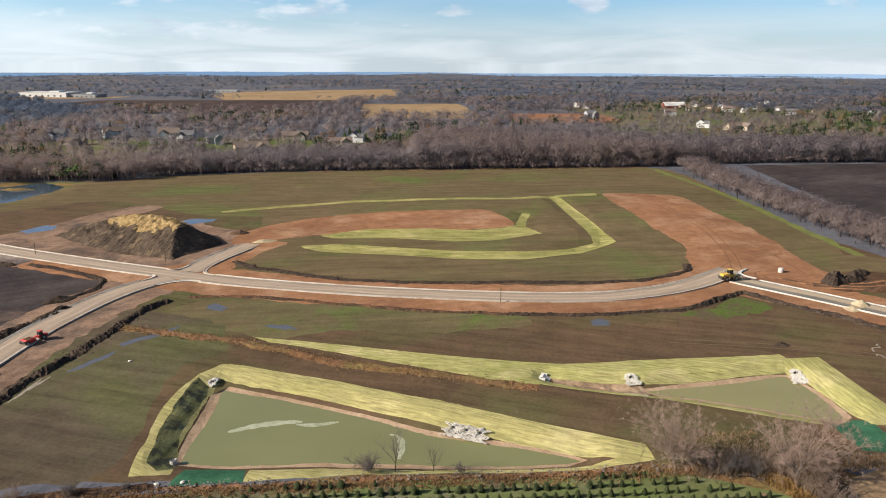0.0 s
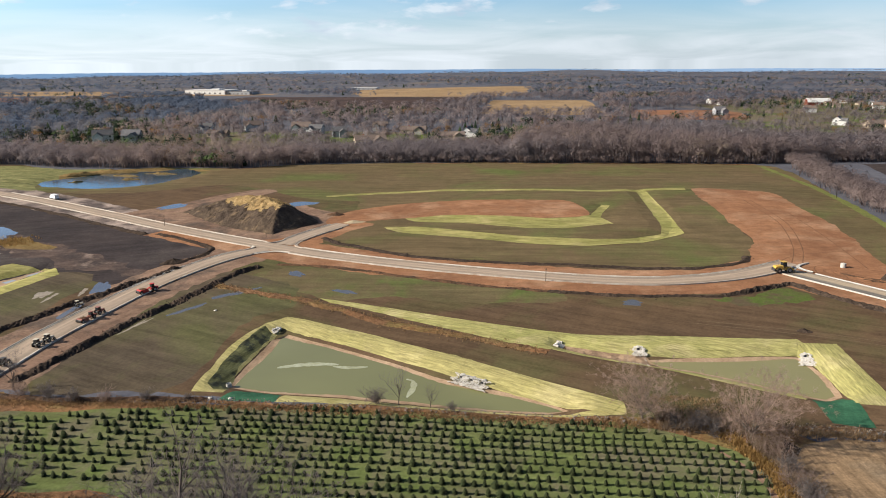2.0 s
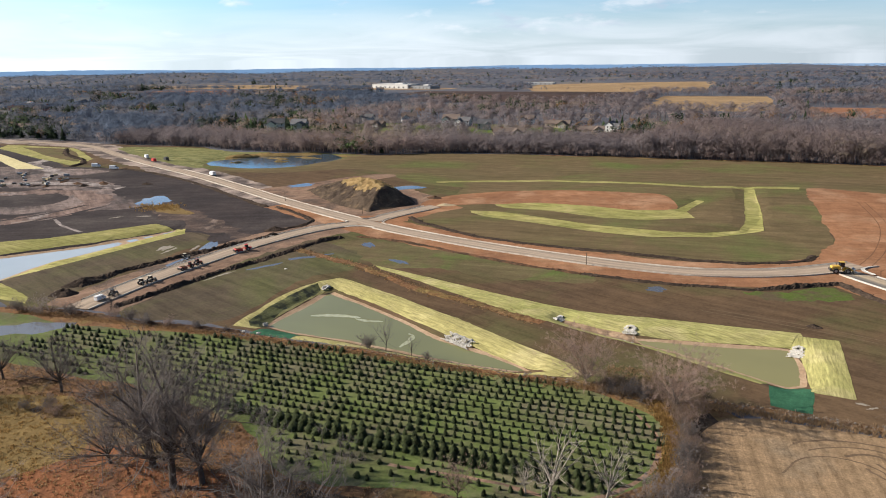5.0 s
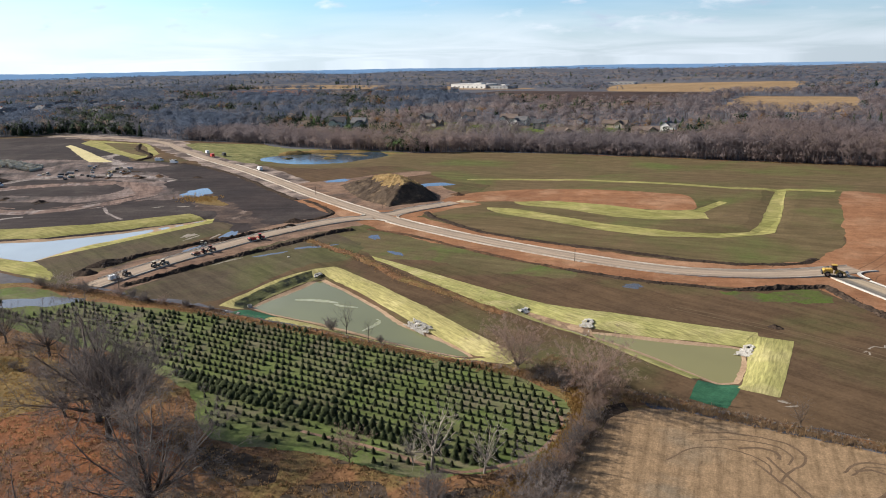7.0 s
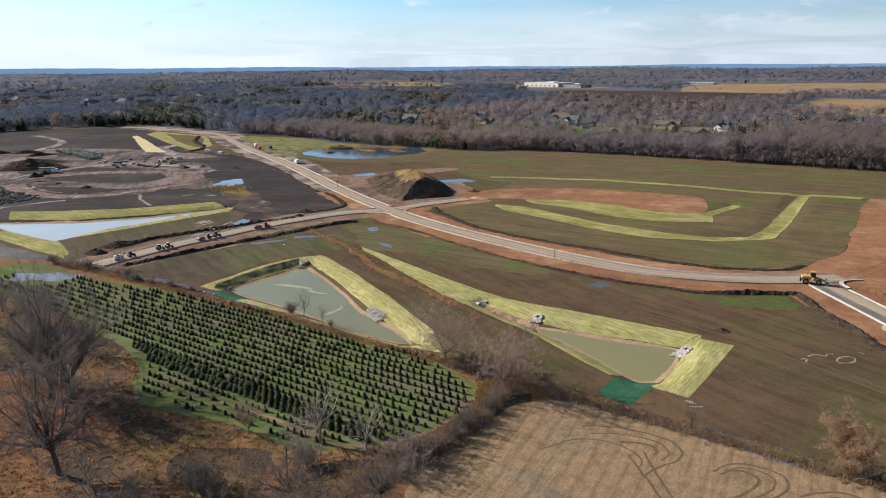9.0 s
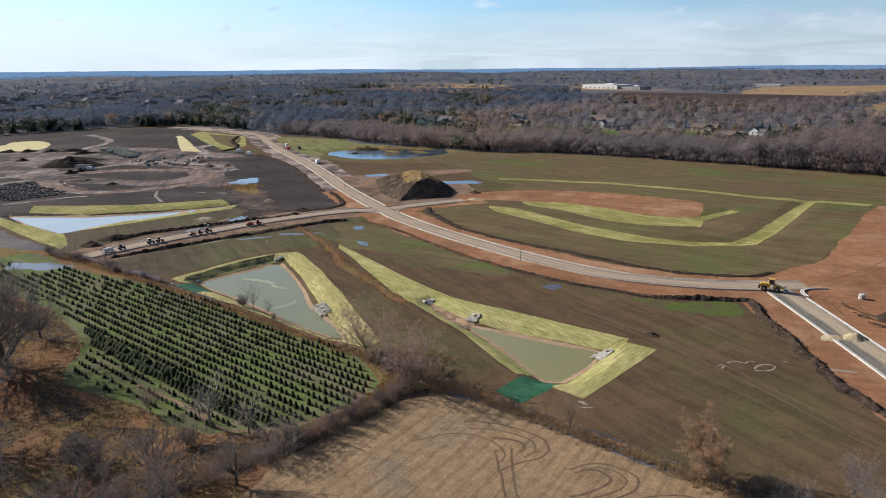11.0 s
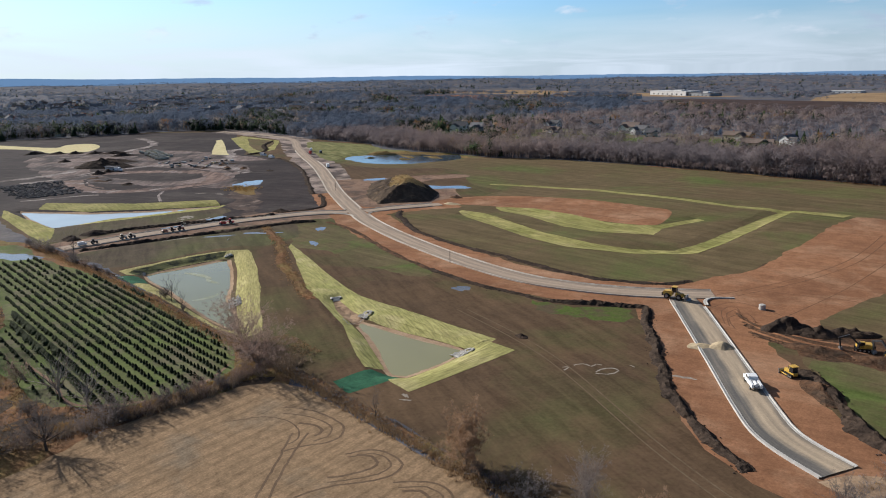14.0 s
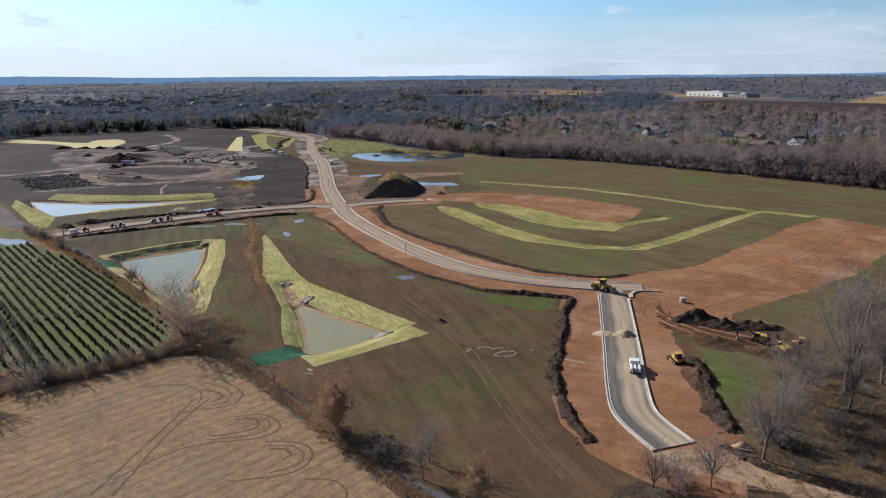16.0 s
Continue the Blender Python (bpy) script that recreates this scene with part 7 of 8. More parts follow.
for k in range(9):
    berm([(114 + 1.5 * k, 205 - 1.9 * k + 3), (122 + 1.2 * k, 200 - 1.2 * k + 2), (134 + k, 198 - 0.9 * k + 1.5), (148 + 0.6 * k, 203 - 1.1 * k)], 1.1, 0.28, 60 + k, M["topsoil_red" if k % 3 else "clay"], "low churned ridge between machine ruts", "rut_ridge")
heap("earth_mound", M["topsoil"], "dark lumpy heap of dug earth", 130.5, 202.5, 40, 13, 8, 3.4, 31, 0.5)
heap("earth_mound", M["topsoil"], "dark lumpy heap of dug earth", 136.5, 203.5, 30, 10, 6, 2.6, 46, 0.5)
heap("earth_mound", M["topsoil"], "dark lumpy heap of dug earth", 142, 209.5, 42, 15, 5, 2.0, 32, 0.5)
heap("earth_mound", M["topsoil_red"], "reddish-brown heap of dug earth", 140, 194, 15, 15, 6, 1.2, 33, 0.5)
heap("earth_mound", M["topsoil_red"], "reddish-brown heap of dug earth", 152, 197, 15, 12, 6, 1.2, 34, 0.5)
heap("earth_mound", M["topsoil_red"], "reddish-brown heap of dug earth", 150, 172, -45, 14, 7, 1.2, 35, 0.5)
heap("earth_mound", M["topsoil"], "low dark heap of topsoil beside the side street", -110, 116, 70, 13, 6, 2.0, 36, 0.3)
heap("earth_mound", M["topsoil"], "low dark heap of topsoil beside the side street", -107, 105.5, 30, 8, 6, 1.8, 37, 0.3)
heap("earth_mound", M["topsoil"], "low dark heap of topsoil beside the side street", -97, 193.5, 40, 9, 5, 1.4, 38, 0.3)
heap("earth_mound", M["topsoil_red"], "small heap of reddish earth by the clay pad", -65, 275, 0, 8, 5, 1.3, 39, 0.3)
heap("earth_mound", M["topsoil"], "large dark earth heap in the works yard", -337, 189, 40, 46, 20, 6.0, 40, 0.2)
heap("earth_mound", M["topsoil"], "large dark earth heap in the works yard", -365, 205, 40, 40, 12, 2.5, 41, 0.3)
for k, (hx, hy, hl) in enumerate(((-456, 192, 16), (-445, 203, 13), (-433, 214, 15), (-420, 226, 24), (-398, 224, 20), (-470, 178, 18), (-392, 180, 9), (-300, 176, 9), (-306, 184, 8))):
    heap("earth_mound", M["topsoil"], "dark earth heap tipped on bare soil", hx, hy, 60 + 20 * (k % 3), hl, 7, 2.2, 420 + k, 0.35, 1.0, "tipped earth heaps")
for k in range(14):
    q = random.Random(k)
    heap("earth_mound", M["topsoil_red" if k % 2 else "topsoil"], "low churned heap of clay and soil", q.uniform(-300, -225), q.uniform(232, 262) if k % 3 else q.uniform(160, 176), q.uniform(0, 180), q.uniform(6, 14), q.uniform(3, 5), q.uniform(0.5, 1.1), 440 + k, 0.4, 1.0, "tipped earth heaps")
heap("earth_mound", M["topsoil"], "small clod heap on bare soil", 88, 153, 0, 3.6, 2.6, 0.8, 42, 0.6)
heap("gravel_mound", M["gravel"], "tan gravel tipped on the new street", 124.8, 180.6, 40, 6.4, 5.0, 1.7, 43, 0.25)
heap("gravel_mound", M["gravel"], "low tan gravel spread on the new street", 121, 178, 40, 6.5, 4.6, 0.6, 44, 0.3)
heap("gravel_mound", M["gravel"], "pale sand heap at the side street's end", -53, 261, 20, 9, 5, 0.9, 45, 0.3)


def outfall(x, y, turn, pipes=1, spread=3.0, fan=2.2):
    """A pipe mouth set flush in a sloping bed of white riprap that widens towards the water."""
    z = height(x, y)
    root = thing("pipe_outfall", "dark pipe mouth set in white riprap on the pond bank", "outfall", "pond outfalls", x, y, turn, z)
    mouths = [(k - (pipes - 1) / 2) * 2.6 for k in range(pipes)]
    for o in mouths:
        s = Shape()
        for i in range(12):
            a, b = 2 * math.pi * i / 12, 2 * math.pi * (i + 1) / 12
            p = []
            for w in (a, b):
                for yy, rr in ((-0.35, 0.42), (1.0, 0.42), (-0.35, 0.33), (1.0, 0.33)):
                    p.append((o + rr * math.cos(w), yy, 0.3 + rr * math.sin(w)))
            s.add(p, [(0, 4, 5, 1), (2, 3, 7, 6), (0, 2, 6, 4)])
        part("pipe", s, M["concrete"], root)
        # dark disc added in the bore in place of its shade
        part("pipe_throat", Shape().tube((o, -0.26, 0.3), (o, -0.16, 0.3), 0.34, sides=12), M["dark_paint"], root, "black disc painting the shade inside the pipe")
    g = np.random.default_rng(int(abs(x * 7 + y)))
    n = 1900 if pipes > 1 else int(800 + 260 * max(0, fan - 2.2))
    v = g.uniform(-fan, 1.1, n)
    u = g.uniform(-0.5, 0.5, n) * (spread + 0.32 * (1.1 - v)) * np.where(v > 0.4, 0.7, 1.0) * (0.78 + 0.3 * np.sin(v * 2.1 + x) ** 2)
    rise = np.clip((v + fan) / (fan + 0.3), 0, 1) * 0.62
    rise = np.where(v > 0.5, rise - (v - 0.5) * 0.8, rise)
    for o in mouths:
        clash = (np.abs(u - o) < 0.5) & (v < 0.0) & (v > -1.1)
        rise = np.where(clash, np.minimum(rise, 0.06), rise)
    c, s = math.cos(radians(turn)), math.sin(radians(turn))
    pts = np.column_stack([u, v]) @ np.array([[c, s], [-s, c]]) + (x, y)
    stones("riprap", pts, 0.13, 0.29, M["stone"], "white broken stone riprap on the pond bank", lift=heights(pts) * 0.5 + z * 0.5 - 0.1 + rise, category="riprap")


outfall(46.8, 137.6, 3, 1, 2.3, 2.8)
outfall(83.9, 139.6, -10, 1, 1.9, 4.6)
edge = np.vstack([even([(43.6, 131.0), (48.4, 129.8)], 60), even([(48.4, 129.8), (48.0, 134.6)], 40)])
stones("riprap", edge + np.random.default_rng(3).normal(0, 0.12, edge.shape), 0.10, 0.2, M["stone"], "white stone edging of the outfall apron", category="riprap")
outfall(-41, 140.2, -35, 1, 1.3, 1.6)
outfall(10.4, 117.6, -25, 3, 8.0, 2.6)
outfall(28.8, 139.2, 70, 2, 1.6, 1.2)
riser = thing("riser_pipe", "short white concrete riser at the pond's corner", "riser", x=-40.1, y=109.3, z=height(-40.1, 109.3))
part("barrel", Shape().tube((0, 0, -0.5), (0, 0, 0.75), 0.6, sides=14, capped=False).tube((0, 0, -0.5), (0, 0, 0.75), 0.47, sides=14, capped=False), M["concrete"], riser)
part("grate", Shape().tube((0, 0, 0.58), (0, 0, 0.63), 0.49, sides=14), M["steel"], riser, "dark steel grate")
box = thing("manhole_box", "white concrete manhole section on bare clay", "manhole", x=119, y=213.4, z=0)
part("barrel", Shape().tube((0, 0, -0.1), (0, 0, 1.3), 0.85, sides=14), M["concrete"], box)
part("cover", Shape().tube((0, 0, 1.3), (0, 0, 1.42), 0.6, sides=12), M["concrete"], box)
for sx, sy in ((-44, 99.4), (-47, 99.2), (-40, 100.6), (-62, 150), (-36, 101)):
    bl = thing("boulder", "pale field boulder at the edge of the soil", "boulder", "boulders", sx, sy, sx * 7, height(sx, sy))
    st = Shape()
    st.add(STONES[int(abs(sx)) % 4].reshape(-1, 3), [(i, i + 1, i + 2) for i in range(0, STONES[0].shape[0] * 3, 3)])
    part("rock", st, M["stone"], bl)
g = np.random.default_rng(3)
wall_x = g.uniform(-40, 152, 900)
stones("field_stones", np.column_stack([wall_x, np.interp(wall_x, [-40, -28, 0, 30, 60, 92, 150], [99.8, 99.5, 100.3, 101, 102.4, 102, 101.6]) + g.normal(0, 0.7, 900)]), 0.14, 0.42, M["field_stone"], "loose grey field stones along the old bank", lift=np.full(900, 0.35))
stones("rubble", np.column_stack([g.uniform(-286, -228, 700), g.uniform(0, 1, 700) * 26 + 112]) + np.column_stack([np.zeros(700), g.uniform(0, 10, 700)]), 1.0, 2.6, M["rubble"], "dark broken rubble in the works yard")


# ---- grass tufts ----
M["dry_weed"] = surface("dry_weed", (0.33, 0.225, 0.125), (0.26, 0.175, 0.10), 0.15, 2.0, bump=0, island=0.3, spec=0.05, thin=0.4)
M["gold_tuft"] = surface("gold_tuft", (0.31, 0.195, 0.075), (0.245, 0.155, 0.06), 0.15, 2.0, bump=0, island=0.3, spec=0.05, thin=0.4)
def tufts(name, spots, tall, width, per, material, label, lean=0.3):
    g = np.random.default_rng(len(spots))
    n = len(spots) * per
    base = np.repeat(np.column_stack([spots, heights(spots) - 0.03]), per, 0) + np.column_stack([g.normal(0, 0.25, (n, 2)), np.zeros(n)])
    tip = base + np.column_stack([g.normal(0, lean, (n, 2)) * tall, g.uniform(0.6, 1.2, n) * tall])
    a = g.uniform(0, 6.28, n)
    s = np.column_stack([np.cos(a), np.sin(a), np.zeros(n)]) * width
    v = np.stack([base - s, base + s, tip], 1).reshape(-1, 3)
    return tagged(new(name, mesh_of(name, v, np.arange(len(v)).reshape(-1, 3), material)), label, "grass", kind="stuff")


strip_x = g.uniform(-105, 62, 2600)
strip = np.column_stack([strip_x, np.interp(strip_x, [-105, -90, -66, -28, 4, 32, 46, 62], [91, 93, 95.2, 98.4, 99, 99.8, 100.6, 100]) + g.normal(0, 0.9, 2600)])
tufts("dry_grass", strip, 0.42, 0.09, 6, M["dry_grass"], "russet dry grass along the field bank")
east_y = g.uniform(55, 103, 1500)
east_x = np.interp(east_y, [55, 72, 87, 94, 103], [60, 62.5, 62.5, 59.5, 56])
tufts("dry_grass", np.column_stack([east_x - 0.4 + g.normal(0, 0.9, 1500), east_y]), 0.55, 0.10, 6, M["gold_tuft"], "golden dry grass along the fir rows")
tufts("brush", np.column_stack([east_x[:700] + 2.6 + g.normal(0, 0.8, 700), east_y[:700]]), 1.3, 0.06, 6, M["brush"], "brown leafless brush beside the stubble field", 0.4)
rough = np.column_stack([g.uniform(-80, 66, 9000), g.uniform(15, 66, 9000)])
farm = [np.asarray(line) for name, _, line, _ in REGIONS if name == "tree_farm"][0]
rough = rough[~inside(farm, rough)][:5000]
gold = [np.asarray(line) for name, _, line, _ in REGIONS if name == "gold_grass"][0]
tufts("dry_grass", rough[~inside(gold, rough)], 0.4, 0.13, 6, M["dry_grass"], "russet dry grass under the oaks")
tufts("dry_grass", rough[inside(gold, rough)], 0.35, 0.13, 6, M["gold_tuft"], "golden dry grass in a clearing")
ex = g.uniform(60, 152, 1100)
tufts("brush", np.column_stack([ex, 102 + g.normal(0, 0.9, 1100)]), 0.65, 0.06, 6, M["brush"], "brown leafless brush on the field bank", 0.5)
tufts("dry_grass", np.column_stack([g.uniform(60, 152, 1700), 101.2 + g.normal(0, 0.9, 1700)]), 0.6, 0.08, 6, M["dry_weed"], "russet dry grass along the field bank")
tufts("brush", np.column_stack([g.uniform(46, 66, 500), g.normal(103, 2.4, 500)]), 1.4, 0.06, 6, M["brush"], "brown leafless brush on the field bank", 0.5)
tufts("dry_grass", np.column_stack([g.uniform(168, 214, 900), g.uniform(124, 205, 900)]), 0.5, 0.05, 9, M["gold_tuft"], "golden dry grass under the east wood")
tufts("brush", np.column_stack([g.uniform(166, 214, 1500), g.uniform(124, 212, 1500)]), 0.8, 0.035, 9, M["brush"], "dark leafless brush under the east wood", 0.5)
scrub_x = g.uniform(-72, 24, 700)
tufts("dry_grass", np.column_stack([scrub_x, np.interp(scrub_x, [-72, -44, -15, 5, 26], [171, 162, 147, 139.6, 132]) + g.normal(0, 1.4, 700)]), 0.5, 0.08, 5, M["dry_grass"], "dry weeds on the low field bank")
tufts("dry_grass", np.column_stack([g.uniform(46, 62, 500), g.uniform(104, 113, 500)]), 0.3, 0.10, 6, M["dry_weed"], "dry weeds below the bare shrubs")
tufts("reeds", np.column_stack([g.normal(-174, 5, 260), g.normal(213, 4, 260)]), 0.8, 0.12, 6, M["gold_tuft"], "golden reeds beside the pooled water")


# ---- rows of young firs ----
def fir_shape(seed, tiers, points, slim):
    t = fir_tree(seed, tiers, points, slim, 0.45)
    s = Shape()
    s.add(t.reshape(-1, 3), [(i, i + 1, i + 2) for i in range(0, len(t) * 3, 3)])
    return s


def fir_thing(seed, slim):
    s = fir_shape(seed, 6, 9, slim)
    me = bpy.data.meshes.new("young_fir")
    me.from_pydata(s.v, [], s.f)
    me.materials.append(M["fir_needle"])
    ob = tagged(new("young_fir", me), "young dark green fir in a planted row", "fir tree", "firs of the tree farm")
    part("stem", Shape().tube((0, 0, -0.05), (0, 0, 0.2), 0.025, sides=5), M["bark"], ob)
    return ob


M["fir_needle"] = surface("fir_needle", (0.038, 0.047, 0.017), (0.024, 0.033, 0.013), 0.5, 6.0, bump=0, each=0.35, spec=0.15)
fir_random = random.Random(8)
spots = []
inner = np.asarray(farm)
for row in range(19):
    x = -104.0
    y0 = 55.0 + row * 2.42
    while x < 62:
        x += 1.72 * fir_random.uniform(0.95, 1.05)
        y = y0 + 0.022 * x + fir_random.gauss(0, 0.06)
        spots.append((x, y, row))
        if x < -35:
            x += 1.75 * (fir_random.random() < 0.3)
sp = np.array(spots)
keep = inside(inner, sp[:, :2]) & (gap(inner, sp[:, :2]) > 1.6)
keep &= np.array([fir_random.random() > (0.04 if row > 3 else 0.28) for row in sp[:, 2]])
keep &= np.hypot((sp[:, 0] + 93) / 1.3, sp[:, 1] - 82) > 8.5
sp = sp[keep]
FIR_KINDS = [fir_thing(101, 0.46), fir_thing(102, 0.52), fir_thing(103, 0.62)]
near_first = np.argsort(np.hypot(sp[:, 0] - 58, sp[:, 1] - 72))
used_fir = set()
rest = []
for n_fir, i in enumerate(near_first):
    x, y, row = sp[i]
    big = row in (4, 5)
    h = fir_random.uniform(1.5, 1.95) if big else fir_random.uniform(0.8, 1.3) if row < 4 else fir_random.uniform(0.95, 1.45)
    kind = 2 if big else fir_random.randrange(2)
    if n_fir < 300:
        m = pose(x, y, height(x, y), 0, 0, fir_random.uniform(0, 360))
        ob = FIR_KINDS[kind]
        if kind in used_fir:
            ob = copy_thing(ob, m)
        else:
            used_fir.add(kind)
            ob.matrix_basis = m
        ob.scale = (h, h, h)
    else:
        rest.append((x, y, h, kind))
rest = np.array(rest)
for k, slim in enumerate((0.46, 0.52, 0.62)):
    q = rest[rest[:, 3] == k]
    stand("young_firs", [fir_tree(101 + k + 10 * j, 5, 8, slim, 0.45) for j in range(3)], q[:, :2], q[:, 2] + 0.2, M["fir_needle"], "rows of young dark green firs on mown grass", "fir tree")


# ---- houses and sheds ----
HOUSE_LOOKS = (("siding_white", "roof_grey", "white-sided house with a grey gabled roof"), ("siding_grey", "roof_grey", "grey-sided house with a dark gabled roof"), ("siding_red", "roof_brown", "red-sided house with a brown gabled roof"),
               ("siding_tan", "roof_brown", "tan house with a long brown gabled roof"), ("siding_white", "roof_brown", "pale house with a brown gabled roof"))


def house(kind, detailed):
    """A gabled house with a cross wing and garage."""
    wall, roof, text = HOUSE_LOOKS[kind]
    long = (13, 12, 11, 19, 14)[kind]
    root = tagged(new("house"), text + " among bare trees", "house", "houses in the woods")
    w, h, peak = 8.5, (5.4, 5.6, 4.8, 3.2, 5.2)[kind], (3.2, 3.4, 3.0, 2.4, 3.2)[kind]
    s = Shape()
    s.add([(x, y, z) for x in (-long / 2, long / 2) for y, z in ((-w / 2, -0.3), (w / 2, -0.3), (w / 2, h), (0, h + peak - 0.2), (-w / 2, h))], [(0, 1, 2, 3, 4), (5, 6, 7, 8, 9), (0, 1, 6, 5), (1, 2, 7, 6), (4, 0, 5, 9), (2, 3, 8, 7), (3, 4, 9, 8)])
    part("wall", s, M[wall], root)
    s = Shape()
    e, t = 0.5, 0.22
    for side in (-1, 1):
        y0, z0 = side * (w / 2 + e), h - e * peak / (w / 2)
        s.add([(x, y, z + d) for x in (-long / 2 - e, long / 2 + e) for y, z in ((0, h + peak), (y0, z0)) for d in (0, t)], [(0, 2, 6, 4), (1, 3, 7, 5), (0, 1, 3, 2), (4, 5, 7, 6), (2, 3, 7, 6), (0, 1, 5, 4)])
    part("roof", s, M[roof], root)
    ww, wd, wh, wp = 6.5, 5.0, h - (0.6 if kind != 3 else 0.1), 2.4
    ox = long * (0.24 if kind % 2 else -0.26)
    s = Shape()
    s.add([(ox + x, -w / 2 + y, z) for y in (0.5, -wd) for x, z in ((-ww / 2, -0.3), (ww / 2, -0.3), (ww / 2, wh), (0, wh + wp - 0.2), (-ww / 2, wh))], [(0, 1, 2, 3, 4), (5, 6, 7, 8, 9), (0, 1, 6, 5), (1, 2, 7, 6), (4, 0, 5, 9)])
    part("wing", s, M[wall], root)
    s = Shape()
    for side in (-1, 1):
        x0, z0 = side * (ww / 2 + e), wh - e * wp / (ww / 2)
        s.add([(ox + x, -w / 2 + y, z + d) for y in (2.5, -wd - e) for x, z in ((0, wh + wp), (x0, z0)) for d in (0, t)], [(0, 2, 6, 4), (1, 3, 7, 5), (0, 1, 3, 2), (4, 5, 7, 6), (2, 3, 7, 6), (0, 1, 5, 4)])
    part("wing_roof", s, M[roof], root)
    part("chimney", Shape().box(-long * 0.2, 0.6, h + peak * 0.8, 0.9, 0.9, 2.2), M["siding_red"], root)
    if detailed:
        levels = (1.5, 4.1) if h > 4 else (1.5,)
        for z in levels:
            for k in range(3):
                x = (-0.36 + 0.36 * k) * long
                if abs(x - ox) > ww / 2 + 0.6:
                    part("window", Shape().box(x, -w / 2 - 0.02, z, 1.1, 0.08, 1.3), M["cab_glass"], root)
                part("window", Shape().box(x, w / 2 + 0.02, z, 1.1, 0.08, 1.3), M["cab_glass"], root)
            for side in (-1, 1):
                part("window", Shape().box(side * (long / 2 + 0.02), 0.5, z, 0.08, 1.2, 1.3), M["cab_glass"], root)
        part("garage_door", Shape().box(ox, -w / 2 - wd - 0.02, 1.2, 4.6, 0.08, 2.3), M["concrete"], root)
    return root


HOUSE_MADE = {}
for i, (hx, hy, ht, hk, hs) in enumerate(HOUSES):
    p = np.array([[hx, hy]])
    if i >= 28 and not clear(p + 12)[0] and any(inside(line, p)[0] for line in OPEN):
        continue
    detailed = i < 28
    m = pose(hx, hy, height(hx, hy), 0, 0, ht)
    if (hk, detailed) in HOUSE_MADE:
        ob = copy_thing(HOUSE_MADE[hk, detailed], m)
    else:
        ob = house(hk, detailed)
        ob.matrix_basis = m
        HOUSE_MADE[hk, detailed] = ob
    ob.scale = (hs, hs, hs)


def long_shed(name, label, x, y, turn, long, deep, tall, wall, bays, roof="roof_grey"):
    root = thing(name, label, "building", "far sheds", x, y, turn, height(x, y))
    part("wall", Shape().box(0, 0, tall / 2, long, deep, tall, 0.1), M[wall], root)
    part("roof", Shape().box(0, 0, tall + 0.3, long + 1, deep + 1, 0.6, 0.1), M[roof], root)
    for k in range(bays):
        part("dock_door", Shape().box((k + 0.5) / bays * long * 0.9 - long * 0.45, -deep / 2 - 0.05, tall * 0.38, long / bays * 0.28, 0.12, tall * 0.3), M["dark_paint"], root)
    if tall > 6:
        part("roof_unit", Shape().box(long * 0.15, 0, tall + 2, long * 0.2, deep * 0.4, 3.0), M["siding_white"], root)
    return root


long_shed("factory", "long white factory with dark loading doors", -880, 1872, -14, 132, 60, 12, "siding_white", 7, "siding_white")
long_shed("factory", "lower grey annex of the far factory", -780, 1847, -14, 74, 46, 9, "siding_grey", 5)
long_shed("warehouse", "distant pale warehouse beyond the woods", -640, 1985, 5, 78, 40, 6, "siding_white", 5)
long_shed("warehouse", "long low distant pale warehouse beyond the woods", -490, 2020, 3, 72, 36, 5.5, "siding_white", 5, "siding_white")
long_shed("warehouse", "distant grey warehouse beyond the woods", -705, 1990, 5, 44, 36, 6, "siding_grey", 4)
barn = thing("barn", "white-roofed red barn in the far village", "building", "far sheds", 424, 1138, 95, height(424, 1138))
part("wall", Shape().prism([(-7, 0), (7, 0), (7, 4), (4.5, 7.6), (0, 9.4), (-4.5, 7.6), (-7, 4)], -17, 17), M["siding_red"], barn)
part("roof", Shape().prism([(-7.5, 3.9), (-7.5, 4.2), (-4.7, 8.0), (0, 9.9), (4.7, 8.0), (7.5, 4.2), (7.5, 3.9), (4.5, 7.65), (0, 9.45), (-4.5, 7.65)], -17.6, 17.6), M["siding_white"], barn)
part("sliding_door", Shape().box(-7.05, 0, 1.8, 0.12, 4, 3.4), M["siding_white"], barn)
long_shed("shed", "low blue-grey site container in the works yard", -311, 188, 35, 9, 2.5, 2.5, "siding_white", 2)

# ---- cleared wood at the street's end ----
heap("sand_mound", M["sand"], "small pile of sandy earth beside the track", 170.4, 152.4, 60, 4.2, 2.8, 1.3, 77, 0.3, 1.0)
for lx, ly, lz, turn, tilt, long, thick in ((172.4, 150.2, 0.3, 20, 6, 3.4, 0.18), (172.9, 149.8, 0.28, 50, 4, 2.8, 0.15), (171.8, 151.0, 0.7, 5, 16, 3.2, 0.13), (175.4, 150.9, 0.22, 150, 2, 2.8, 0.15), (178.6, 142.0, 0.22, 40, 3, 2.2, 0.15)):
    log = thing("log", "felled grey-brown log lying beside the sandy track", "log", "felled logs", lx, ly, turn, height(lx, ly))
    rise = 0.5 * long * math.sin(radians(tilt))
    part("trunk", Shape().tube((-long / 2, 0, lz - rise * 0.4), (long / 2, 0, lz + rise), thick, thick * 0.7, sides=7), M["bark_ash"], log)
    part("limb", Shape().tube((long * 0.1, 0, lz), (long * 0.35, long * 0.18, lz + 0.5), thick * 0.4, thick * 0.15, sides=5), M["bark_ash"], log)

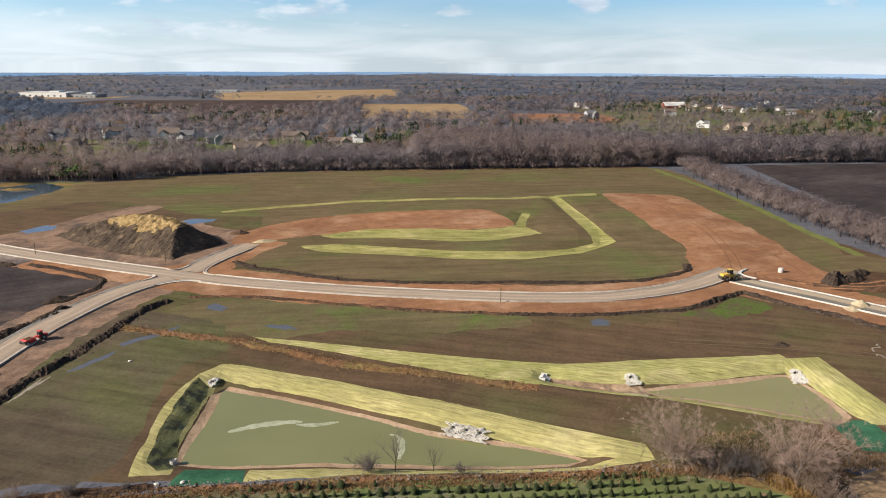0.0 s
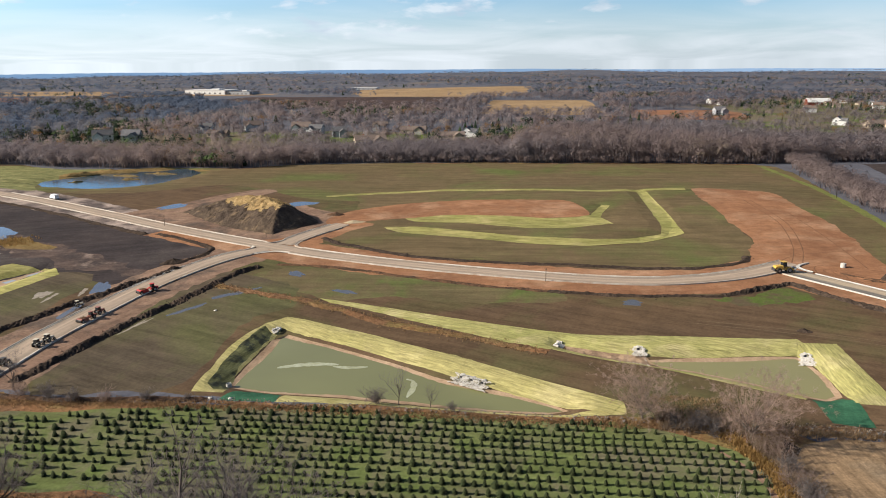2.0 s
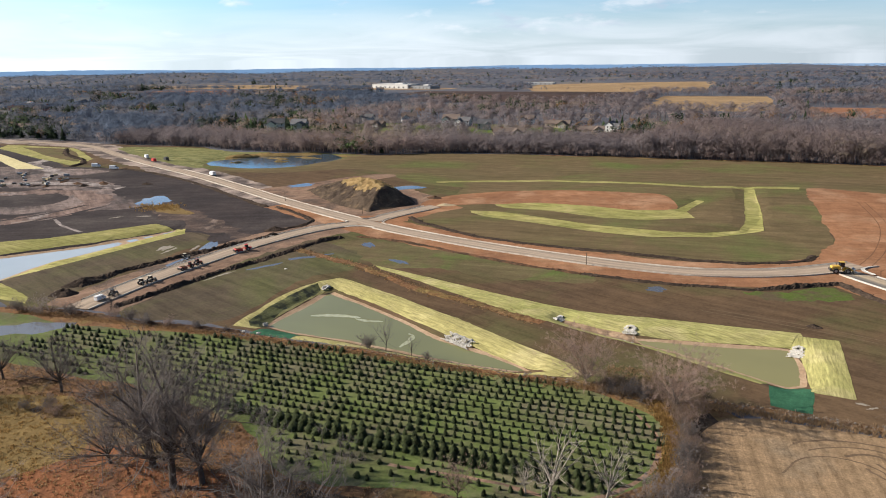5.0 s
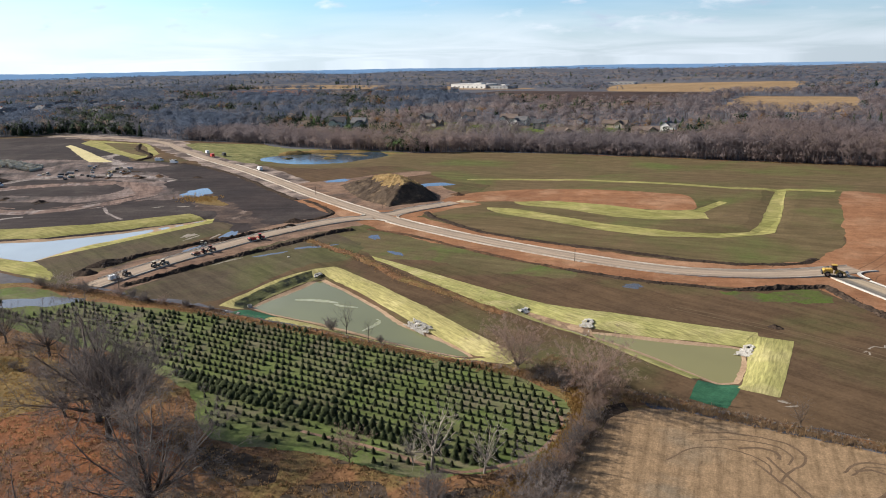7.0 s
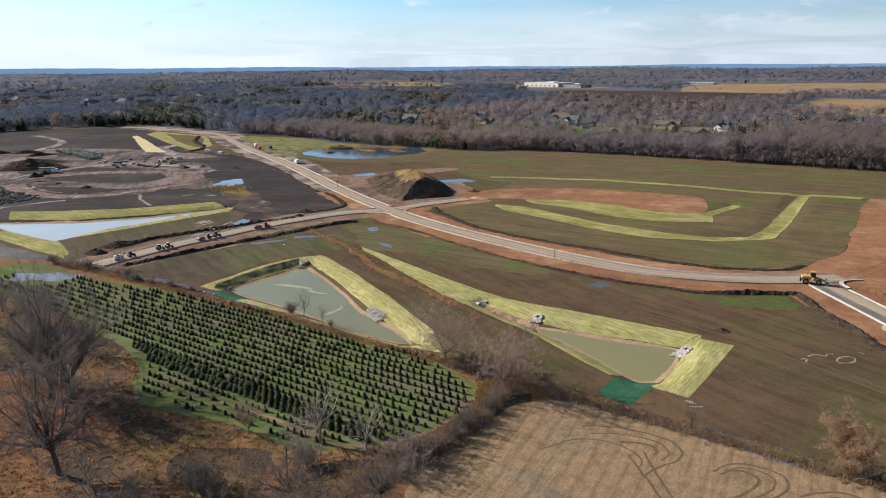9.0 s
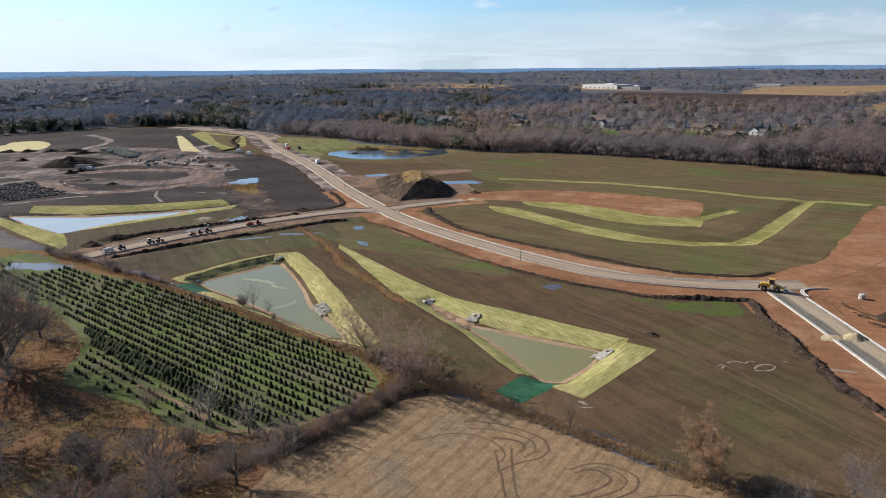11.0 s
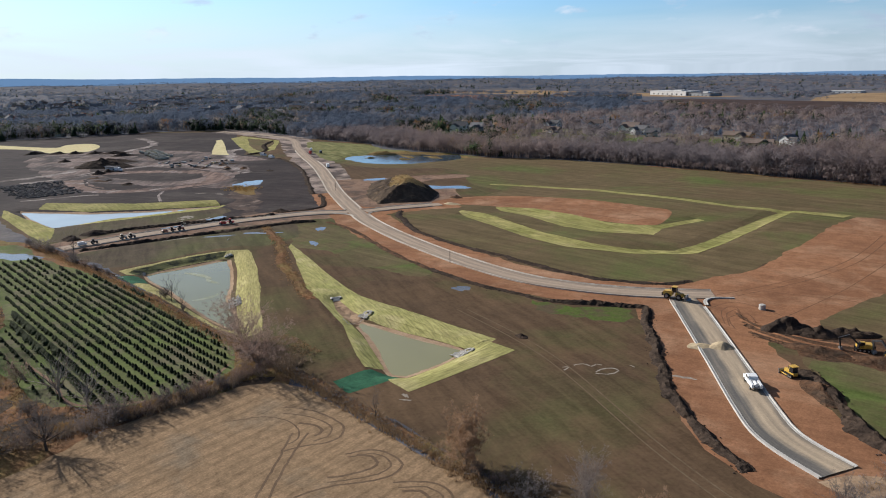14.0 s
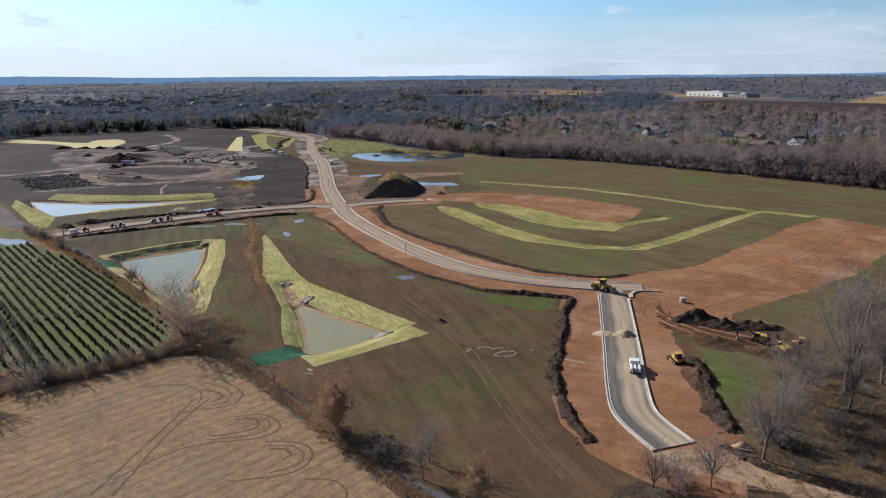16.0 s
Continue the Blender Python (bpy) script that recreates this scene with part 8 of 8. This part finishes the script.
# ---- distance ----
ring_rng = np.random.default_rng(2)
ang = np.radians(np.arange(-60, 140, 0.5))
hills = 15 + np.interp(np.degrees(ang), [45, 60, 84, 140], [0, 10, 38, 42]) + 3.0 * np.sin(ang * 9) + 2.0 * np.sin(ang * 23 + 1) + ring_rng.normal(0, 0.7, len(ang))
v, f = [], []
for a, h in zip(ang, hills):
    v += [(70 - 4700 * math.sin(a), 40 + 4700 * math.cos(a), -60), (70 - 4700 * math.sin(a), 40 + 4700 * math.cos(a), h)]
for i in range(len(ang) - 1):
    f.append((2 * i, 2 * i + 2, 2 * i + 3, 2 * i + 1))
# haze on the hills is painted: blue base colour plus a blue glow
hill_mat = bpy.data.materials.new("haze_glow_hills")
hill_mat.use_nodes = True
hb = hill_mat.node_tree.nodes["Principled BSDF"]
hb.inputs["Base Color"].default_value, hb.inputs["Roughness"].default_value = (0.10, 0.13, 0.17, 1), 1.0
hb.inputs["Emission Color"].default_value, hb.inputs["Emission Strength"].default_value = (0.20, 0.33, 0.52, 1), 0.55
sheet("backdrop", v, f, hill_mat, "blue glowing sheet standing for hazy hills on the horizon", category="hills")


# ---- poles ----
for px, py, ph in ((25.5, 187, 4.2), (-80, 232, 4.5), (-128, 244.5, 4.5)):
    pole = thing("pole", "thin dark wooden pole beside the new street", "pole", "street poles", px, py, 0, height(px, py))
    part("shaft", Shape().tube((0, 0, -0.3), (0, 0, ph), 0.12, 0.09), M["wood_pole"], pole)
    part("crossbar", Shape().box(0, 0, ph - 0.4, 0.7, 0.1, 0.1, 0.02), M["wood_pole"], pole)


# ---- vehicles and machines ----
def wheel(parent, x, y, r, w):
    tyre = part("wheel", Shape().prism([(x + r * math.cos(a), r + r * math.sin(a)) for a in [2 * math.pi * i / 16 for i in range(16)]], y - w / 2, y + w / 2, 0.12), M["rubber"], parent)
    part("rim", Shape().prism([(x + r * 0.55 * math.cos(a), r + r * 0.55 * math.sin(a)) for a in [2 * math.pi * i / 12 for i in range(12)]], y - w / 2 - 0.01, y + w / 2 + 0.01), M["steel"], tyre)


def service_truck(x, y, turn):
    t = thing("utility_truck", "white crew-cab utility truck parked on the new street", "truck", x=x, y=y, turn=turn, z=0.22)
    part("chassis", Shape().box(0, 0, 0.62, 6.3, 1.0, 0.25), M["dark_paint"], t)
    part("body", Shape().prism([(0.6, 0.6), (3.2, 0.6), (3.25, 1.15), (3.1, 1.3), (2.2, 1.42), (0.6, 1.42)], -0.98, 0.98, 0.03), M["white_paint"], t)
    part("cab", Shape().prism([(-0.6, 0.6), (2.2, 0.6), (2.15, 1.45), (1.55, 2.1), (-0.3, 2.15), (-0.55, 1.5)], -0.96, 0.96, 0.04), M["white_paint"], t)
    part("windscreen", Shape().prism([(1.62, 2.02), (2.16, 1.48), (2.2, 1.48), (1.66, 2.06)], -0.8, 0.8), M["cab_glass"], t)
    for s in (-1, 1):
        part("side_window", Shape().box(0.95, s * 0.955, 1.75, 0.9, 0.04, 0.5), M["cab_glass"], t)
        part("side_window", Shape().box(-0.02, s * 0.955, 1.75, 0.7, 0.04, 0.5), M["cab_glass"], t)
        part("toolbox", Shape().box(-2.0, s * 0.82, 1.25, 2.6, 0.4, 0.75), M["white_paint"], t)
        part("headlight", Shape().box(3.2, s * 0.75, 1.05, 0.1, 0.3, 0.2), M["steel"], t)
    part("bed", Shape().box(-2.0, 0, 0.95, 2.6, 1.3, 0.12), M["steel"], t)
    part("tank", Shape().tube((-2.9, 0, 1.35), (-1.2, 0, 1.35), 0.36, sides=12), M["white_paint"], t)
    part("bumper", Shape().box(3.3, 0, 0.62, 0.15, 1.9, 0.25), M["steel"], t)
    for wx in (2.2, -1.9):
        for s in (-1, 1):
            wheel(t, wx, s * 0.85, 0.42, 0.3)


def wheel_loader(x, y, turn):
    t = thing("wheel_loader", "yellow wheel loader with raised bucket on the street", "loader", x=x, y=y, turn=turn, z=0.24)
    part("engine_cover", Shape().prism([(-3.2, 1.0), (-0.6, 1.0), (-0.6, 2.3), (-2.9, 2.15), (-3.2, 1.8)], -0.95, 0.95, 0.05), M["yellow_paint"], t)
    part("front_frame", Shape().prism([(0.0, 0.8), (2.0, 0.8), (1.8, 1.7), (0.3, 2.0)], -0.6, 0.6, 0.04), M["yellow_paint"], t)
    cab = part("cab", Shape().prism([(-0.9, 2.0), (0.5, 1.9), (0.35, 3.35), (-0.8, 3.35)], -0.75, 0.75, 0.03), M["cab_glass"], t)
    part("cab_roof", Shape().box(-0.22, 0, 3.42, 1.5, 1.65, 0.14), M["yellow_paint"], cab)
    for s in (-1, 1):
        part("lift_arm", Shape().prism([(0.3, 1.75), (2.6, 0.9), (3.2, 0.6), (3.25, 0.9), (2.6, 1.3), (0.4, 2.1)], s * 0.55 - 0.1, s * 0.55 + 0.1), M["yellow_paint"], t)
        for wx in (-2.0, 1.3):
            wheel(t, wx, s * 1.05, 0.8, 0.6)
    part("bucket", Shape().prism([(3.0, 0.25), (4.2, 0.2), (4.25, 0.28), (3.3, 0.5), (3.15, 1.2), (3.5, 1.55), (3.4, 1.6), (2.95, 1.3)], -1.4, 1.4), M["steel"], t)
    part("counterweight", Shape().box(-3.3, 0, 1.1, 0.4, 1.9, 0.9), M["dark_paint"], t)
    part("exhaust", Shape().tube((-1.6, 0.4, 2.2), (-1.6, 0.4, 3.0), 0.07), M["dark_paint"], t)
    return t


def track(parent, y, long, r, w):
    out = [(long / 2 + r * math.sin(a), r + r * math.cos(a)) for a in [math.pi * i / 6 for i in range(7)]] + [(-long / 2 - r * math.sin(a), r - r * math.cos(a)) for a in [math.pi * i / 6 for i in range(7)]]
    tr = part("crawler_track", Shape().prism(out, y - w / 2, y + w / 2), M["rubber"], parent)
    for k in range(4):
        x = -long / 2 + long * k / 3
        part("track_roller", Shape().tube((x, y - w / 2 - 0.03, r), (x, y + w / 2 + 0.03, r), r * 0.6, sides=10), M["steel"], tr)


def bulldozer(x, y, turn):
    t = thing("bulldozer", "yellow bulldozer working at the spoil bank", "bulldozer", x=x, y=y, turn=turn, z=height(x, y))
    for s in (-1, 1):
        track(t, s * 0.95, 2.4, 0.45, 0.5)
        part("push_arm", Shape().box(1.2, s * 1.3, 0.5, 2.6, 0.14, 0.2), M["yellow_paint"], t)
    part("engine_cover", Shape().prism([(0.0, 0.6), (1.9, 0.6), (1.95, 1.6), (0.0, 1.7)], -0.6, 0.6, 0.05), M["yellow_paint"], t)
    part("hull", Shape().box(-0.7, 0, 0.95, 1.6, 1.3, 0.8), M["yellow_paint"], t)
    cab = part("cab", Shape().prism([(-1.3, 1.3), (0.1, 1.3), (0.0, 2.8), (-1.2, 2.8)], -0.7, 0.7, 0.03), M["cab_glass"], t)
    part("cab_roof", Shape().box(-0.6, 0, 2.88, 1.7, 1.7, 0.16), M["yellow_paint"], cab)
    part("blade", Shape().prism([(2.4, 0.0), (2.6, 0.05), (2.5, 0.6), (2.65, 1.15), (2.5, 1.15), (2.3, 0.6)], -1.7, 1.7), M["steel"], t)
    part("exhaust", Shape().tube((1.0, 0.2, 1.6), (1.0, 0.2, 2.4), 0.06), M["dark_paint"], t)
    return t


def excavator(x, y, turn, swing):
    t = thing("excavator", "yellow crawler excavator with its dark boom lowered", "excavator", x=x, y=y, turn=turn, z=height(x, y) + 0.1)
    for s in (-1, 1):
        track(t, s * 1.2, 3.2, 0.48, 0.6)
    part("undercarriage", Shape().box(0, 0, 0.7, 2.2, 2.0, 0.4), M["dark_paint"], t)
    c, n = math.cos(radians(swing)), math.sin(radians(swing))

    def turned(shape):
        shape.v = [(p[0] * c - p[1] * n, p[0] * n + p[1] * c, p[2]) for p in shape.v]
        return shape

    part("upper_body", turned(Shape().prism([(-2.6, 1.0), (1.4, 1.0), (1.4, 1.9), (-0.4, 2.2), (-2.6, 2.1)], -1.35, 1.35, 0.04)), M["yellow_paint"], t)
    cab = part("cab", turned(Shape().prism([(0.0, 1.2), (1.7, 1.2), (1.6, 2.3), (1.1, 2.9), (0.0, 2.9)], 0.35, 1.35, 0.03)), M["cab_glass"], t)
    part("cab_roof", turned(Shape().box(0.5, 0.85, 2.95, 1.3, 1.05, 0.12)), M["yellow_paint"], cab)
    part("boom", turned(Shape().prism([(1.2, 1.6), (3.6, 4.1), (6.2, 3.4), (6.3, 3.75), (3.6, 4.7), (0.9, 2.0)], -0.45, -0.05)), M["dark_paint"], t, "dark boom")
    part("stick", turned(Shape().prism([(6.0, 3.9), (6.5, 3.7), (5.9, 0.9), (5.6, 0.9)], -0.4, -0.1)), M["dark_paint"], t)
    part("bucket", turned(Shape().prism([(5.4, 1.0), (6.1, 0.9), (6.0, 0.3), (5.2, 0.0), (4.9, 0.4)], -0.85, 0.35)), M["steel"], t)
    part("counterweight", turned(Shape().box(-2.75, 0, 1.45, 0.5, 2.6, 0.9)), M["dark_paint"], t)
    return t


def earth_scraper(x, y, turn, coat, label):
    """A wheeled tractor that draws a low open bowl."""
    t = thing("earth_scraper", label, "scraper", "machines on the side street", x, y, turn, 0.24)
    bowl = part("bowl", Shape().prism([(-3.4, 0.45), (-0.4, 0.35), (-0.2, 0.7), (-0.5, 1.35), (-3.0, 1.45), (-3.6, 1.1)], -1.2, 1.2, 0.03), M[coat], t)
    part("bowl_floor", Shape().box(-1.8, 0, 1.42, 2.2, 1.9, 0.08), M["topsoil_red"], bowl, "earth heaped in the bowl")
    part("drawbar", Shape().prism([(-0.5, 1.1), (0.6, 1.5), (1.4, 1.0), (1.4, 0.8), (0.6, 1.25), (-0.5, 0.85)], -0.25, 0.25), M[coat], t)
    part("hull", Shape().prism([(1.0, 0.6), (3.6, 0.6), (3.7, 1.3), (2.2, 1.55), (1.0, 1.4)], -0.6, 0.6, 0.04), M[coat], t)
    cab = part("cab", Shape().prism([(1.1, 1.4), (2.2, 1.45), (2.1, 2.5), (1.2, 2.5)], -0.6, 0.6, 0.03), M["cab_glass"], t)
    part("cab_roof", Shape().box(1.65, 0, 2.56, 1.25, 1.4, 0.12), M[coat], cab)
    part("tailgate", Shape().box(-3.6, 0, 0.9, 0.15, 2.2, 0.7), M["dark_paint"], t)
    for s in (-1, 1):
        wheel(t, -3.0, s * 1.3, 0.6, 0.4)
        wheel(t, 2.0, s * 0.95, 0.75, 0.5)
    return t


def tractor(x, y, turn, coat, label):
    t = thing("tractor", label, "tractor", "machines on the side street", x, y, turn, 0.24)
    part("bonnet", Shape().prism([(0.3, 0.8), (2.2, 0.8), (2.2, 1.5), (0.3, 1.7)], -0.45, 0.45, 0.05), M[coat], t)
    part("hull", Shape().box(-0.3, 0, 0.9, 1.8, 0.9, 0.6), M["dark_paint"], t)
    cab = part("cab", Shape().prism([(-1.0, 1.2), (0.4, 1.2), (0.3, 2.7), (-0.9, 2.7)], -0.7, 0.7, 0.03), M["cab_glass"], t)
    part("cab_roof", Shape().box(-0.3, 0, 2.78, 1.5, 1.6, 0.14), M[coat], cab)
    for s in (-1, 1):
        wheel(t, -0.7, s * 0.95, 0.8, 0.5)
        wheel(t, 1.7, s * 0.8, 0.5, 0.35)
        part("mudguard", Shape().box(-0.7, s * 0.95, 1.65, 1.3, 0.5, 0.1), M[coat], t)
    return t


def van(x, y, turn, coat, label):
    t = thing("van", label, "van", "vehicles on the far street", x, y, turn, height(x, y) * 0.5 + 0.24)
    part("body", Shape().prism([(-2.6, 0.4), (2.6, 0.4), (2.6, 1.2), (1.7, 1.5), (1.2, 2.3), (-2.6, 2.3)], -0.98, 0.98, 0.04), M[coat], t)
    part("windscreen", Shape().prism([(1.24, 2.2), (1.72, 1.55), (1.78, 1.55), (1.3, 2.2)], -0.85, 0.85), M["cab_glass"], t)
    for wx in (1.7, -1.7):
        for s in (-1, 1):
            wheel(t, wx, s * 0.85, 0.36, 0.25)
    return t


def scaled(made, size):
    made.scale = (size, size, size)


service_truck(139, 165.2, 130)
wheel_loader(98.5, 204.8, 12)
scaled(bulldozer(142.3, 175.8, 150), 0.85)
scaled(excavator(147.5, 200.8, 20, 200), 0.8)
scaled(bulldozer(155, 205, 200), 0.8)
scaled(excavator(154, 199.2, 10, 150), 0.8)
scaled(earth_scraper(-88.4, 162.4, 60, "red_paint", "bright red tractor scraper on the side street"), 0.85)
scaled(earth_scraper(-91.4, 138.4, 76, "rust_paint", "dull red tractor scraper beside the new kerb"), 0.75)
scaled(tractor(-91.2, 143.2, 76, "rust_paint", "dull red tractor standing on the side street"), 0.72)
scaled(tractor(-91.6, 123.6, 80, "cream_paint", "cream compact tractor beside the new kerb"), 0.7)
scaled(tractor(-92.0, 120.4, 84, "cream_paint", "cream compact tractor beside the new kerb"), 0.7)
scaled(tractor(-91.9, 109.6, 88, "dark_paint", "dark compact tractor beside the new kerb"), 0.65)
scaled(van(-92.4, 105.5, 90, "white_paint", "small white van at the side street's end"), 0.62)
scaled(tractor(-100.5, 148.0, 60, "cream_paint", "cream tractor on the clay verge"), 0.6)
for vx, vy, vt, vc, vl in ((-214, 296, 153, "white_paint", "white van on the far street"), (-288, 338, 153, "dark_paint", "dark van on the far street"), (-310, 343, 150, "white_paint", "white van beside the far street"), (-308, 299, 20, "white_paint", "white van in the works yard"), (-292, 331, 150, "red_paint", "red van on the far street"),
                           (-305, 190, 30, "white_paint", "white van in the works yard"), (-290, 296, 10, "white_paint", "white van in the works yard")):
    van(vx, vy, vt, vc, vl)
stack_random = random.Random(4)
for k in range(46):
    row, col = divmod(k, 12)
    bx, by = -408 + col * 5.6 + stack_random.uniform(-1, 1), 243 - col * 0.9 + row * 3.8 + stack_random.uniform(-1, 1)
    pp = thing("concrete_pipe", "pale concrete pipe section lying in the works yard", "pipe", "stored pipes", bx, by, stack_random.uniform(-8, 8) + 80, height(bx, by))
    s = Shape()
    for r_in in (1.0, 0.82):
        s.tube((-1.3, 0, 0.98), (1.3, 0, 0.98), r_in, sides=12, capped=False)
    part("barrel", s, M["pipe"], pp)
for k in range(40):
    bx, by = stack_random.uniform(-330, -280), stack_random.uniform(222, 268)
    pp = thing("pallet_stack", "strapped stack of grey building materials", "materials", "stored materials", bx, by, stack_random.uniform(0, 180), height(bx, by))
    hgt = stack_random.uniform(0.4, 1.1)
    part("pallet", Shape().box(0, 0, 0.1, 2.0, 1.2, 0.2), M["wood_pole"], pp)
    part("load", Shape().box(0, 0, 0.2 + hgt / 2, stack_random.uniform(1.2, 3.2), 1.1, hgt), M[stack_random.choice(("concrete", "siding_grey", "gravel", "dark_paint"))], pp)
